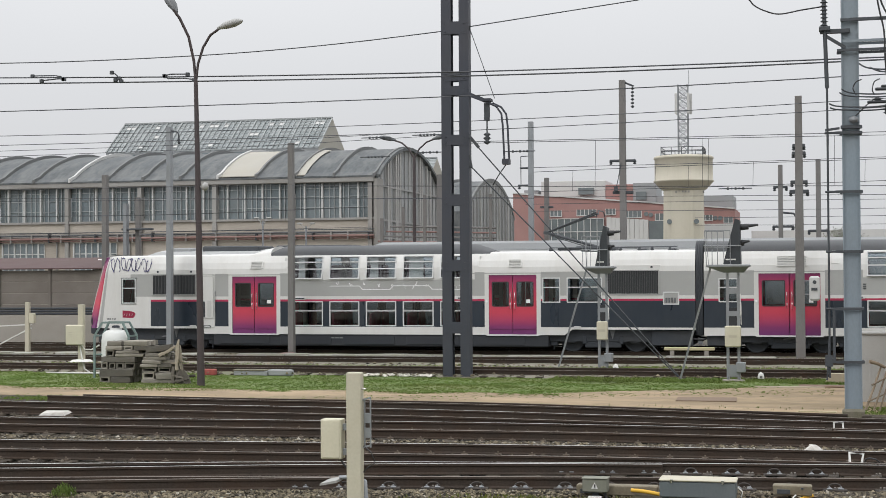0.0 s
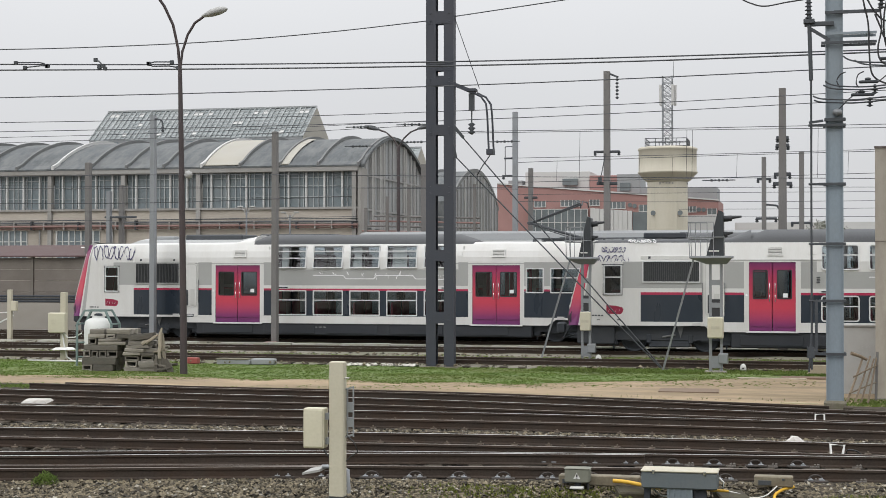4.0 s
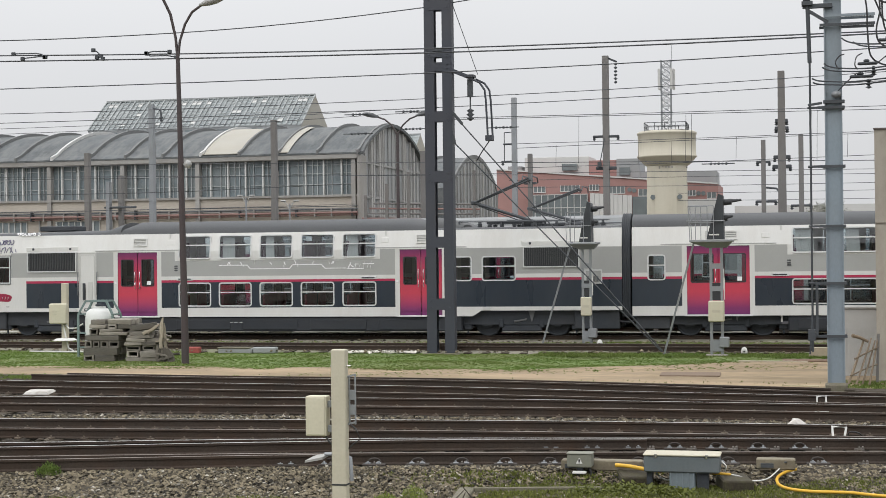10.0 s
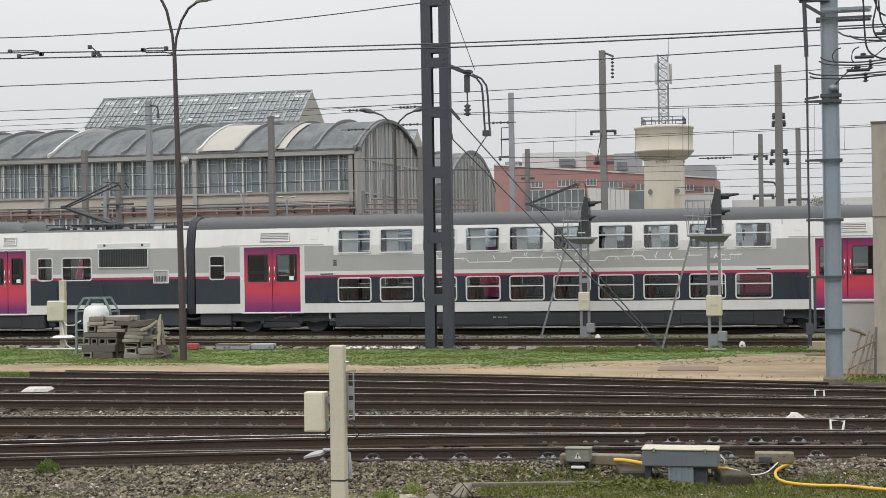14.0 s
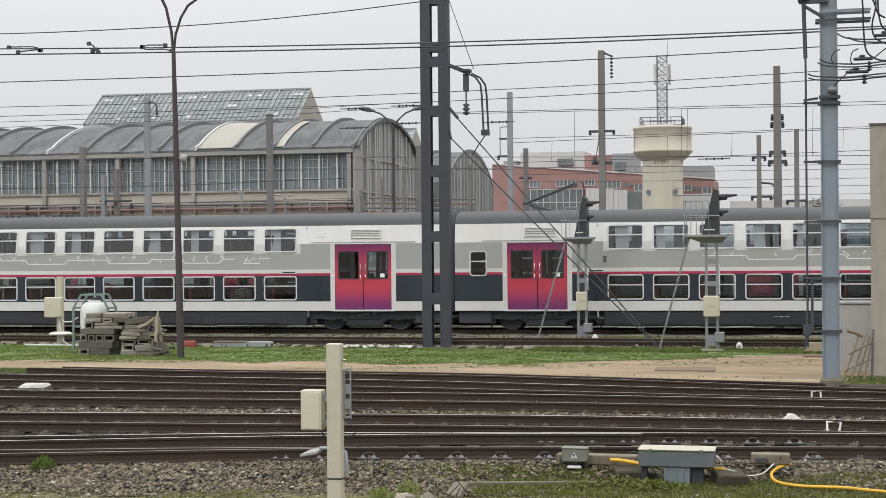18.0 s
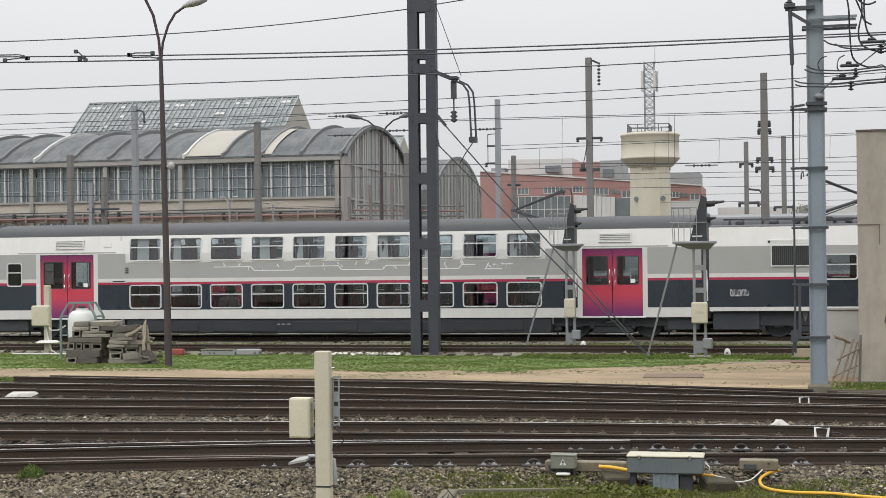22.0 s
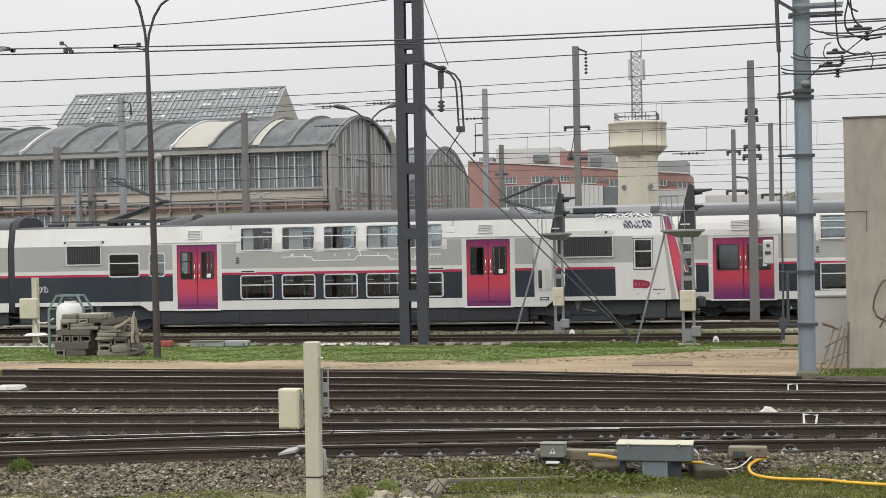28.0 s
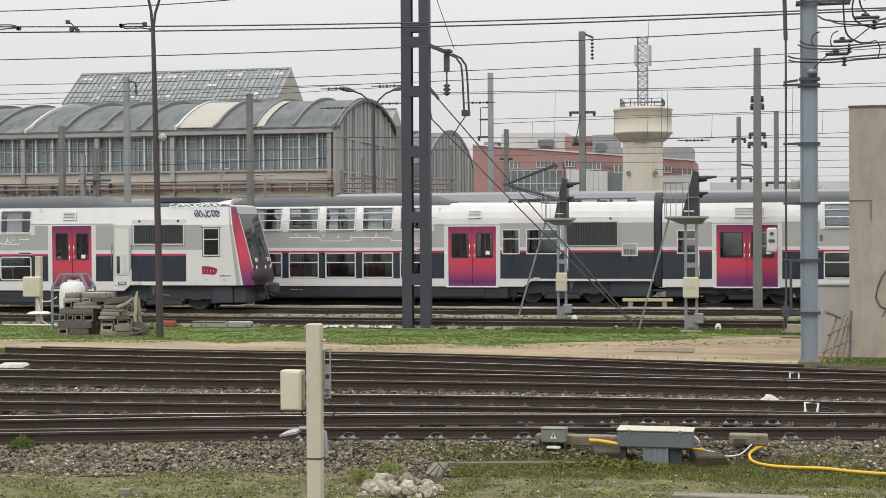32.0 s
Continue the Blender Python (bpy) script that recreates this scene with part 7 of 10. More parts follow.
pts = [(0.95 + 0.32 * math.cos(a * 0.5) * (1 + 0.2 * math.sin(a)), -0.012, 1.75 + 0.5 * math.sin(a * 0.5)) for a in range(14)]
g.tube(pts, 0.022, 4)
g.tube([(0.75, -0.012, 1.1), (0.95, -0.012, 1.5), (1.2, -0.012, 1.35), (0.9, -0.012, 0.9)], 0.02, 4)
part("spray_tag", g, surface("faded_spray_line", (0.17, 0.12, 0.11), rough=0.8, var=0.2, bump=0), wall, "faded looping spray line")
g = Geo()
g.bar((0.0, -0.008, 3.88), (0.52, -0.008, 3.88), 0.02, 0.02)
g.bar((0.5, -0.008, 3.88), (0.5, -0.008, 3.4), 0.02, 0.02)
part("wall_conduit", g, surface("conduit_brown", (0.16, 0.13, 0.11), rough=0.8, var=0.1, bump=0), wall)
tr = thing("wooden_trestle", (1.32, 36.0, -0.22), "leaning bundle of old wooden poles and boards", "trestle")
for a, b, w in (((-0.30, -0.2, 0.0), (0.11, 0.5, 1.05), 0.05), ((-0.12, -0.2, 0.0), (0.28, 0.5, 1.10), 0.042), ((0.18, -0.2, 0.0), (0.42, 0.5, 1.08), 0.042), ((0.02, -0.15, 0.0), (0.36, 0.45, 1.04), 0.036),
                ((-0.16, 0.3, 1.17), (0.20, 0.45, 1.02), 0.07), ((-0.12, 0.1, 0.63), (0.43, 0.3, 0.90), 0.035), ((-0.22, -0.1, 0.26), (0.40, 0.3, 0.50), 0.03)):
    g = Geo()
    g.tube([a, tuple((p + q) / 2 + 0.012 for p, q in zip(a, b)), b], [w * 0.62, w * 0.56, w * 0.48], 7)
    part("pole", g, surface("dry_pale_wood", (0.185, 0.145, 0.10), rough=0.85, var=0.2, scale=3, bump=0.25, rand=0.2), tr)
g = Geo()
g.bar((0.40, 0.5, 0.0), (0.44, 0.5, 1.2), 0.06, 0.06)
part("stake", g, CONCPOLE, tr)
g = Geo()
g.loft([[(-0.38, y, 0.0), (0.42, y, 0.0), (0.42, y, 0.30), (-0.18, y, 0.30)] for y in (-0.12, 0.12)])
tagged(part("concrete_block", g, surface("sandy_block", (0.38, 0.32, 0.24), rough=0.9, var=0.12, bump=0.2), None, "", (0.55, 45.4, -0.22)), "sandy concrete block at the end of the grass", "block")
g = Geo()
g.box(-0.5, 0.35, -0.05, 0.05, 0, 0.05)
tagged(part("pale_board", g, surface("pale_board_wood", (0.45, 0.40, 0.26), rough=0.8, var=0.1, bump=0.1), None, "", pose(0.05, 35.4, -0.2, 0, 0, -8)), "pale board lying beside the mast foot", "board")
for k in range(3):
    g = Geo()
    g.box(-1.3, 1.3, -0.12, 0.12, 0, 0.14, 0, 0.02)
    tagged(part("track_timber", g, SLEEPER, None, "", pose(2.2 + 0.2 * k, 33.6 - k * 0.35, -0.2, 0, 0, -3)), "dark timber lying beside the curved siding", "timber", "timbers beside the siding")


# rail chairs with spring clips on the switch
CHAIR = surface("greasy_chair_iron", (0.045, 0.038, 0.033), rough=0.75, metal=0.0, var=0.25, scale=6, bump=0.1)
ch = Geo()
ch.box(-0.17, 0.17, -0.10, 0.06, 0.0, 0.025, 0, 0.006)
ch.tube([(0.10 * math.cos(math.pi * k / 8), 0.04, 0.02 + 0.075 * math.sin(math.pi * k / 8)) for k in range(9)], 0.014, 5)
CHAIR_ME = ch.mesh("rail_chair", [CHAIR])
ch = Geo()
ch.box(-0.04, 0.04, -0.06, 0.0, 0.025, 0.045, 0, 0.008)
ch.lathe([(0.016, 0.05), (0.016, 0.062), (0.008, 0.068)], 6, (0, -0.03, 0))
CLIP_ME = ch.mesh("spring_clip", [GALV])
for k in range(-3, 11):
    x = -6.21 + 0.643 * k
    for line, dy, big in ((D2, -0.13, True), (D1, -0.13, False)):
        c = tagged(part("rail_chair", CHAIR_ME, [], None, "", pose(x - (0.0 if big else 0.26), smooth_line(line, x) + dy, -0.165, 0, 0, 8)), "greasy iron rail chair with bright spring clips", "rail chair", "rail chairs")
        for dx in (-0.085, 0.075):
            part("spring_clip", CLIP_ME, [], c, "", (dx, -0.02, 0.0))


# ---- masts, lamp, signals ----
lamp = thing("street_lamp", (-17.78, 41.4, -0.25), "slim red-brown lamp post with two curved arms", "lamp post")
g = Geo()
g.tube([(0.02, 0, -0.2), (0.0, 0, 2.0), (-0.06, 0, 6.0), (-0.12, 0, 9.1)], [0.115, 0.10, 0.085, 0.06], 12)
part("shaft", g, RUSTPOLE, lamp)
g = Geo()
g.tube([(-0.12, 0, 9.0), (-0.18, 0, 9.7), (-0.30, -0.1, 10.4), (-0.52, -0.25, 10.95), (-0.68, -0.35, 11.2)], 0.045, 8)
part("arm", g, RUSTPOLE, lamp)
g = Geo()
g.tube([(-0.12, 0, 9.0), (-0.05, 0, 9.6), (0.12, 0, 10.1), (0.35, 0, 10.45), (0.62, 0, 10.62)], 0.04, 8)
part("arm", g, RUSTPOLE, lamp)


def lamp_head(parent, m, mat, label):
    g = Geo()
    rings = []
    for t, w, h in ((0, 0.05, 0.05), (0.12, 0.10, 0.08), (0.3, 0.16, 0.13), (0.55, 0.17, 0.14), (0.75, 0.10, 0.09), (0.82, 0.03, 0.03)):
        rings.append([(t, w * math.cos(k * math.pi / 5), h * math.sin(k * math.pi / 5) * (1.0 if k < 5 else 0.7)) for k in range(10)])
    g.loft(rings, 0, True, True, True)
    part("lamp_head", g, mat, parent, label, m)


lamp_head(lamp, pose(0.58, 0, 10.63, 0, -14, 0), LAMPSHELL, "pale grey lamp head")
lamp_head(lamp, pose(-0.60, -0.3, 11.12, 0, -48, 150), LAMPDARK, "dark lamp head")
g = Geo()
g.lathe([(0.0, -0.13), (0.09, -0.09), (0.12, 0.0), (0.09, 0.09), (0.0, 0.13)], 12, (0.16, 0, 5.95))
g.bar((0.0, 0, 5.95), (0.1, 0, 5.95), 0.05, 0.05)
part("floodlight", g, LAMPSHELL, lamp, "small round floodlight")

mast = thing("catenary_mast", (-11.08, 46.2, -0.25), "dark riveted mast of two channels joined by plates", "mast")
for sx, x in ((-1, -0.29), (1, 0.29)):
    g = Geo()
    top = 14.5
    sec = [(0.16, -0.16), (0.16, 0.16), (-0.16, 0.16), (-0.16, 0.135), (0.136, 0.135), (0.136, -0.135), (-0.16, -0.135), (-0.16, -0.16)]
    g.loft([[(x + sx * a, b, z) for a, b in sec] for z in (-0.1, 5.0, top)])
    part("channel", g, MASTDARK, mast)
for z0, z1 in ((1.43, 1.79), (3.40, 3.75), (5.47, 5.83), (7.39, 7.72), (8.98, 9.27), (9.43, 9.73), (10.92, 11.32), (12.8, 13.2)):
    for y in (-0.168, 0.155):
        g = Geo()
        g.box(-0.40, 0.40, y, y + 0.013, z0, z1)
        for rx in (-0.3, 0.3):
            for rz in (z0 + 0.08, z1 - 0.08):
                g.lathe([(0.03, 0), (0.0, 0.02)], 6, (rx, y, rz))
        part("batten_plate", g, MASTDARK, mast)
g = Geo()
g.box(-0.6, 0.6, -0.4, 0.4, -0.2, 0.07, 0, 0.05)
part("footing", g, MOSSCONC, mast, "low concrete footing")
g = Geo()
g.box(-0.18, 0.18, -0.2, -0.17, 9.62, 9.70)
part("name_plate", g, DARKSTEEL, mast)
g = Geo()
for y in (-0.12, 0.12):
    g.bar((0.44, y, 9.0), (1.1, y, 8.72), 0.06, 0.12)
    g.tube([(x + y * 0.45, y, z) for x, z in ((1.1, 8.72), (1.38, 8.58), (1.54, 8.35), (1.58, 8.0), (1.63, 6.85))], 0.033, 7)
g.box(0.85, 1.15, -0.2, 0.2, 8.76, 8.84)
g.box(1.5, 1.72, -0.16, 0.16, 6.75, 6.92)
part("bracket_arm", g, MASTDARK, mast, "bent dark bracket arm with drop tubes")
g = Geo()
g.box(0.92, 1.08, -0.08, 0.08, 8.15, 8.7)
g.bar((1.0, 0, 8.15), (1.0, 0, 7.75), 0.04, 0.04)
g.lathe([(0.03, 7.4), (0.12, 7.47), (0.05, 7.52), (0.13, 7.6), (0.05, 7.65), (0.12, 7.72), (0.03, 7.78)], 10, (1.0, 0, 0))
part("insulator", g, DARKSTEEL, mast, "dark hanging insulator")
for dz, dx in ((0.0, 0.0), (-0.62, 0.02)):
    g = Geo()
    g.bar((0.42, -0.1, 7.7 + dz), (0.75 if dz == 0 else 0.5, -0.1, 7.3 + dz), 0.09, 0.09)
    g.tube([(0.72 if dz == 0 else 0.5, -0.1, 7.32 + dz), (7.0 + dx, -0.1, 0.1 + dz * 0.1)], 0.022, 6)
    part("guy_wire", g, DARKSTEEL, mast, "dark steel guy rod")
g = Geo()
g.tube([(0.42, 0, 11.2), (1.25, 0, 8.85)], 0.012, 5)
part("stay_wire", g, WIRE, mast)
g = Geo()
g.tube([(1.6, 0, 6.75), (1.35, 0, 6.4), (1.1, 0.4, 6.15)], 0.018, 5)
part("stay_wire", g, WIRE, mast)
ga = Geo()
ga.box(-0.3, 0.3, -0.2, 0.2, -0.05, 0.08, 0, 0.03)
tagged(part("guy_anchor", ga, CONCRETE, None, "", (-3.95, 46.1, -0.25)), "concrete anchor block of the guy rods", "anchor")

gm = thing("switch_mast", (0.75, 34.3, -0.3), "grey-blue steel mast carrying isolator switches and cables", "mast")
g = Geo()
hsec = [(-0.187, -0.17), (-0.163, -0.17), (-0.163, -0.112), (0.163, -0.112), (0.163, -0.17), (0.187, -0.17), (0.187, 0.17), (0.163, 0.17), (0.163, -0.088), (-0.163, -0.088), (-0.163, 0.17), (-0.187, 0.17)]
g.loft([[(x, y, z) for x, y in hsec] for z in (0.3, 5.0, 13.5)])
part("shaft", g, MASTGREY, gm)
g = Geo()
g.box(-0.24, 0.24, -0.25, 0.25, -0.1, 0.32, 0, 0.05)
part("footing", g, MOSSCONC, gm)
for z in (1.35, 2.52, 3.78, 5.1, 6.4):
    g = Geo()
    g.box(-0.34, 0.24, -0.215, -0.175, z - 0.03, z + 0.03)
    g.box(0.20, 0.24, -0.175, 0.215, z - 0.03, z + 0.03)
    g.box(-0.24, 0.20, 0.175, 0.215, z - 0.03, z + 0.03)
    g.tube([(-0.42, -0.19, z), (-0.56, -0.19, z)], 0.03, 6)
    g.bar((-0.34, -0.19, z), (-0.45, -0.19, z), 0.05, 0.05)
    part("clamp", g, DARKSTEEL, gm, "dark pipe clamp")
g = Geo()
g.tube([(-0.50, -0.19, 1.0), (-0.50, -0.19, 7.4)], 0.024, 7)
g.tube([(-0.50, -0.19, 7.4), (-0.56, -0.19, 9.6)], 0.045, 8)
part("operating_rod", g, DARKSTEEL, gm, "long dark operating rod")
g = Geo()
g.bar((-0.40, -0.19, 1.35), (-0.40, -0.19, 2.52), 0.06, 0.06)
g.bar((-0.56, -0.19, 0.95), (-0.5, -0.19, 1.9), 0.04, 0.04)
g.box(-0.60, -0.44, -0.24, -0.14, 1.25, 1.5)
part("lever_frame", g, DARKSTEEL, gm, "dark lever frame")


def bend(pts, n=5):
    """Rounds a line of points."""
    p = [Vector(q) for q in pts]
    out = []
    for k in range(len(p) - 1):
        a, b, c, d = p[max(k - 1, 0)], p[k], p[k + 1], p[min(k + 2, len(p) - 1)]
        for q in range(n):
            t = q / n
            out.append(0.5 * ((2 * b) + (c - a) * t + (2 * a - 5 * b + 4 * c - d) * t * t + (3 * b - a - 3 * c + d) * t ** 3))
    return out + [p[-1]]


def ribs(g, at, z0, n, pitch, r):
    """Stack of insulator sheds upwards from z0."""
    prof = [(r * 0.35, z0)]
    for k in range(n):
        z = z0 + k * pitch
        prof += [(r * 0.4, z + pitch * 0.15), (r, z + pitch * 0.3), (r * 0.92, z + pitch * 0.42), (r * 0.4, z + pitch * 0.75)]
    prof.append((r * 0.35, z0 + n * pitch))
    g.lathe(prof, 10, at)


g = Geo()
g.box(-0.64, 0.0, -0.22, -0.14, 8.60, 8.70, 0, 0.01)
g.box(-0.66, -0.42, -0.28, -0.08, 8.66, 8.76, 0, 0.01)
g.bar((-0.56, -0.18, 8.58), (-0.1, -0.18, 8.28), 0.05, 0.07)
part("bracket", g, DARKSTEEL, gm, "dark side bracket")
g = Geo()
ribs(g, (-0.55, -0.18, 0), 8.76, 7, 0.085, 0.085)
g.lathe([(0.035, 9.35), (0.035, 9.5), (0.06, 9.52), (0.02, 9.6)], 8, (-0.55, -0.18, 0))
part("insulator", g, DARKSTEEL, gm, "ribbed dark insulator")
for z, y in ((8.22, -0.22), (8.22, 0.22), (8.42, -0.22), (8.42, 0.22)):
    g = Geo()
    g.bar((-0.28 if z < 8.3 else -0.15, y, z), (0.9, y, z), 0.04, 0.055)
    part("platform_beam", g, DARKSTEEL if z < 8.3 else MASTGREY, gm)
g = Geo()
for k in range(10):
    g.bar((0.28 + k * 0.06, -0.22, 8.44), (0.28 + k * 0.06, 0.22, 8.44), 0.02, 0.02)
tagged(part("platform_grating", g, GALV, gm, "steel grating of the switch platform"), kind="stuff")
g = Geo()
g.box(-0.2, 0.25, -0.23, -0.17, 8.86, 8.92)
g.box(0.0, 1.0, -0.22, -0.16, 8.86, 8.93)
part("cross_arm", g, DARKSTEEL, gm, "dark cross arm")
for x in (1.0, 1.45):
    g = Geo()
    ribs(g, (x, -0.2, 0), 8.93, 5, 0.08, 0.085)
    part("insulator", g, DARKSTEEL, gm, "ribbed dark insulator")
rsw = random.Random(4)
for z, x0, up in ((7.74, 0.18, 0.16), (7.66, 0.42, 0.14), (7.22, -0.20, 0.14), (7.15, -0.24, 0.12), (6.93, -0.46, 0.10), (6.87, -0.44, 0.08)):
    g = Geo()
    y = rsw.uniform(-0.4, -0.1)
    g.tube(bend([(x0, y, z + up), (x0 + 0.14, y, z + up * 0.45), (x0 + 0.4, y, z + 0.02), (x0 + 0.9, y, z), (x0 + 1.6, y, z + 0.05), (2.4, y, z + 0.10)]), 0.018, 6)
    part("switch_blade", g, DARKSTEEL, gm, "dark curved isolator switch blade")
for z, x0, w in ((7.78, 0.95, 0.55), (7.28, 0.52, 0.42), (7.0, 0.35, 0.5)):
    g = Geo()
    g.box(x0, x0 + w, -0.32, -0.18, z + 0.02, z + 0.08, 0, 0.02)
    g.box(x0 + w * 0.3, x0 + w * 0.6, -0.30, -0.2, z + 0.08, z + 0.14, 0, 0.02)
    ribs(g, (x0 + w * 0.8, -0.25, 0), z - 0.22, 3, 0.07, 0.07)
    part("switch_body", g, DARKSTEEL, gm, "isolator switch body")
JUMP = [[(0.52, 9.7), (0.62, 9.1), (0.72, 8.6), (0.74, 8.0), (0.80, 7.5), (1.05, 7.3), (1.3, 7.28)],
        [(0.58, 9.7), (0.68, 9.2), (0.90, 8.8), (1.1, 8.65), (1.3, 8.7)],
        [(0.86, 8.8), (0.98, 8.5), (1.05, 8.3), (1.2, 8.2)],
        [(0.95, 9.0), (1.0, 8.5), (0.92, 8.05), (1.0, 7.75), (1.35, 7.6), (1.7, 7.62)],
        [(1.15, 9.3), (1.05, 8.7), (1.1, 8.1), (1.3, 7.85)],
        [(0.24, 7.55), (0.12, 7.5), (0.05, 7.36), (0.12, 7.22)],
        [(0.62, 7.55), (0.50, 7.48), (0.46, 7.3), (0.52, 7.2)],
        [(1.3, 7.28), (1.42, 7.3), (1.5, 7.15), (1.46, 6.95)],
        [(0.9, 7.3), (1.15, 7.5), (1.5, 7.75), (1.9, 7.9)],
        [(0.1, 6.75), (0.3, 6.95), (0.5, 7.12)]]
for k, line in enumerate(JUMP):
    g = Geo()
    g.tube(bend([(x, -0.25 - 0.03 * (k % 4), z) for x, z in line]), 0.021 if k < 5 else 0.014, 6)
    part("jumper_cable", g, CABLE, gm, "black looping jumper cable")
g = Geo()
g.lathe([(0.0, -0.09), (0.09, -0.05), (0.11, 0.0), (0.09, 0.05), (0.0, 0.09)], 12, (0.06, -0.22, 6.68))
part("pulley", g, GALV, gm, "grey pulley on a clamp")
g = Geo()
g.box(-0.22, 0.24, -0.24, -0.18, 6.48, 6.56, 0, 0.01)
g.bar((-0.24, -0.22, 6.5), (-0.55, -0.22, 6.46), 0.05, 0.05)
part("clamp", g, DARKSTEEL, gm)
hose("feeder_cable", [(-2.4, 34.12, 9.9), (-1.51, 34.12, 9.22), (-1.31, 34.12, 9.01), (-1.06, 34.12, 8.87), (-0.75, 34.12, 8.79), (-0.26, 34.12, 8.86), (0.17, 34.12, 8.91)], 0.016, CABLE, "hanging black feeder cable", "cable")


def signal(name, at, label, lean, panel, w, cw, k):
    """Signal on a lattice post w wide: platform with railing, dark head seen edge-on, box cw wide and brace; k narrows the platform."""
    s = thing(name, at, label, "railway signal", "railway signals")
    for x in (-w / 2 + 0.04, w / 2 - 0.04):
        g = Geo()
        g.box(x - 0.04, x + 0.04, -0.06, 0.06, -0.1, 3.42)
        part("upright", g, GALV, s)
    for z0, z1 in ((0.15, 0.5), (1.95, 2.1), (2.62, 2.78)):
        g = Geo()
        g.box(-w / 2, w / 2, -0.075, -0.06, z0, z1)
        part("tie_plate", g, GALV, s)
    g = Geo()
    g.box(-w / 2 + 0.08, w / 2 - 0.08, -0.05, 0.05, 1.98 - 0.3, 2.5 - 0.3)
    part("dark_insert", g, RUBBER, s)
    g = Geo()
    g.box(-cw / 2, cw / 2, -0.30, -0.08, panel - 0.30, panel + 0.33, 0, 0.03)
    b = part("cabinet", g, CREAMBOX, s, "cream metal cabinet")
    g = Geo()
    g.box(-0.12, 0.12, -0.306, -0.301, panel - 0.02, panel + 0.06)
    part("label_plate", g, CREAM, b)
    g = Geo()
    g.box(-0.82, 0.55, -0.42, 0.42, 3.42, 3.49, 0, 0.01)
    g.add([(-0.3, -0.1, 3.25), (0.35, -0.1, 3.25), (0.35, 0.1, 3.25), (-0.3, 0.1, 3.25), (-0.8, -0.3, 3.42), (0.5, -0.3, 3.42), (0.5, 0.3, 3.42), (-0.8, 0.3, 3.42)],
          [(0, 1, 5, 4), (1, 2, 6, 5), (2, 3, 7, 6), (3, 0, 4, 7), (3, 2, 1, 0)])
    g.squash(k)
    part("platform", g, GALV, s, "small steel platform")
    g = Geo()
    for x, y in ((-0.8, -0.4), (-0.8, 0.4), (-0.62, -0.4), (-0.45, -0.4), (-0.3, 0.4), (-0.05, -0.4)):
        g.tube([(x, y, 3.49), (x - (0.05 if x < -0.7 else 0), y, 4.5)], 0.014, 6)
    for z in (4.0, 4.5):
        g.tube([(-0.05, -0.4, z), (-0.85, -0.4, z), (-0.85, 0.4, z), (-0.3, 0.4, z)], 0.014, 6)
    g.tube([(-0.9, -0.4, 4.05), (0.3, -0.4, 4.05)], 0.016, 6)
    g.squash(k)
    part("railing", g, GALV, s, "thin steel railing")
    g = Geo()
    g.add([(-0.28, -0.32, 3.5), (0.27, -0.32, 3.5), (0.25, -0.32, 4.80), (0.10, -0.32, 4.86), (-0.28, 0.32, 3.5), (0.27, 0.32, 3.5), (0.25, 0.32, 4.80), (0.10, 0.32, 4.86)],
          [(0, 1, 2, 3), (7, 6, 5, 4), (1, 5, 6, 2), (2, 6, 7, 3), (3, 7, 4, 0), (0, 4, 5, 1)])
    g.squash(k)
    h = part("signal_head", g, surface("signal_black", (0.03, 0.035, 0.04), rough=0.5, var=0.15, bump=0.05), s, "black tapered signal head")
    for z, q in ((4.60, 0.62), (4.12, 0.34)):
        g = Geo()
        g.tube([(0.20, 0.0, z), (0.20 + q * 0.5, 0.0, z + 0.02)], [0.10, 0.09], 10)
        g.tube([(0.20 + q * 0.4, 0.0, z + 0.04), (0.20 + q, 0.0, z + 0.07)], [0.06, 0.03], 8)
        g.squash(k)
        part("lamp_hood", g, RUBBER, h)
    g = Geo()
    g.box(-0.2, 0.12, -0.33, -0.32, 3.62, 3.66)
    g.squash(k)
    part("white_strip", g, WHITEPAINT, h)
    g = Geo()
    g.bar((-0.70 * k, -0.1, 3.4), (lean[0], lean[1], 0.05), 0.055, 0.07)
    part("brace", g, GALV, s, "slanting steel brace")
    g = Geo()
    g.box(w / 2 - 0.12, w / 2 + 0.16, -0.2, 0.1, 0.28, 0.58, 0, 0.02)
    part("foot_box", g, GALV, s)
    g = Geo()
    g.box(-0.36, 0.32, -0.2, 0.2, -0.2, 0.06, 0, 0.03)
    part("footing", g, CONCRETE, s)
    g = Geo()
    g.tube([(w / 2 + 0.02, -0.08, 2.62), (w / 2 + 0.04, -0.08, 1.7)], 0.014, 5)
    g.box(w / 2 + 0.01, w / 2 + 0.05, -0.1, -0.06, 2.0, 2.35)
    part("conduit", g, WHITEPAINT, s)
    return s


signal("signal", (-7.02, 50.3, -0.2), "galvanised signal post with platform and black head between the tracks", (-1.55, 0.1), 1.32, 0.34, 0.36, 0.76)
signal("signal", (-2.45, 45.5, -0.2), "galvanised signal post with platform and black head beside the grass", (-1.6, 0.3), 1.34, 0.40, 0.47, 0.93)

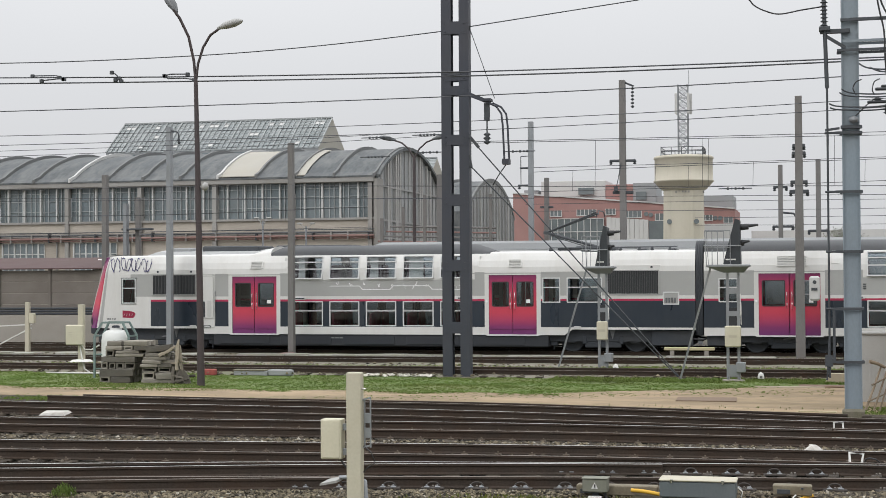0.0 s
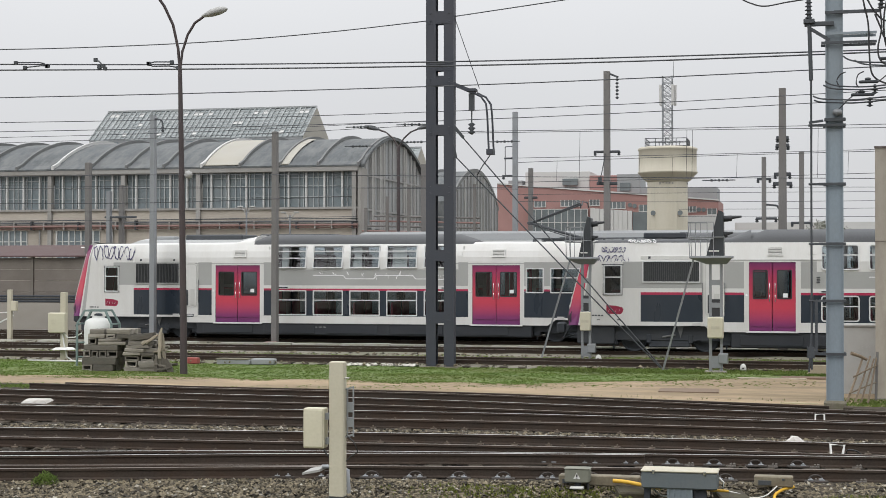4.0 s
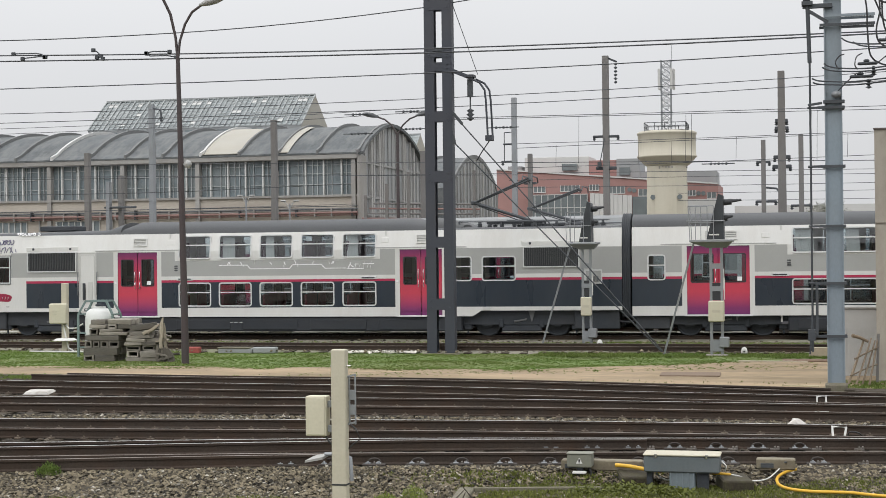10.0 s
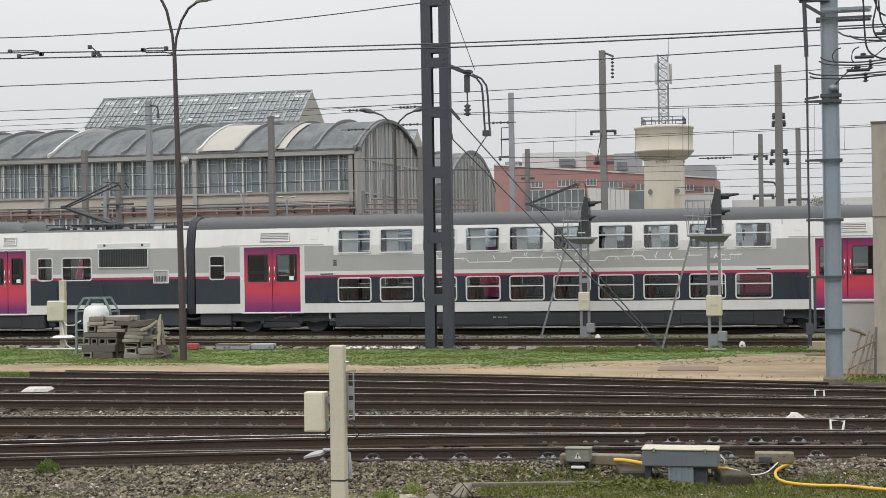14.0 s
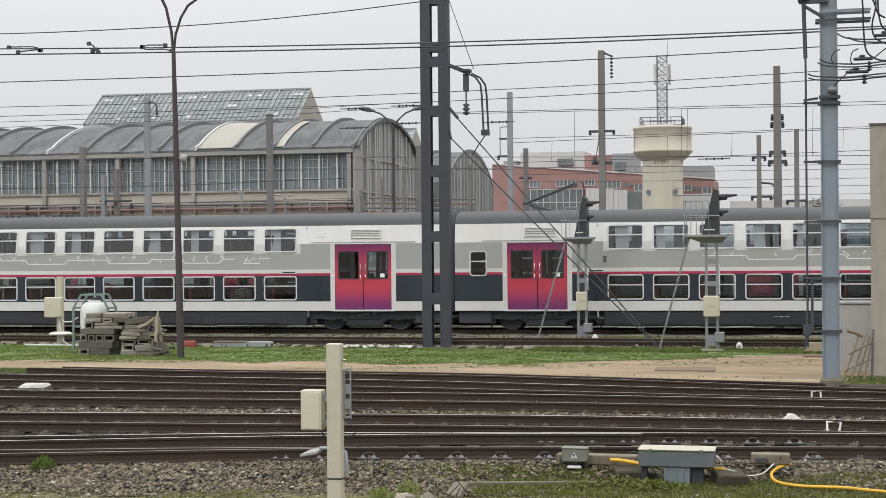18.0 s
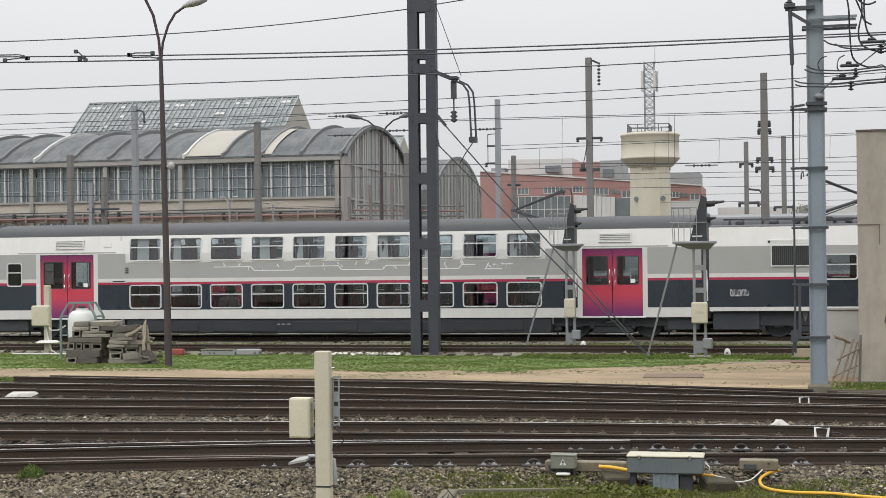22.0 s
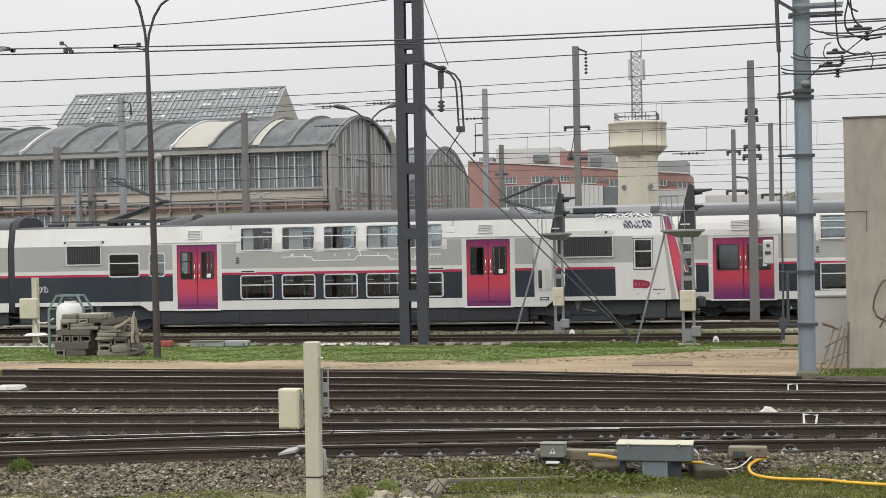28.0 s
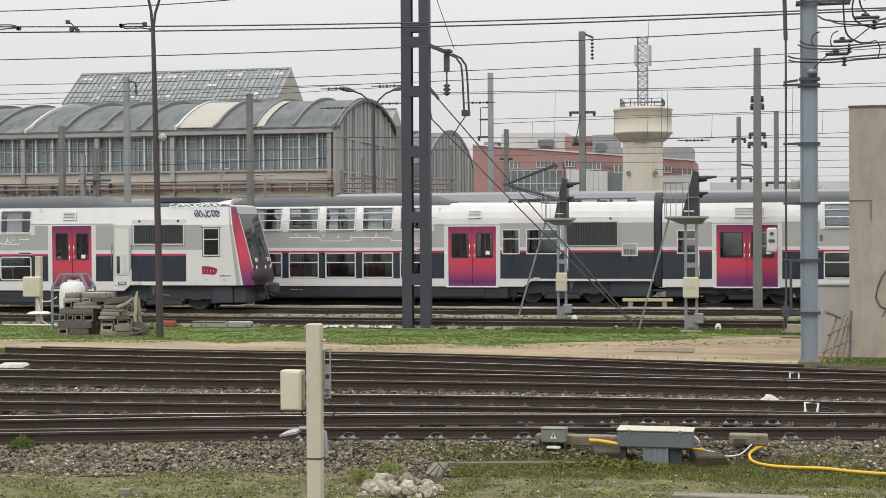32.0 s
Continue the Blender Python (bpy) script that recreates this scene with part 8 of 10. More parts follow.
def pole(name, x, y, h, w, mat, label, lean=0.0, d=None, taper=0.75, group="line poles"):
    p = thing(name, (x, y, -0.25), label, "pole", group)
    g = Geo()
    d = d or w
    g.loft([[(lean * t + sx * w / 2 * (1 - (1 - taper) * t), sy * d / 2 * (1 - (1 - taper) * t), -0.2 + (h + 0.45) * t) for sx, sy in ((-1, -1), (1, -1), (1, 1), (-1, 1))] for t in (0, 0.25, 0.5, 0.75, 1)])
    part("shaft", g, mat, p)
    return p


def crossarm(p, z, w, x=0.0, ins=True, h=0.10):
    g = Geo()
    g.box(x - w / 2, x + w / 2, -0.12, 0.12, z - h / 2, z + h / 2, 0, 0.02)
    if ins:
        for dx in (-w / 2 + 0.05, w / 2 - 0.05):
            g.lathe([(0.03, -0.12), (0.08, -0.08), (0.04, -0.04), (0.08, 0.0), (0.03, 0.05)], 8, (x + dx, 0, z - 0.05))
    part("cross_arm", g, DARKSTEEL, p, "short dark cross arm")


pole("rail_pole", -20.53, 57.0, 8.4, 0.22, CONCPOLE, "tall brown weathered pole with a red foot", 0.0, 0.3, 0.9)
g = Geo()
g.box(-0.28, 0.22, -0.2, 0.2, 0, 0.2, 0, 0.03)
tagged(part("pole_foot", g, PIPERED, None, "", (-20.53, 56.6, -0.22)), "faded red foot block beside the pole", "block")
p = pole("concrete_pole", -0.62, 57.0, 9.6, 0.36, CONCPOLE, "wide grey concrete pole with insulator clamps", 0.0, 0.35, 0.7)
for z, w in ((8.0, 0.46), (7.72, 0.50), (6.65, 0.62), (6.3, 0.7)):
    crossarm(p, z, w, 0.0, True, 0.14)
g = Geo()
g.box(0.33, 0.71, -0.3, 0.0, 2.26, 3.17, 0, 0.06)
bxx = part("apparatus_box", g, PALECLAD, p, "pale grey switch box with a dark lever")
g = Geo()
g.tube([(0.52, -0.30, 2.95), (0.52, -0.33, 2.95)], 0.07, 12)
part("dial", g, DARKSTEEL, bxx)
g = Geo()
g.box(0.40, 0.62, -0.34, -0.30, 2.64, 2.74)
part("lever", g, DARKSTEEL, bxx)
g = Geo()
g.bar((0.1, -0.1, 3.0), (0.36, -0.1, 3.0), 0.05, 0.05)
g.bar((0.1, -0.1, 2.5), (0.36, -0.1, 2.5), 0.05, 0.05)
g.bar((0.12, -0.1, 2.5), (0.12, -0.1, 3.0), 0.05, 0.05)
part("bracket", g, GALV, p)
p = pole("grey_pole", -25.82, 57.0, 9.2, 0.20, GALV, "pale grey steel pole with a bent top arm", 0.0, 0.26, 0.95)
g = Geo()
g.tube([(0.0, 0, 9.3), (0.30, 0, 9.26), (0.40, 0, 9.18), (0.42, 0, 8.98)], 0.035, 6)
g.lathe([(0.03, 8.74), (0.07, 8.8), (0.04, 8.84), (0.07, 8.9), (0.03, 8.98)], 8, (0.42, 0, 0))
part("top_arm", g, DARKSTEEL, p)
pole("wooden_pole", -25.95, 57.3, 7.7, 0.20, CONCPOLE, "short wide weathered pole beside a taller one", 0.0, 0.3, 0.95)
p = pole("steel_pole", -8.28, 66.0, 11.6, 0.27, CONCPOLE, "tall brown steel pole with cross arms and a top insulator", 0.0, 0.4, 0.95)
crossarm(p, 8.3, 1.15)
crossarm(p, 6.9, 0.9, 0.0, False, 0.14)
g = Geo()
g.bar((0.0, 0, 11.80), (0.5, 0, 11.58), 0.10, 0.08)
for k in range(6):
    g.lathe([(0.025, 0), (0.085, 0.06), (0.025, 0.12)], 8, (0.45, 0, 11.42 - k * 0.16))
part("top_insulator", g, DARKSTEEL, p, "hanging ribbed insulator")
g = Geo()
g.tube([(-0.05, -0.2, 8.2), (-0.2, -0.2, 7.4), (-0.3, -0.2, 7.0)], 0.02, 5)
g.box(-0.36, -0.2, -0.3, -0.1, 6.95, 7.15)
part("switch", g, DARKSTEEL, p)
p = pole("grey_pole", -12.4, 66.0, 9.9, 0.22, GALV, "slim grey pole with a side insulator arm", 0.0, 0.3, 0.95)
crossarm(p, 8.08, 0.55, -0.22, False, 0.07)
crossarm(p, 7.3, 0.65, -0.26, True, 0.07)
g = Geo()
g.tube([(-0.46, 0, 8.6), (-0.46, 0, 7.3)], 0.02, 5)
g.tube([(-0.1, 0, 8.62), (-0.46, 0, 8.6)], 0.02, 5)
part("drop_rod", g, DARKSTEEL, p)
p = pole("grey_pole", -12.05, 68.0, 7.5, 0.2, CONCPOLE, "short grey concrete pole with a bracket", 0.0, 0.3, 0.95)
crossarm(p, 6.4, 0.6, 0, False)
p = pole("grey_pole", -1.5, 66.0, 7.7, 0.2, CONCPOLE, "slim grey pole with small brackets", 0.0, 0.3, 0.95)
crossarm(p, 7.0, 0.6)
crossarm(p, 5.3, 0.9, 0.1)
g = Geo()
g.tube([(0.1, 0, 5.9), (0.55, 0, 5.85), (0.7, 0, 5.6), (0.6, 0, 5.2)], 0.05, 6)
part("bent_bracket", g, DARKSTEEL, p)
p = pole("wooden_pole", 0.08, 66.0, 7.9, 0.22, CONCPOLE, "slim brown pole with one cross arm", 0.0, 0.25, 0.95)
crossarm(p, 5.1, 0.9)
pole("steel_pole", -33.5, 66.5, 8.0, 0.24, CONCPOLE, "slim brown pole behind the fence", 0.0, 0.3, 0.95)
p = pole("steel_pole", -32.4, 66.5, 6.6, 0.18, GALV, "slim grey pole behind the fence", 0.0, 0.3, 0.95)
crossarm(p, 5.6, 1.6, 0.6, False)
pole("steel_pole", -31.9, 66.8, 6.9, 0.18, CONCPOLE, "slim pole behind the fence", 0.0, 0.3, 0.95)
for x, h in ((-17.6, 7.9), (-16.4, 7.4)):
    pole("steel_pole", x, 70.0, h, 0.3, CONCPOLE, "slim weathered pole before the hall", 0.0, 0.3, 0.95)
for x, z in ((-26.71, 6.05), (-24.44, 5.75)):
    p = thing("yard_lamp", (x, 70.0, -0.25), "pale yard lamp with two short arms", "lamp post", "yard lamps")
    g = Geo()
    g.tube([(0, 0, 0), (0, 0, z)], [0.07, 0.045], 8)
    part("shaft", g, GALV, p)
    for sx in (-1, 1):
        g = Geo()
        g.tube([(0, 0, z - 0.3), (0.15 * sx, 0, z), (0.36 * sx, 0, z + 0.14)], 0.025, 6)
        g.box(min(0.2 * sx, 0.46 * sx), max(0.2 * sx, 0.46 * sx), -0.1, 0.1, z + 0.10, z + 0.18, 0, 0.03)
        part("lamp_arm", g, LAMPSHELL, p)
p = thing("street_lamp", (-18.36, 68.0, 0.25), "dark double-armed street lamp", "lamp post")
g = Geo()
g.tube([(0, 0, -0.6), (0, 0, 8.4)], [0.10, 0.07], 8)
part("shaft", g, RUSTPOLE, p)
for sx in (-1, 1):
    g = Geo()
    g.tube([(0, 0, 8.3), (0.25 * sx, 0, 8.75), (0.6 * sx, 0, 9.05), (1.0 * sx, 0, 9.2)], 0.04, 7)
    part("arm", g, RUSTPOLE, p)
    lamp_head(p, pose(0.9 * sx, 0, 9.18, 0, -12, 0 if sx > 0 else 180), LAMPDARK, "dark lamp head")
for x in (-32.57,):
    p = thing("cream_post", (x, 57.5, -0.2), "slim cream post with a small box", "post")
    g = Geo()
    g.box(-0.09, 0.09, -0.08, 0.08, -0.1, 2.2, 0, 0.01)
    part("shaft", g, CREAM, p)
    g = Geo()
    g.box(0.1, 0.33, -0.1, 0.1, 1.3, 1.72, 0, 0.02)
    part("box", g, CREAMBOX, p)
g = Geo()
g.bar((-1.6, 0, 0.0), (0.5, 0, 1.0), 0.10, 0.05)
g.bar((-1.6, 0, 1.05), (0.5, 0, 1.15), 0.10, 0.05)
tagged(part("barrier_boards", g, WHITEPAINT, None, "", (-34.6, 60.5, -0.2)), "white warning boards leaning beside the fence", "barrier")
g = Geo()
g.box(-3.0, 3.0, -0.4, 0.4, 0, 0.12, 0, 0.02)
tagged(part("cable_trough", g, CONCRETE, None, "", (-34.5, 56.5, -0.2)), "flat concrete cable trough beside the track", "trough")
trough = thing("cable_duct", (0, 56.2, -0.14), "low concrete cable duct with loose mossy lids between the far tracks", "cable duct", "", "structure")
TROUGHLID = surface("mossy_duct_lid", (0.33, 0.325, 0.30), rough=0.9, var=0.2, scale=3, bump=0.2, dirt=(0.20, 0.21, 0.13), dirt_amount=0.75, dirt_scale=1.6, rand=0.25)
lg = Geo()
lg.box(-0.49, 0.49, -0.2, 0.2, 0.0, 0.10, 0, 0.012)
LID = lg.mesh("duct_lid", [TROUGHLID])
lr = random.Random(15)
for k in range(88):
    if lr.random() < 0.82:
        part("duct_lid", LID, [], trough, "", pose(-58 + k, lr.uniform(-0.03, 0.03), lr.uniform(-0.03, 0.02), lr.uniform(-2, 2), lr.uniform(-0.8, 0.8), lr.uniform(-1.5, 1.5)))
g = Geo()
g.box(-0.95, 0.95, -0.12, 0.12, 0.0, 0.12, 0, 0.02)
tagged(part("yellow_plank", g, surface("cream_plank_paint", (0.45, 0.40, 0.25), rough=0.8, var=0.1, bump=0.1), None, "", (-4.75, 57.6, 0.12)), "cream cable duct board beside the parked train", "board")
for x in (-5.4, -4.1):
    g = Geo()
    g.box(-0.08, 0.08, -0.1, 0.1, 0, 0.34)
    tagged(part("board_support", g, CONCRETE, None, "", (x, 57.6, -0.22)), "low concrete support under the duct board", "support")

# ---- overhead wires ----
WIRES = [
    (46.2, 0.018, [(-27.77, 10.42), (-24.37, 10.36), (-20.06, 10.37), (-17.28, 10.44), (-14.38, 10.59), (-11.53, 10.80)]),
    (46.2, 0.018, [(-10.72, 10.90), (-5.27, 11.49), (2.59, 12.35)]),
    (44.5, 0.022, [(-26.75, 9.67), (-19.33, 9.43), (-11.15, 9.25), (-4.26, 9.19), (2.95, 9.18)]),
    (44.5, 0.023, [(-26.75, 9.47), (-19.33, 9.28), (-11.15, 9.12), (-4.26, 9.07), (2.95, 9.12)]),
    (43.0, 0.016, [(-25.86, 8.35), (-18.69, 8.31), (-10.78, 8.31), (-4.12, 8.38), (2.84, 8.52)]),
    (50.0, 0.013, [(-30.08, 8.31), (-21.74, 8.25), (-12.50, 8.30), (-4.80, 8.42), (3.30, 8.66)]),
    (50.4, 0.013, [(-30.32, 8.00), (-21.91, 7.98), (-12.61, 8.02), (-4.84, 8.17), (3.32, 8.42)]),
    (56.0, 0.011, [(-34.58, 8.31), (-24.14, 8.36), (-13.96, 8.60)]),
    (56.0, 0.011, [(-34.58, 8.07), (-22.92, 8.19), (-13.96, 8.43)]),
    (53.4, 0.012, [(-12.42, 7.92), (-4.73, 7.87), (3.30, 7.86)]),
    (53.4, 0.011, [(-12.42, 7.86), (-4.73, 7.81), (3.30, 7.74)]),
    (53.4, 0.013, [(-32.97, 6.52), (-21.86, 6.48), (-8.79, 6.21), (3.28, 5.99)]),
    (59.5, 0.012, [(-11.06, 7.18), (-4.18, 7.31), (3.66, 7.40)]),
    (59.5, 0.011, [(-11.06, 7.36), (-4.18, 7.38), (3.66, 7.47)]),
    (59.5, 0.012, [(-11.06, 6.38), (-4.19, 6.44), (3.65, 6.57)]),
    (66.0, 0.012, [(-21.43, 6.61), (-8.35, 6.47), (4.05, 6.34)]),
    (66.0, 0.011, [(-12.66, 6.20), (-3.45, 6.19), (4.04, 6.15)]),
    (63.4, 0.012, [(-39.15, 6.81), (-23.25, 6.52), (-11.79, 6.31)]),
    (63.4, 0.011, [(-11.79, 5.77), (-3.31, 5.68), (3.88, 5.66)]),
    (70.0, 0.011, [(-5.46, 5.63), (-1.13, 5.61), (4.28, 5.61)]),
    (70.0, 0.011, [(-5.46, 5.29), (-1.13, 5.25), (4.28, 5.23)]),
    (47.5, 0.013, [(-29.33, 5.20), (-21.52, 5.16), (-14.44, 5.31)]),
    (66.0, 0.011, [(-35.83, 5.17), (-27.03, 5.22), (-19.80, 5.28)]),
]
for y, r, pts in WIRES:
    g = Geo()
    a, b = pts[0], pts[-1]
    k0 = (pts[1][1] - a[1]) / (pts[1][0] - a[0])
    k1 = (b[1] - pts[-2][1]) / (b[0] - pts[-2][0])
    line = list(pts)
    if a[0] < -19:
        line = [(a[0] - 25, a[1] - 25 * k0)] + line
    if b[0] > 0:
        line = line + [(b[0] + 25, b[1] + 25 * k1)]
    # the wire hangs in a smooth curve through its points
    fine = []
    for i in range(len(line) - 1):
        p0, p1, p2, p3 = line[max(i - 1, 0)], line[i], line[i + 1], line[min(i + 2, len(line) - 1)]
        for q in range(6):
            t = q / 6
            h = p2[0] - p1[0]
            m1 = (p2[1] - p0[1]) / max(p2[0] - p0[0], 0.1) * h
            m2 = (p3[1] - p1[1]) / max(p3[0] - p1[0], 0.1) * h
            fine.append((p1[0] + h * t, y, (2 * t ** 3 - 3 * t * t + 1) * p1[1] + (t ** 3 - 2 * t * t + t) * m1 + (3 * t * t - 2 * t ** 3) * p2[1] + (t ** 3 - t * t) * m2))
    fine.append((line[-1][0], y, line[-1][1]))
    g.tube(fine, r, 5)
    tagged(part("overhead_wire", g, WIRE), "thin dark overhead line wire above the tracks", "wire", "overhead wires")
for x, y, z0, z1 in ((-7.7, 53.4, 6.15, 7.85), (-3.9, 53.4, 6.1, 7.82), (-3.7, 53.4, 6.1, 7.8), (0.4, 53.4, 6.05, 7.8), (0.6, 53.4, 6.05, 7.8), (-6.2, 59.5, 6.4, 7.3), (-2.4, 59.5, 6.45, 7.38), (1.8, 59.5, 6.5, 7.4), (-9.5, 59.5, 6.4, 7.25), (-4.9, 59.5, 6.42, 7.3)):
    g = Geo()
    g.tube([(x, y, z0), (x + 0.03, y, z1)], 0.007, 4)
    tagged(part("dropper", g, WIRE), "thin dropper between two overhead wires", "wire", "droppers")
for x, z, top, low in ((-24.5, 9.45, ((-0.52, 0.22), (0.3, 0.20), (0.5, 0.16), (0.62, 0.08)), ((-0.19, 0.05), (0.4, 0.09), (0.60, 0.08))),
                       (-22.0, 9.40, ((-0.17, 0.28), (-0.05, 0.22), (0.10, 0.08)), ((-0.04, 0.04), (0.12, 0.06), (0.16, -0.01))),
                       (-19.8, 9.33, ((-0.52, 0.17), (-0.3, 0.21), (0.28, 0.19)), ((-0.50, 0.16), (-0.40, 0.07), (0.2, 0.06), (0.50, 0.0)))):
    sp = thing("wire_spacer", (x, 44.5, z), "dark spacer clamp on the paired overhead wires", "clamp", "wire spacers")
    for line in (top, low):
        g = Geo()
        g.tube([(q, 0, h) for q, h in line], 0.022, 5)
        part("link", g, DARKSTEEL, sp)
        for q, h in (line[0], line[-1]):
            g = Geo()
            g.box(q - 0.06, q + 0.06, -0.05, 0.05, h - 0.07, h + 0.05, 0, 0.01)
            part("clamp", g, DARKSTEEL, sp)
for x0, z0 in ((-16.95, 8.42), (-14.9, 8.47), (-14.8, 7.79), (-17.0, 7.67), (-11.25, 7.74), (-3.2, 6.16)):
    g = Geo()
    for k in range(5):
        g.tube([(k * 0.14, 0, 0), (k * 0.14 + 0.07, 0, 0)], 0.05 if k % 2 == 0 else 0.035, 7)
    g.tube([(-0.3, 0, 0), (0.9, 0, 0)], 0.02, 5)
    tagged(part("line_insulator", g, DARKSTEEL, None, "", (x0, 56.0, z0)), "dark ribbed insulator in an overhead wire", "insulator", "line insulators")


# ---- train on the track behind, fence, hall and town ----
third = thing("railcar", (-30.4, 63.4, 0.0), "grey roofed white railcar standing behind the parked train", "railway carriage")
g = Geo()
prof = [(-1.40, 0.9), (-1.42, 2.2), (-1.38, 3.7), (-1.15, 4.15), (0, 4.27), (1.15, 4.15), (1.38, 3.7), (1.42, 2.2), (1.40, 0.9)]
g.loft([[(x, y * k, 0.9 + (z - 0.9) * q) for y, z in prof] for x, k, q in ((0.0, 0.8, 0.72), (0.5, 0.92, 0.9), (1.6, 1, 1), (34.5, 1, 1))], 0, True, True)
part("body", g, surface("railcar_silver_white", (0.40, 0.41, 0.415), rough=0.45, var=0.08, scale=0.4, bump=0.02), third)
g = Geo()
g.loft([[(x, y, z + 0.004) for y, z in ((-1.2, 4.1), (-1.0, 4.38), (0, 4.50), (1.0, 4.38), (1.2, 4.1))] for x in (11.8, 12.4, 18.0, 34.4)], 0, True, True)
part("roof", g, surface("railcar_roof", (0.20, 0.21, 0.215), rough=0.55, var=0.12, scale=0.3, bump=0.03), third, "ribbed grey roof")
for x, w in ((7.2, 3.4), (2.0, 1.2), (3.7, 2.7)):
    g = Geo()
    g.box(x, x + w, -1.0, 1.0, 4.1, 4.33 if w < 2 else 4.40, 0, 0.05)
    part("roof_unit", g, DARKSTEEL if w > 2 else GREYCLAD, third, "boxy roof unit")
g = Geo()
g.quad((0.62, -1.36, 3.3), (1.9, -1.43, 3.3), (1.9, -1.36, 3.9), (0.75, -1.30, 3.8))
part("cab_window", g, surface("blue_cab_glass", (0.10, 0.17, 0.24), rough=0.1, var=0.1, bump=0), third, "blue tinted cab window")
g = Geo()
for x in (3, 5, 28, 30):
    g.tube([(x, -0.75, 0.46), (x, 0.75, 0.46)], 0.46, 16)
part("wheelset", g, UNDER, third)
g = Geo()
g.box(2, 33, -1.2, 1.2, 0.5, 0.92)
part("underframe", g, UNDER, third)

# long canopy roof behind the trains
canopy = thing("platform_canopy", (0, 72.0, -0.3), "long low grey platform canopy on posts", "canopy")
g = Geo()
g.loft([[(x, -2.2, 4.55), (x, 2.2, 4.75), (x, 2.2, 4.95), (x, -2.2, 4.8)] for x in (-21, -10, 4, 22)])
part("canopy_roof", g, surface("canopy_sheet", (0.17, 0.18, 0.185), rough=0.6, var=0.1, scale=0.4, bump=0.04), canopy)
for k in range(9):
    g = Geo()
    g.box(-20.5 + k * 5, -20.3 + k * 5, -0.1, 0.1, 0, 4.6)
    part("canopy_post", g, GALV, canopy)

fence = thing("panel_fence", (0, 66.0, -0.3), "brown grey precast concrete panel fence", "fence", "", "structure")
for k in range(16):
    x0 = -58 + 2.72 * k
    g = Geo()
    g.box(x0, x0 + 0.14, -0.1, 0.1, 0, 3.75)
    part("fence_post", g, FENCE, fence)
    for q in range(4):
        g = Geo()
        g.box(x0 + 0.14, x0 + 2.72, -0.04, 0.04, 1.5 + q * 0.55, 1.5 + q * 0.55 + 0.54, 0, 0.015)
        part("panel", g, FENCE, fence)
g = Geo()
g.box(-60, -14, -1.1, -0.9, 0, 1.55)
part("low_wall", g, CONCRETE, fence, "low concrete retaining wall")
g = Geo()
for k in range(3):
    g.tube([(-60, -1.0, 1.62 + 0.12 * k), (-14, -1.0, 1.62 + 0.12 * k)], 0.06, 6)
part("cable_run", g, UNDER, fence, "dark cable run on the low wall")
g = Geo()
g.add([(-60, -0.3, 3.8), (-31, -0.3, 3.8), (-31, 3.2, 4.35), (-60, 3.2, 4.35), (-60, -0.3, 3.74), (-31, -0.3, 3.74)], [(0, 1, 2, 3), (4, 5, 1, 0)])
part("shed_roof", g, MAROON, fence, "maroon sheet roof behind the fence")
van = thing("white_van", (-33.6, 69.0, 2.2), "white van roof showing above the fence", "van")
g = Geo()
g.box(-1.5, 1.5, -0.9, 0.9, 0, 1.75, 0, 0.2)
part("body", g, WHITE, van)
g = Geo()
g.box(-1.52, -1.0, -0.8, 0.8, 0.9, 1.5, 0, 0.1)
part("windscreen", g, DARKSCREEN, van)
van_base = Geo()
van_base.box(-36, -31, 67.6, 70.4, -0.3, 2.2)
tagged(part("ramp", van_base, CONCRETE), "raised concrete loading ramp behind the fence", "ramp", "", "structure")

# barrel-vaulted depot hall
GABLEBOARD = surface("grey_gable_boards", (0.30, 0.30, 0.295), rough=0.85, var=0.2, scale=0.6, bump=0.1, dirt=(0.16, 0.155, 0.145), dirt_amount=0.6, dirt_scale=0.6, stretch=(1, 1, 0.2))
PALEBOARD = surface("pale_gable_boards", (0.39, 0.385, 0.375), rough=0.85, var=0.15, scale=0.6, bump=0.1, dirt=(0.22, 0.21, 0.19), dirt_amount=0.5, dirt_scale=0.6, stretch=(1, 1, 0.2))
GABLENET = surface("dusty_gable_glazing", (0.22, 0.232, 0.238), rough=0.55, var=0.35, scale=0.9, bump=0.1, dirt=(0.36, 0.355, 0.345), dirt_amount=0.75, dirt_scale=0.8, stretch=(1, 1.6, 0.14))
MULLION = surface("flaking_window_bars", (0.54, 0.55, 0.54), rough=0.7, var=0.2, scale=1.0, bump=0.0, dirt=(0.24, 0.235, 0.22), dirt_amount=0.6)
GLAZINGBAR = surface("pale_glazing_bars", (0.42, 0.445, 0.45), rough=0.7, var=0.2, scale=1.0, bump=0.0, dirt=(0.24, 0.24, 0.235), dirt_amount=0.5)
HX0, HX1, HY0, HY1 = -80.2, -31.3, 105.0, 123.6
BAY = 6.09
hall = thing("depot_hall", (0, 0, 0), "old depot hall with tall windows and dark barrel vault roof", "hall")


def vault(y, e=0.0):
    t = (y - HY0) / (HY1 - HY0)
    return 10.42 + (2.66 + e) * max(0.0, math.sin(math.pi * t)) ** 0.8 + e


def arch_strip(x0, x1, y0, y1, lift, depth, n=22):
    """A curved strip lying on the vault."""
    g = Geo()
    rings = []
    for q in range(n + 1):
        y = y0 + (y1 - y0) * q / n
        z = vault(min(max(y, HY0), HY1)) + lift
        rings.append([(x0, y, z - depth), (x1, y, z - depth), (x1, y, z), (x0, y, z)])
    g.loft(rings)
    return g


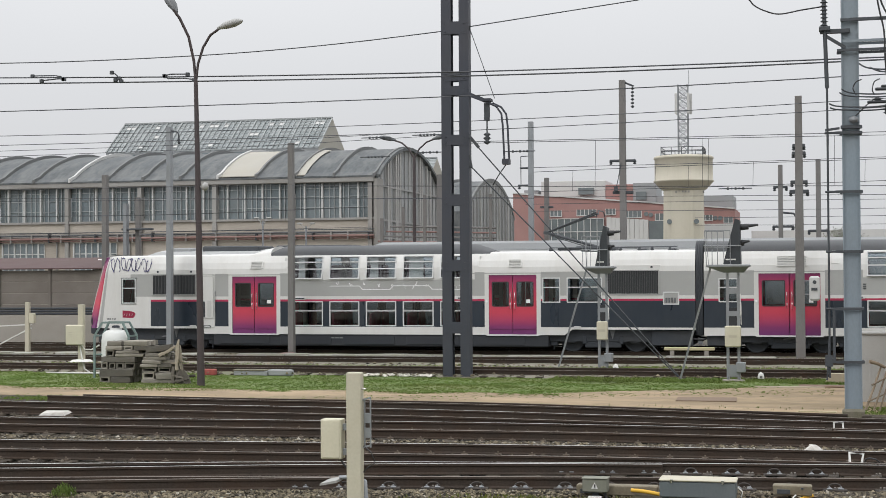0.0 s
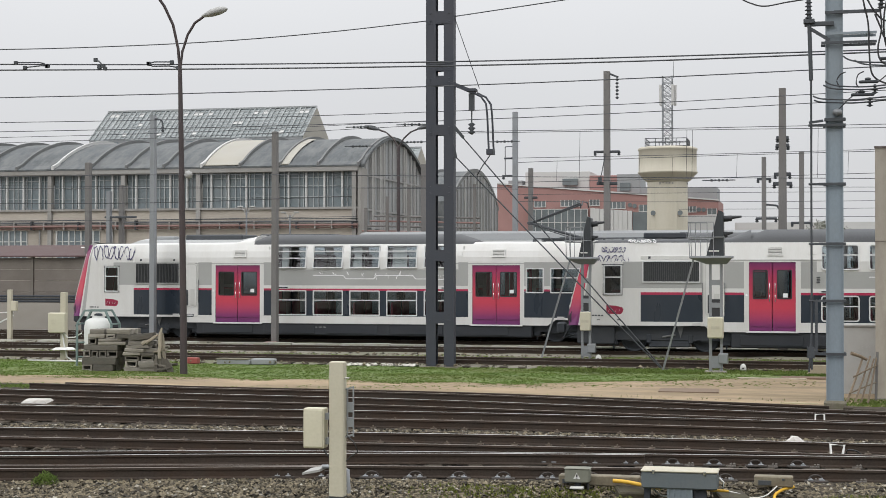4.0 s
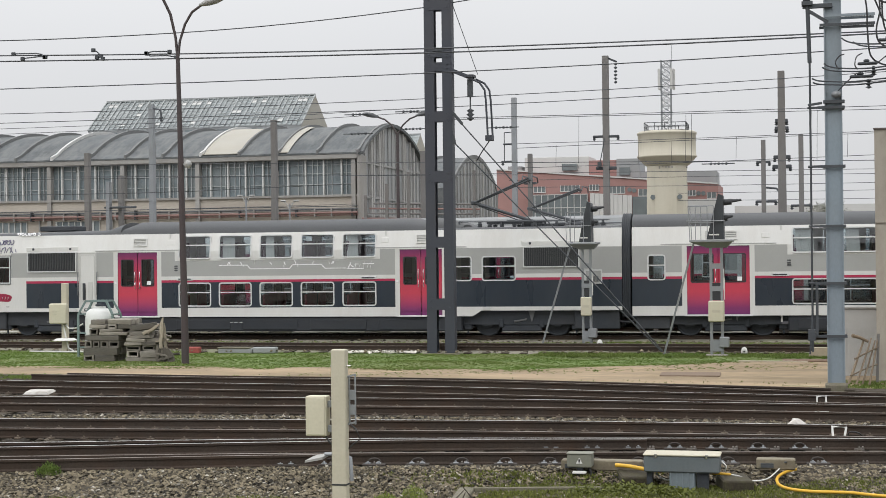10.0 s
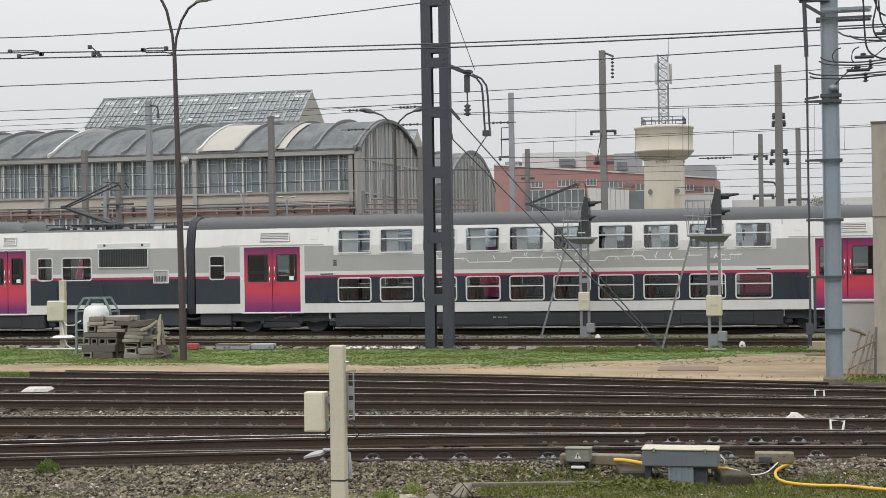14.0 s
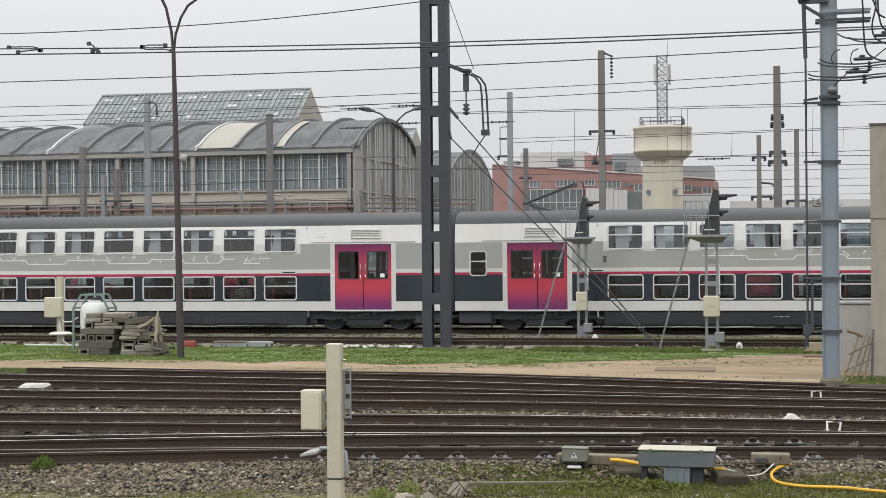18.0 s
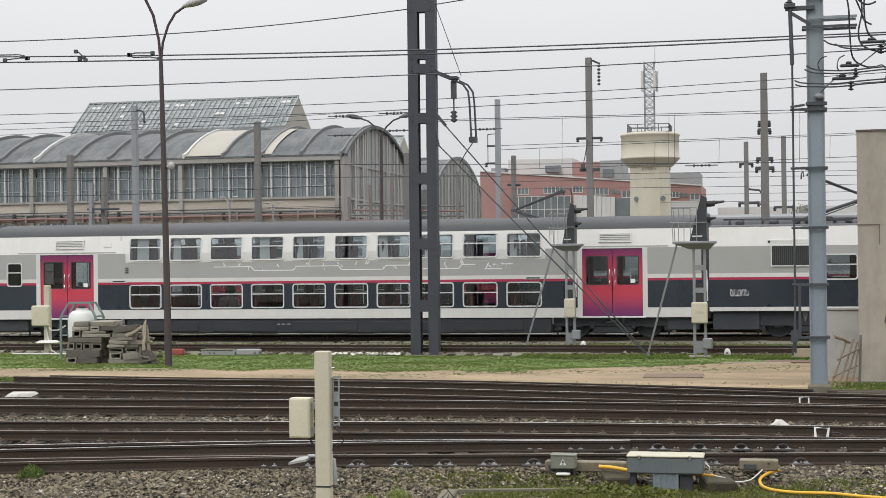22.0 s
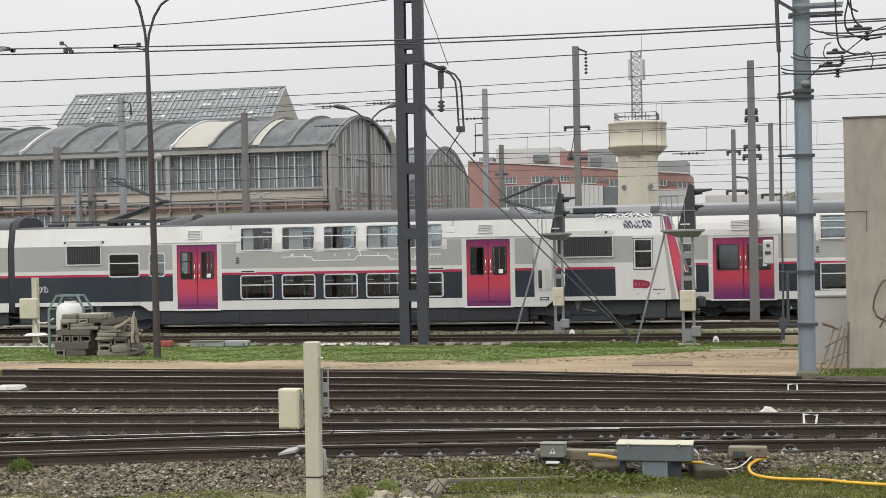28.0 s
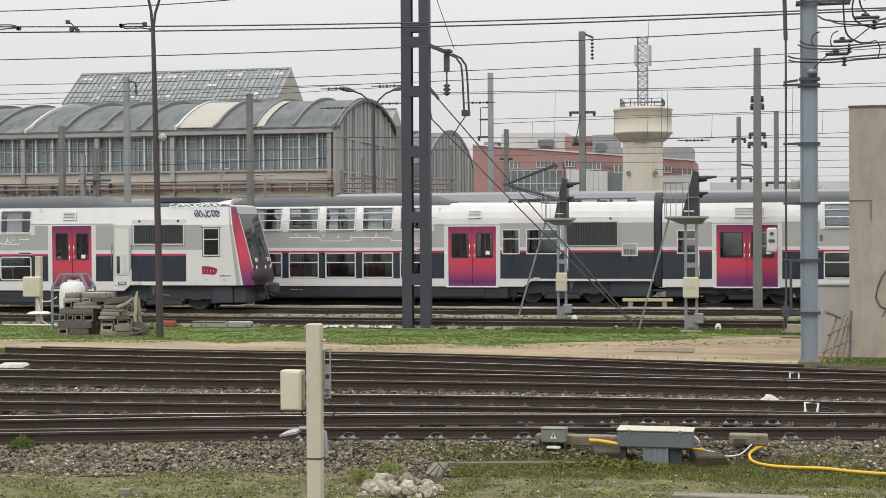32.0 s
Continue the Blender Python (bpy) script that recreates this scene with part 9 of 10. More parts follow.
x = HX1
k = 0
while x > HX0 + 0.1:
    part("vault_roof", arch_strip(x - BAY / 2, x, HY0 - 0.45, HY1 + 0.3, 0.0, 0.12), HALLROOF, hall, "dark bitumen barrel vault bay")
    part("roof_rib", arch_strip(x - 0.08, x + 0.08, HY0 - 0.5, HY1 + 0.3, 0.24 if k else 0.16, 0.3), ROOFRIB if k not in (4, 8) else PALECLAD, hall)
    x -= BAY / 2
    k += 1
for x0, x1 in ((HX1 - 2 * BAY + 0.1, HX1 - 1.5 * BAY - 0.1), (-37.4, -36.7)):
    part("roof_sheet", arch_strip(x0, x1, HY0 - 0.42, HY0 + 6.2, 0.13, 0.05, 20), CREAMPLATE, hall, "pale cream replacement roof sheets")
g = Geo()
g.box(HX0, HX1, HY0 - 0.42, HY0 + 0.2, 9.95, 10.32, 0, 0.04)
part("cornice", g, HALLCONC, hall, "stained concrete eaves beam")
g = Geo()
g.box(HX0, HX1, HY0 - 0.05, HY0 + 0.3, 6.4, 7.2)
part("brick_band", g, BRICK, hall, "pale brick band under the windows")
g = Geo()
g.box(HX0, HX1, HY0 - 0.22, HY0 + 0.3, 7.2, 7.36)
part("sill_band", g, HALLCONC, hall)
g = Geo()
g.box(HX0, HX1, HY0 - 0.14, HY0 + 0.3, 6.15, 6.4)
part("ledge", g, HALLCONC, hall)
g = Geo()
g.box(HX0, HX1, HY0, HY0 + 0.3, -0.3, 6.15)
part("lower_wall", g, BRICK, hall, "pale rendered lower wall")
for z, r, y, m in ((6.02, 0.10, 0.42, PIPERED), (6.28, 0.045, 0.38, DARKSTEEL), (5.85, 0.05, 0.34, PIPERED), (6.5, 0.03, 0.3, DARKSTEEL)):
    g = Geo()
    g.tube([(HX0, HY0 - y, z), (HX1, HY0 - y, z)], r, 7)
    part("wall_pipe", g, m, hall, "dull red pipe along the wall" if m is PIPERED else "thin dark pipe along the wall")
rh = random.Random(52)
for k in range(34):
    g = Geo()
    xx = HX1 - 0.7 - k * 1.42 + rh.uniform(-0.3, 0.3)
    g.box(xx - 0.05, xx + 0.05, HY0 - 0.5, HY0, 5.75, 6.34 + rh.uniform(-0.1, 0.12))
    part("pipe_bracket", g, HALLCONC if k % 3 else DARKSTEEL, hall)
BARS = Geo()
for q in range(1, 15):
    if q % 3:
        BARS.box(-BAY + 0.25 + (BAY - 0.5) * q / 15 - 0.022, -BAY + 0.25 + (BAY - 0.5) * q / 15 + 0.022, 0.1, 0.2, 7.36, 9.95)
for z in (8.15, 8.95, 9.55):
    BARS.box(-BAY + 0.25, -0.25, 0.13, 0.2, z - 0.018, z + 0.018)
BARS = BARS.mesh("glazing_bar", [GLAZINGBAR])
POST = Geo()
POST.box(-0.055, 0.055, -0.06, 0.2, 7.36, 9.95)
POST = POST.mesh("window_post", [MULLION])
x = HX1 - 0.35
for b in range(8):
    g = Geo()
    g.box(x - 0.16, x + 0.16, HY0 - 0.28, HY0 + 0.2, -0.3, 9.95)
    part("pilaster", g, HALLCONC, hall)
    g = Geo()
    g.quad((x - BAY + 0.2, HY0 + 0.21, 7.35), (x - 0.2, HY0 + 0.21, 7.35), (x - 0.2, HY0 + 0.21, 9.95), (x - BAY + 0.2, HY0 + 0.21, 9.95))
    w = part("hall_window", g, HALLGLASS, hall, "tall dusty multi-pane window")
    part("glazing_bar", BARS, [], w, "", (x, HY0, 0))
    for q in (0.16, 0.385, 0.615, 0.84):
        part("window_post", POST, [], w, "", (x - BAY * q, HY0, 0))
    if b > 2:
        g = Geo()
        g.quad((x - BAY + 0.5, HY0 - 0.02, 3.0), (x - 2.0, HY0 - 0.02, 3.0), (x - 2.0, HY0 - 0.02, 5.7), (x - BAY + 0.5, HY0 - 0.02, 5.7))
        w = part("lower_window", g, HALLGLASS, hall, "lower multi-pane window")
        mu = Geo()
        for q in range(8):
            xx = x - 2.0 - q * (BAY - 2.5) / 7
            mu.box(xx - (0.06 if q % 2 else 0.03), xx + (0.06 if q % 2 else 0.03), HY0 - 0.1, HY0 - 0.02, 3.0, 5.7)
        mu.box(x - BAY + 0.5, x - 2.0, HY0 - 0.08, HY0 - 0.03, 4.85, 4.92)
        part("glazing_bar", mu, MULLION, w)
        g = Geo()
        g.tube([(x - 0.9, HY0 - 0.12, 0), (x - 0.9, HY0 - 0.12, 5.9)], 0.07, 6)
        part("drain_pipe", g, GABLEBOARD, hall)
    x -= BAY
# gable end with boards
g = Geo()
n = 20
pts = [(HX1, HY0 + (HY1 - HY0) * k / n, vault(HY0 + (HY1 - HY0) * k / n)) for k in range(n + 1)]
g.add([(HX1, HY0, -0.3)] + pts + [(HX1, HY1, -0.3)], [tuple(range(n + 3))])
part("gable_wall", g, GABLENET, hall, "dusty glazed gable end")
for k in range(34):
    if k % 2 and k not in (5, 9, 11, 23, 33):
        continue
    y = HY0 + 0.25 + (HY1 - HY0 - 0.5) * k / 33
    wd = (0.16 if k in (0, 5, 9, 22, 28, 33) else 0.10) if k in (0, 5, 6, 9, 10, 11, 22, 23, 26, 28, 33) else 0.035
    g = Geo()
    g.box(HX1 - 0.02, HX1 + (0.16 if wd > 0.05 else 0.07), y - wd, y + wd, 0, vault(y) - 0.15)
    part("gable_mullion", g, PALEBOARD if wd > 0.05 else GABLEBOARD, hall)
for z in (7.2, 9.75, 5.9):
    g = Geo()
    g.box(HX1, HX1 + 0.12, HY0, HY1, z - 0.07, z + 0.07)
    part("gable_rail", g, GABLEBOARD, hall)
g = Geo()
g.box(HX1 - 0.05, HX1 + 0.2, HY0 - 0.3, HY0 + 1.3, -0.3, 10.2)
part("corner_pier", g, HALLCONC, hall, "pale concrete corner pier")
ring = []
for q in range(17):
    y = HY0 + (HY1 - HY0) * q / 16
    ring.append([(HX1 + 0.05, y, vault(y) - 0.16), (HX1 + 0.35, y, vault(y) - 0.16), (HX1 + 0.35, y, vault(y) + 0.08), (HX1 + 0.05, y, vault(y) + 0.08)])
g = Geo()
g.loft(ring)
part("gable_arch", g, HALLROOF, hall, "dark roof edge over the gable")
# small buildings and pipework at the foot of the gable
g = Geo()
g.box(-31.0, -22.0, 104.0, 112.0, -0.3, 5.5)
tagged(part("annex", g, HALLCONC), "low concrete annex at the foot of the hall", "building", "", "structure")
for k in range(5):
    g = Geo()
    g.tube([(-31.0 + k * 0.3, 103.6, 5.2 + 0.35 * k), (-22.0, 103.6, 5.0 + 0.35 * k)], 0.07, 6)
    tagged(part("service_pipe", g, PIPERED if k % 2 else CONCPOLE), "pipe on brackets before the hall", "pipe", "service pipes")
for k in range(6):
    g = Geo()
    g.box(-30.5 + k * 1.6, -30.3 + k * 1.6, 103.5, 103.7, -0.3, 7.2 + (k % 3) * 0.8)
    tagged(part("pipe_post", g, CONCPOLE), "post carrying pipes before the hall", "post", "pipe posts")

# second hall, farther back
hall2 = thing("depot_hall", (0, 0, 0), "second barrel-vaulted depot hall farther back", "hall")
H2 = (-72.0, -30.4, 131.0, 152.0)
g = Geo()
rings = []
for k in range(15):
    y = H2[2] + (H2[3] - H2[2]) * k / 14
    z = 8.85 + 3.3 * math.sin(math.pi * k / 14) ** 0.75
    rings.append([(H2[0], y, z), (H2[1], y, z)])
g.loft(rings, 0, False, False, True)
ge = Geo()
ge.add([(H2[1] + 0.02, p[1][1], p[1][2] - 0.05) for p in rings] + [(H2[1] + 0.02, H2[3], -0.3), (H2[1] + 0.02, H2[2], -0.3)], [tuple(range(17))])
part("gable_wall", ge, GABLENET, hall2, "dusty glazed gable end")
g.quad((H2[0], H2[2], -0.3), (H2[1], H2[2], -0.3), (H2[1], H2[2], 8.85), (H2[0], H2[2], 8.85))
part("shell", g, HALLROOF, hall2)
for k in range(15):
    y = H2[2] + 0.6 + (H2[3] - H2[2] - 1.2) * k / 14
    g = Geo()
    g.box(H2[1], H2[1] + 0.15, y - (0.14 if k % 3 == 0 else 0.06), y + (0.14 if k % 3 == 0 else 0.06), 0, 8.6 + 3.3 * math.sin(math.pi * (y - H2[2]) / (H2[3] - H2[2])) ** 0.75)
    part("gable_mullion", g, PALEBOARD if k % 3 == 0 else GABLEBOARD, hall2)
for q in range(6):
    g = Geo()
    ring = []
    for k in range(15):
        y = H2[2] + (H2[3] - H2[2]) * k / 14
        z = 8.85 + 3.3 * math.sin(math.pi * k / 14) ** 0.75
        xx = H2[1] - 3.2 * q
        ring.append([(xx - 0.1, y, z - 0.1), (xx + 0.1, y, z - 0.1), (xx + 0.1, y, z + 0.25), (xx - 0.1, y, z + 0.25)])
    g.loft(ring)
    part("roof_rib", g, ROOFRIB, hall2)


def glass_roof(x0, x1, yr, zr, half, rise, label, cols):
    """Greenhouse-like pitched roof with panes, bars and cream gable ends."""
    t = thing("glass_roof", (0, 0, 0), label, "roof", "glazed roofs")
    g = Geo()
    for s in (-1, 1):
        g.quad((x0, yr + s * half, zr - rise), (x1, yr + s * half, zr - rise), (x1, yr, zr), (x0, yr, zr))
    part("slope", g, ROOFGLASS, t, "grey glass slope")
    b = Geo()
    for k in range(cols + 1):
        x = x0 + (x1 - x0) * k / cols
        b.bar((x, yr - half - 0.05, zr - rise + 0.05), (x, yr - 0.05, zr + 0.05), 0.045 if k % 3 else 0.11, 0.08)
    part("glazing_bar", b, ROOFBAR, t)
    b = Geo()
    for q in range(9):
        u = q / 9
        b.bar((x0, yr - half * (1 - u) - 0.06, zr - rise * (1 - u) + 0.06), (x1, yr - half * (1 - u) - 0.06, zr - rise * (1 - u) + 0.06), 0.05, 0.05)
    b.bar((x0, yr, zr + 0.06), (x1, yr, zr + 0.06), 0.25, 0.15)
    part("purlin", b, ROOFBAR, t)
    rp = random.Random(int(x1))
    for k in range(cols):
        if rp.random() < 0.45:
            u = rp.choice((0.80, 0.80, 0.80, 0.1, 0.45))
            xa = x0 + (x1 - x0) * k / cols
            xb = xa + (x1 - x0) / cols
            p = Geo()
            p.quad((xa, yr - half * (1 - u) - 0.03, zr - rise * (1 - u) + 0.03), (xb, yr - half * (1 - u) - 0.03, zr - rise * (1 - u) + 0.03),
                   (xb, yr - half * (1 - u - 0.12) - 0.03, zr - rise * (1 - u - 0.12) + 0.03), (xa, yr - half * (1 - u - 0.12) - 0.03, zr - rise * (1 - u - 0.12) + 0.03))
            part("pale_pane", p, PALECLAD, t)
    for x in (x0, x1):
        e = Geo()
        e.add([(x, yr - half, zr - rise), (x, yr + half, zr - rise), (x, yr, zr)], [(0, 1, 2)])
        e.quad((x, yr - half, zr - rise - 3.5), (x, yr + half, zr - rise - 3.5), (x, yr + half, zr - rise), (x, yr - half, zr - rise))
        part("gable", e, CREAMPLATE, t, "cream boarded gable")
    w = Geo()
    w.quad((x0, yr - half, zr - rise - 3.5), (x1, yr - half, zr - rise - 3.5), (x1, yr - half, zr - rise), (x0, yr - half, zr - rise))
    part("wall", w, GREYCLAD, t)
    for k in range(int((x1 - x0) / 3.05)):
        c = Geo()
        c.box(x0 + 0.4 + k * 3.05, x0 + 2.9 + k * 3.05, yr - half - 0.06, yr - half - 0.01, zr - rise - 0.95, zr - rise - 0.2)
        part("clerestory_pane", c, HALLGLASS, t)
    pb = Geo()
    pb.box(x0 + 0.3, x1 - 0.3, yr - half + 0.3, yr + half - 0.3, -0.3, zr - rise - 3.4)
    part("support", pb, HALLCONC, t)
    return t


glass_roof(-63.4, -42.8, 130.0, 17.5, 4.0, 3.0, "long greenhouse-like glazed roof above the hall", 42)
glass_roof(-52.0, -40.05, 158.0, 15.9, 4.5, 3.2, "glazed roof behind the halls", 14)
glass_roof(-95.0, -79.0, 130.0, 17.0, 4.5, 3.4, "glazed roof at the end of the hall", 16)

# red brick offices
off = thing("office_building", (0, 244.0, 0), "red brick office building with window bands and grey upper floors", "building")
g = Geo()
g.add([(-48.9, 0, -0.3), (-12.7, 0, -0.3), (-12.7, 0, 13.6), (-48.9, 0, 16.7), (-48.9, 16, -0.3), (-12.7, 16, -0.3), (-12.7, 16, 13.6), (-48.9, 16, 16.7)],
      [(0, 1, 2, 3), (5, 4, 7, 6), (1, 5, 6, 2), (4, 0, 3, 7), (3, 2, 6, 7)])
part("wall", g, REDBRICK, off, "red brick wall under a falling roof line")
g = Geo()
g.bar((-48.9, -0.05, 16.75), (-12.7, -0.05, 13.65), 0.3, 0.22)
part("parapet", g, PALECLAD, off)
for x0, x1, z0, z1, y, m, lab in ((-44.6, -33.8, 15.2, 18.75, 2.5, PALECLAD, "pale plant room in sheeting"), (-33.8, -28.0, 14.6, 18.0, 2.2, REDBRICK, "red brick roof block"),
                                  (-29.2, -25.4, 14.5, 18.15, 1.8, GREYCLAD, "grey roof block"), (-17.9, -13.0, 13.4, 15.85, 1.5, GREYCLAD, "grey recessed upper floor"),
                                  (-47.6, -45.2, 16.2, 17.4, 3.0, GREYCLAD, "grey roof unit"), (-26.0, -18.0, 14.0, 15.9, 2.0, GREYCLAD, "grey recessed upper floor")):
    g = Geo()
    g.box(x0, x1, y, y + 9, z0, z1, 0, 0.05)
    part("roof_block", g, m, off, lab)
for x0, x1, z0, z1 in ((-38.2, -35.7, 16.4, 17.5), (-28.7, -27.0, 15.4, 16.7)):
    g = Geo()
    g.box(x0, x1, 1.5, 2.6, z0, z1)
    part("louvre_block", g, PANEGLASS, off, "dark louvred opening")
for x0, x1, z0, z1 in ((-42.65, -40.75, 12.84, 13.77), (-38.21, -35.04, 12.92, 13.85), (-33.44, -31.87, 12.98, 13.91), (-30.39, -27.64, 12.45, 13.55), (-25.4, -24.01, 11.94, 13.01), (-17.84, -16.23, 11.81, 12.66), (-14.45, -13.02, 11.37, 12.3)):
    g = Geo()
    g.box(x0, x1, -0.12, 0.0, z0, z1)
    w = part("window", g, PANEGLASS, off)
    b = Geo()
    b.box(x0 - 0.06, x1 + 0.06, -0.2, -0.12, z0 - 0.12, z0)
    q = int((x1 - x0) / 0.75) + 1
    for k in range(q + 1):
        xx = x0 + (x1 - x0) * k / q
        b.box(xx - 0.05, xx + 0.05, -0.2, -0.12, z0, z1)
    part("window_frame", b, PALECLAD, w)
for x, z in ((-26.88, 12.96), (-26.12, 12.82), (-15.81, 12.13), (-15.04, 12.11)):
    g = Geo()
    g.tube([(x, 0.0, z), (x, -0.15, z)], 0.36, 14)
    part("round_window", g, PANEGLASS, off)
g = Geo()
g.box(-43.5, -33.7, -0.7, 0.0, 6.5, 12.4)
part("glass_front", g, PANEGLASS, off, "dark curtain wall front")
b = Geo()
for k in range(10):
    b.box(-43.5 + k * 1.08, -43.40 + k * 1.08, -0.8, -0.7, 6.5, 12.4)
for z in (8.0, 10.2, 12.35):
    b.box(-43.5, -33.7, -0.8, -0.7, z - 0.06, z + 0.06)
part("glazing_bar", b, PALECLAD, off)
for k in range(9):
    g = Geo()
    g.box(-33.3 + k * 0.76, -32.58 + k * 0.76, -0.4, 0.0, 6.0, 12.5 - k * 0.06)
    part("front_panel", g, PALECLAD, off)
g = Geo()
g.box(-26.4, -24.0, -0.3, 0.0, 6.0, 11.8)
part("glass_front", g, PANEGLASS, off, "grey glazed bay")
g = Geo()
g.box(-17.9, -12.9, -0.3, 0.0, 6.0, 11.2)
part("panel_front", g, PALECLAD, off, "pale panel front")
# pale sheds to the side of the tower
g = Geo()
g.box(-11, 45, 265, 280, -0.3, 10.6)
tagged(part("warehouse", g, PALECLAD), "long pale low warehouse on the skyline", "building")

# water tower
rt0 = random.Random(3)
tw = thing("water_tower", (-19.6, 230.0, -0.3), "cream concrete water tower with a lattice radio mast", "water tower")
g = Geo()
g.loft([[(sx * w, sy * w, z) for sx, sy in ((-1, -0.55), (-0.55, -1), (0.55, -1), (1, -0.55), (1, 0.55), (0.55, 1), (-0.55, 1), (-1, 0.55))] for w, z in ((3.1, 0), (2.98, 9.6), (2.9, 15.8), (2.9, 16.1))])
part("shaft", g, TOWERCREAM, tw)
g = Geo()
g.lathe([(2.75, 15.9), (3.0, 16.1), (3.5, 16.4), (4.35, 17.35), (4.55, 17.5), (4.55, 17.65), (4.4, 17.75), (4.38, 20.85), (4.52, 20.95), (4.52, 21.2), (4.2, 21.4), (0.5, 21.6)], 40)
part("tank", g, TOWERCREAM, tw, "flared cream tank")
for x in (-1.92, 2.11):
    g = Geo()
    g.tube([(x, -3.02, 11.35), (x, -2.75, 11.35)], 0.38, 14)
    part("round_window", g, PANEGLASS, tw)
g = Geo()
for sx, sy in ((1, 0), (0, 1), (-1, 0), (0, -1)):
    for k in range(-2, 3):
        x, y = 3.1 * sx + 1.55 * k * sy, 3.1 * sy - 1.55 * k * sx
        g.tube([(x, y, 21.3), (x, y, 22.6)], 0.05, 4)
    for z in (21.95, 22.6):
        g.bar((3.1 * sx - 3.1 * sy, 3.1 * sy + 3.1 * sx, z), (3.1 * sx + 3.1 * sy, 3.1 * sy - 3.1 * sx, z), 0.09, 0.09)
part("railing", g, DARKSTEEL, tw, "thin roof railing")
g = Geo()
for k in range(40):
    a = 2 * math.pi * (k + rt0.random() * 0.5) / 40
    if math.sin(a) < 0.1:
        g.box(2.95 * math.cos(a) - 0.12, 2.95 * math.cos(a) + 0.12, 2.95 * math.sin(a) - 0.15, 2.95 * math.sin(a) + 0.15, 15.6 + rt0.random() * 0.3, 16.0)
part("bracket_row", g, HALLCONC, tw)
g = Geo()
c = [(-0.72, -0.72), (0.72, -0.72), (0.72, 0.72), (-0.72, 0.72)]
for x, y in c:
    g.bar((x, y, 21.3), (x, y, 32.2), 0.14, 0.14)
for q in range(11):
    z = 21.3 + q
    for k in range(4):
        a, b = c[k], c[(k + 1) % 4]
        g.bar((*a, z), (*b, z + 1.0), 0.07, 0.07)
        g.bar((*b, z), (*a, z + 1.0), 0.07, 0.07)
        g.bar((*a, z), (*b, z), 0.07, 0.07)
part("lattice_mast", g, GALV, tw, "square lattice radio mast")
for x, y in ((-1.0, -0.7), (0.85, -0.85), (1.15, 0.2), (-0.9, 0.6)):
    g = Geo()
    g.box(x - 0.2, x + 0.2, y - 0.15, y + 0.15, 27.8, 31.0, 0, 0.08)
    part("antenna", g, PALECLAD, tw)
g = Geo()
g.tube([(0.9, 0, 32), (0.9, 0, 34.6)], [0.06, 0.03], 5)
part("whip", g, GALV, tw)

# bare tree far off
tree = thing("tree", (3.2, 190.0, -0.3), "bare rounded tree on the skyline", "tree")
g = Geo()
g.tube([(0, 0, 0), (0.1, 0, 3.5), (0.0, 0, 6.0)], [0.35, 0.25, 0.12], 8)
rt = random.Random(12)
for k in range(40):
    a, b = rt.uniform(0, 6.28), rt.uniform(0.4, 1.3)
    z0 = rt.uniform(3.0, 6.0)
    L = rt.uniform(1.8, 3.6)
    p1 = (L * 0.5 * math.cos(a) * math.cos(b), L * 0.5 * math.sin(a) * math.cos(b), z0 + L * 0.5 * math.sin(b))
    p2 = (L * math.cos(a) * math.cos(b) * 1.1, L * math.sin(a) * math.cos(b), z0 + L * math.sin(b) * 1.1)
    g.tube([(0, 0, z0), p1, p2], [0.09, 0.05, 0.015], 4, 0, False)
part("trunk", g, BARK, tree)
g = Geo()
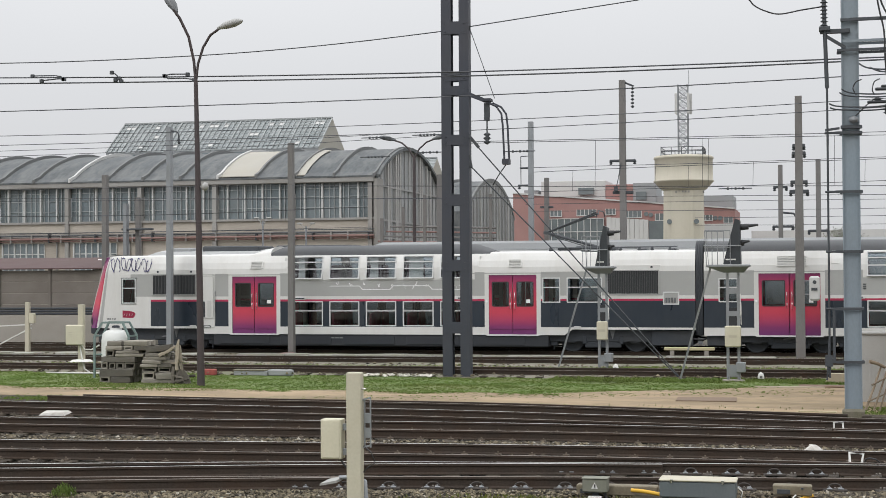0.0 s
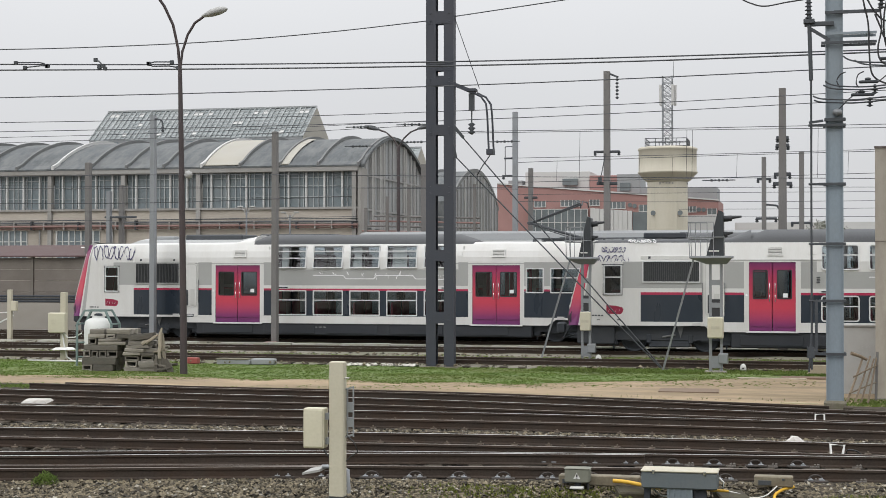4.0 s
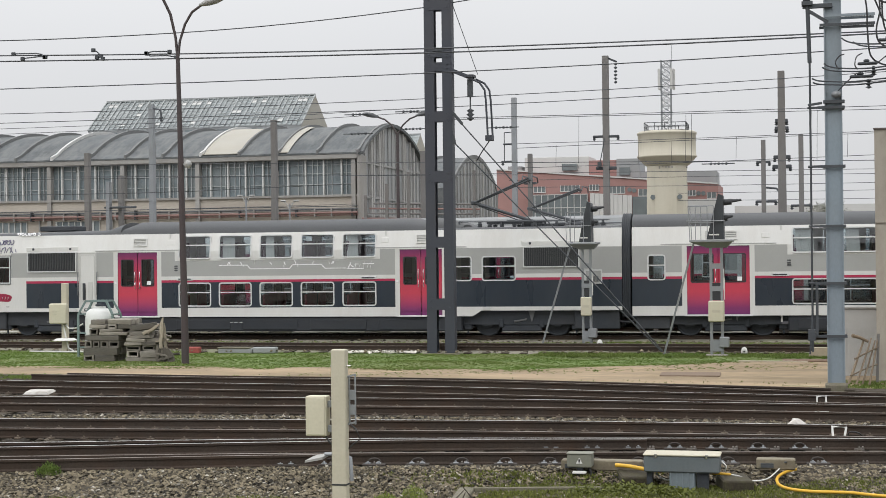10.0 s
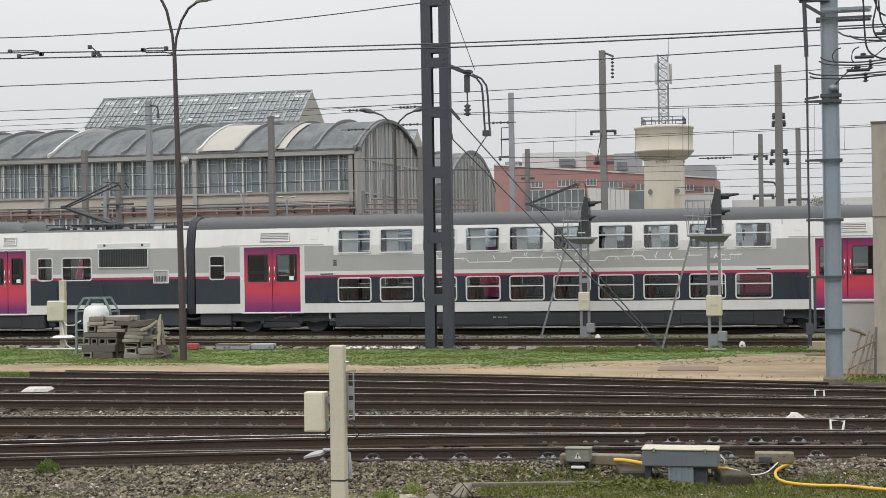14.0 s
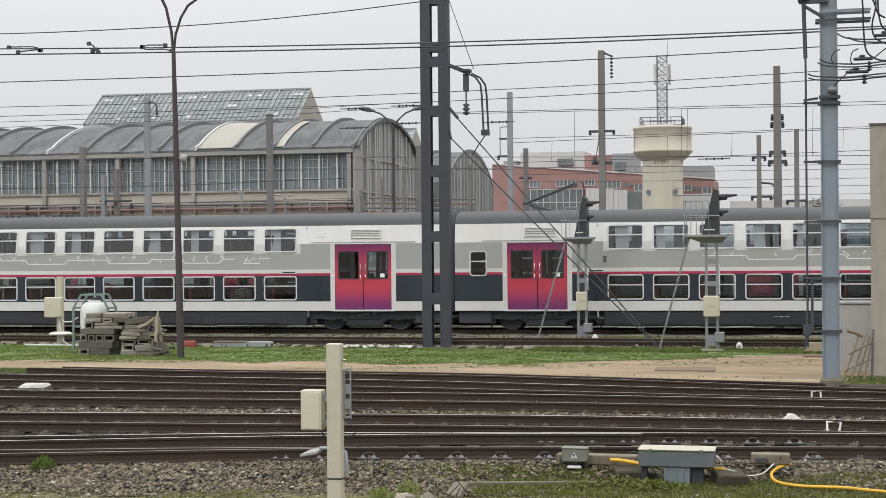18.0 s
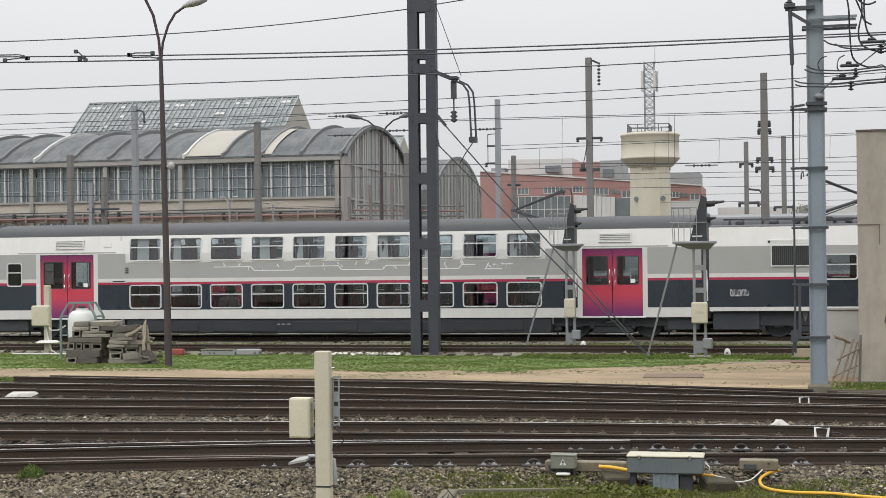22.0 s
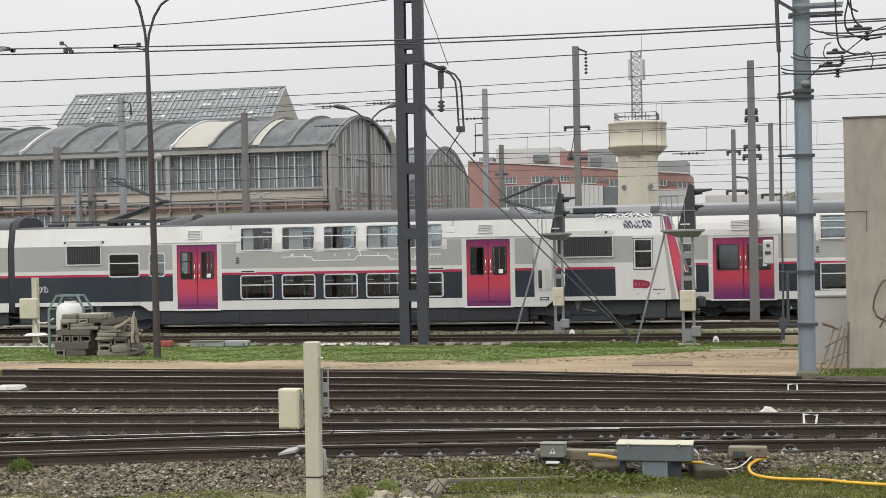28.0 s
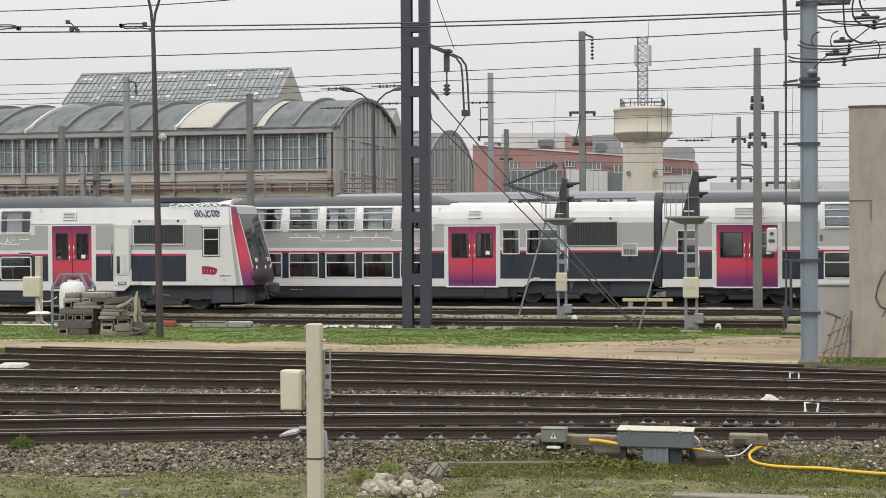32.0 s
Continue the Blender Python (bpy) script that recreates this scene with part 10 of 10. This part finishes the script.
for k in range(1800):
    a, b, r = rt.uniform(0, 6.28), rt.uniform(-0.6, 1.5), rt.random() ** 0.4
    x, y, z = 3.6 * r * math.cos(a) * math.cos(b), 3.4 * r * math.sin(a) * math.cos(b), 6.0 + 2.9 * r * math.sin(b)
    d = Vector((rt.uniform(-1, 1), rt.uniform(-1, 1), rt.uniform(-0.3, 1))).normalized() * rt.uniform(0.2, 0.5)
    g.add([(x, y, z), (x + d.x + 0.05, y + d.y, z + d.z), (x + d.x - 0.05, y + d.y, z + d.z)], [(0, 1, 2)])
part("crown", g, TWIG, tree)


# ---- what moves: the train draws past to the left ----
RUN_T = [0, 2, 3, 5.5, 7, 10.5, 12, 14, 16.5, 18.5, 20.5, 23, 25, 28.5, 32]
RUN_X = [7.1, -0.47, -4.24, -13.28, -18.86, -33.03, -39.01, -46.98, -57.40, -65.99, -74.63, -85.46, -94.04, -108.46, -122.29]


def run(t):
    """Place of the train's nose along the track at t seconds: a smooth curve through the timed places."""
    n = len(RUN_T)
    i = min(max(sum(1 for q in RUN_T if q <= t) - 1, 0), n - 2)
    p0, p1, p2, p3 = (max(i - 1, 0), i, i + 1, min(i + 2, n - 1))
    h = RUN_T[p2] - RUN_T[p1]
    m1 = (RUN_X[p2] - RUN_X[p0]) / (RUN_T[p2] - RUN_T[p0]) * h
    m2 = (RUN_X[p3] - RUN_X[p1]) / (RUN_T[p3] - RUN_T[p1]) * h
    u = (t - RUN_T[p1]) / h
    return ((2 * u ** 3 - 3 * u * u + 1) * RUN_X[p1] + (u ** 3 - 2 * u * u + u) * m1
            + (3 * u * u - 2 * u ** 3) * RUN_X[p2] + (u ** 3 - u * u) * m2)


def on_track(u, turn=0.0):
    """Pose of a car on the slightly slanting track, u metres along it."""
    return pose(-15 + (u + 15) * math.cos(SLANT), 53.4 + (u + 15) * math.sin(SLANT), 0, 0, 0, math.degrees(SLANT) + turn)


def motions():
    times = [k * 0.5 for k in range(65)]
    walk(car_1, [(t, on_track(run(t))) for t in times])
    walk(car_2, [(t, on_track(run(t) + 25.25)) for t in times])
    walk(car_3, [(t, on_track(run(t) + 51.95)) for t in times])
    walk(car_4, [(t, on_track(run(t) + 103.5, 180)) for t in times])
    turns = [k / 8 for k in range(257)]
    for w in WHEELS:
        at = w.matrix_basis.translation.copy()
        s = -1.0 if w.parent == car_4 else 1.0
        walk(w, [(t, pose(at.x, at.y, at.z, 0, math.degrees(s * (run(t) - run(0)) / 0.455), 0)) for t in turns])


motions()
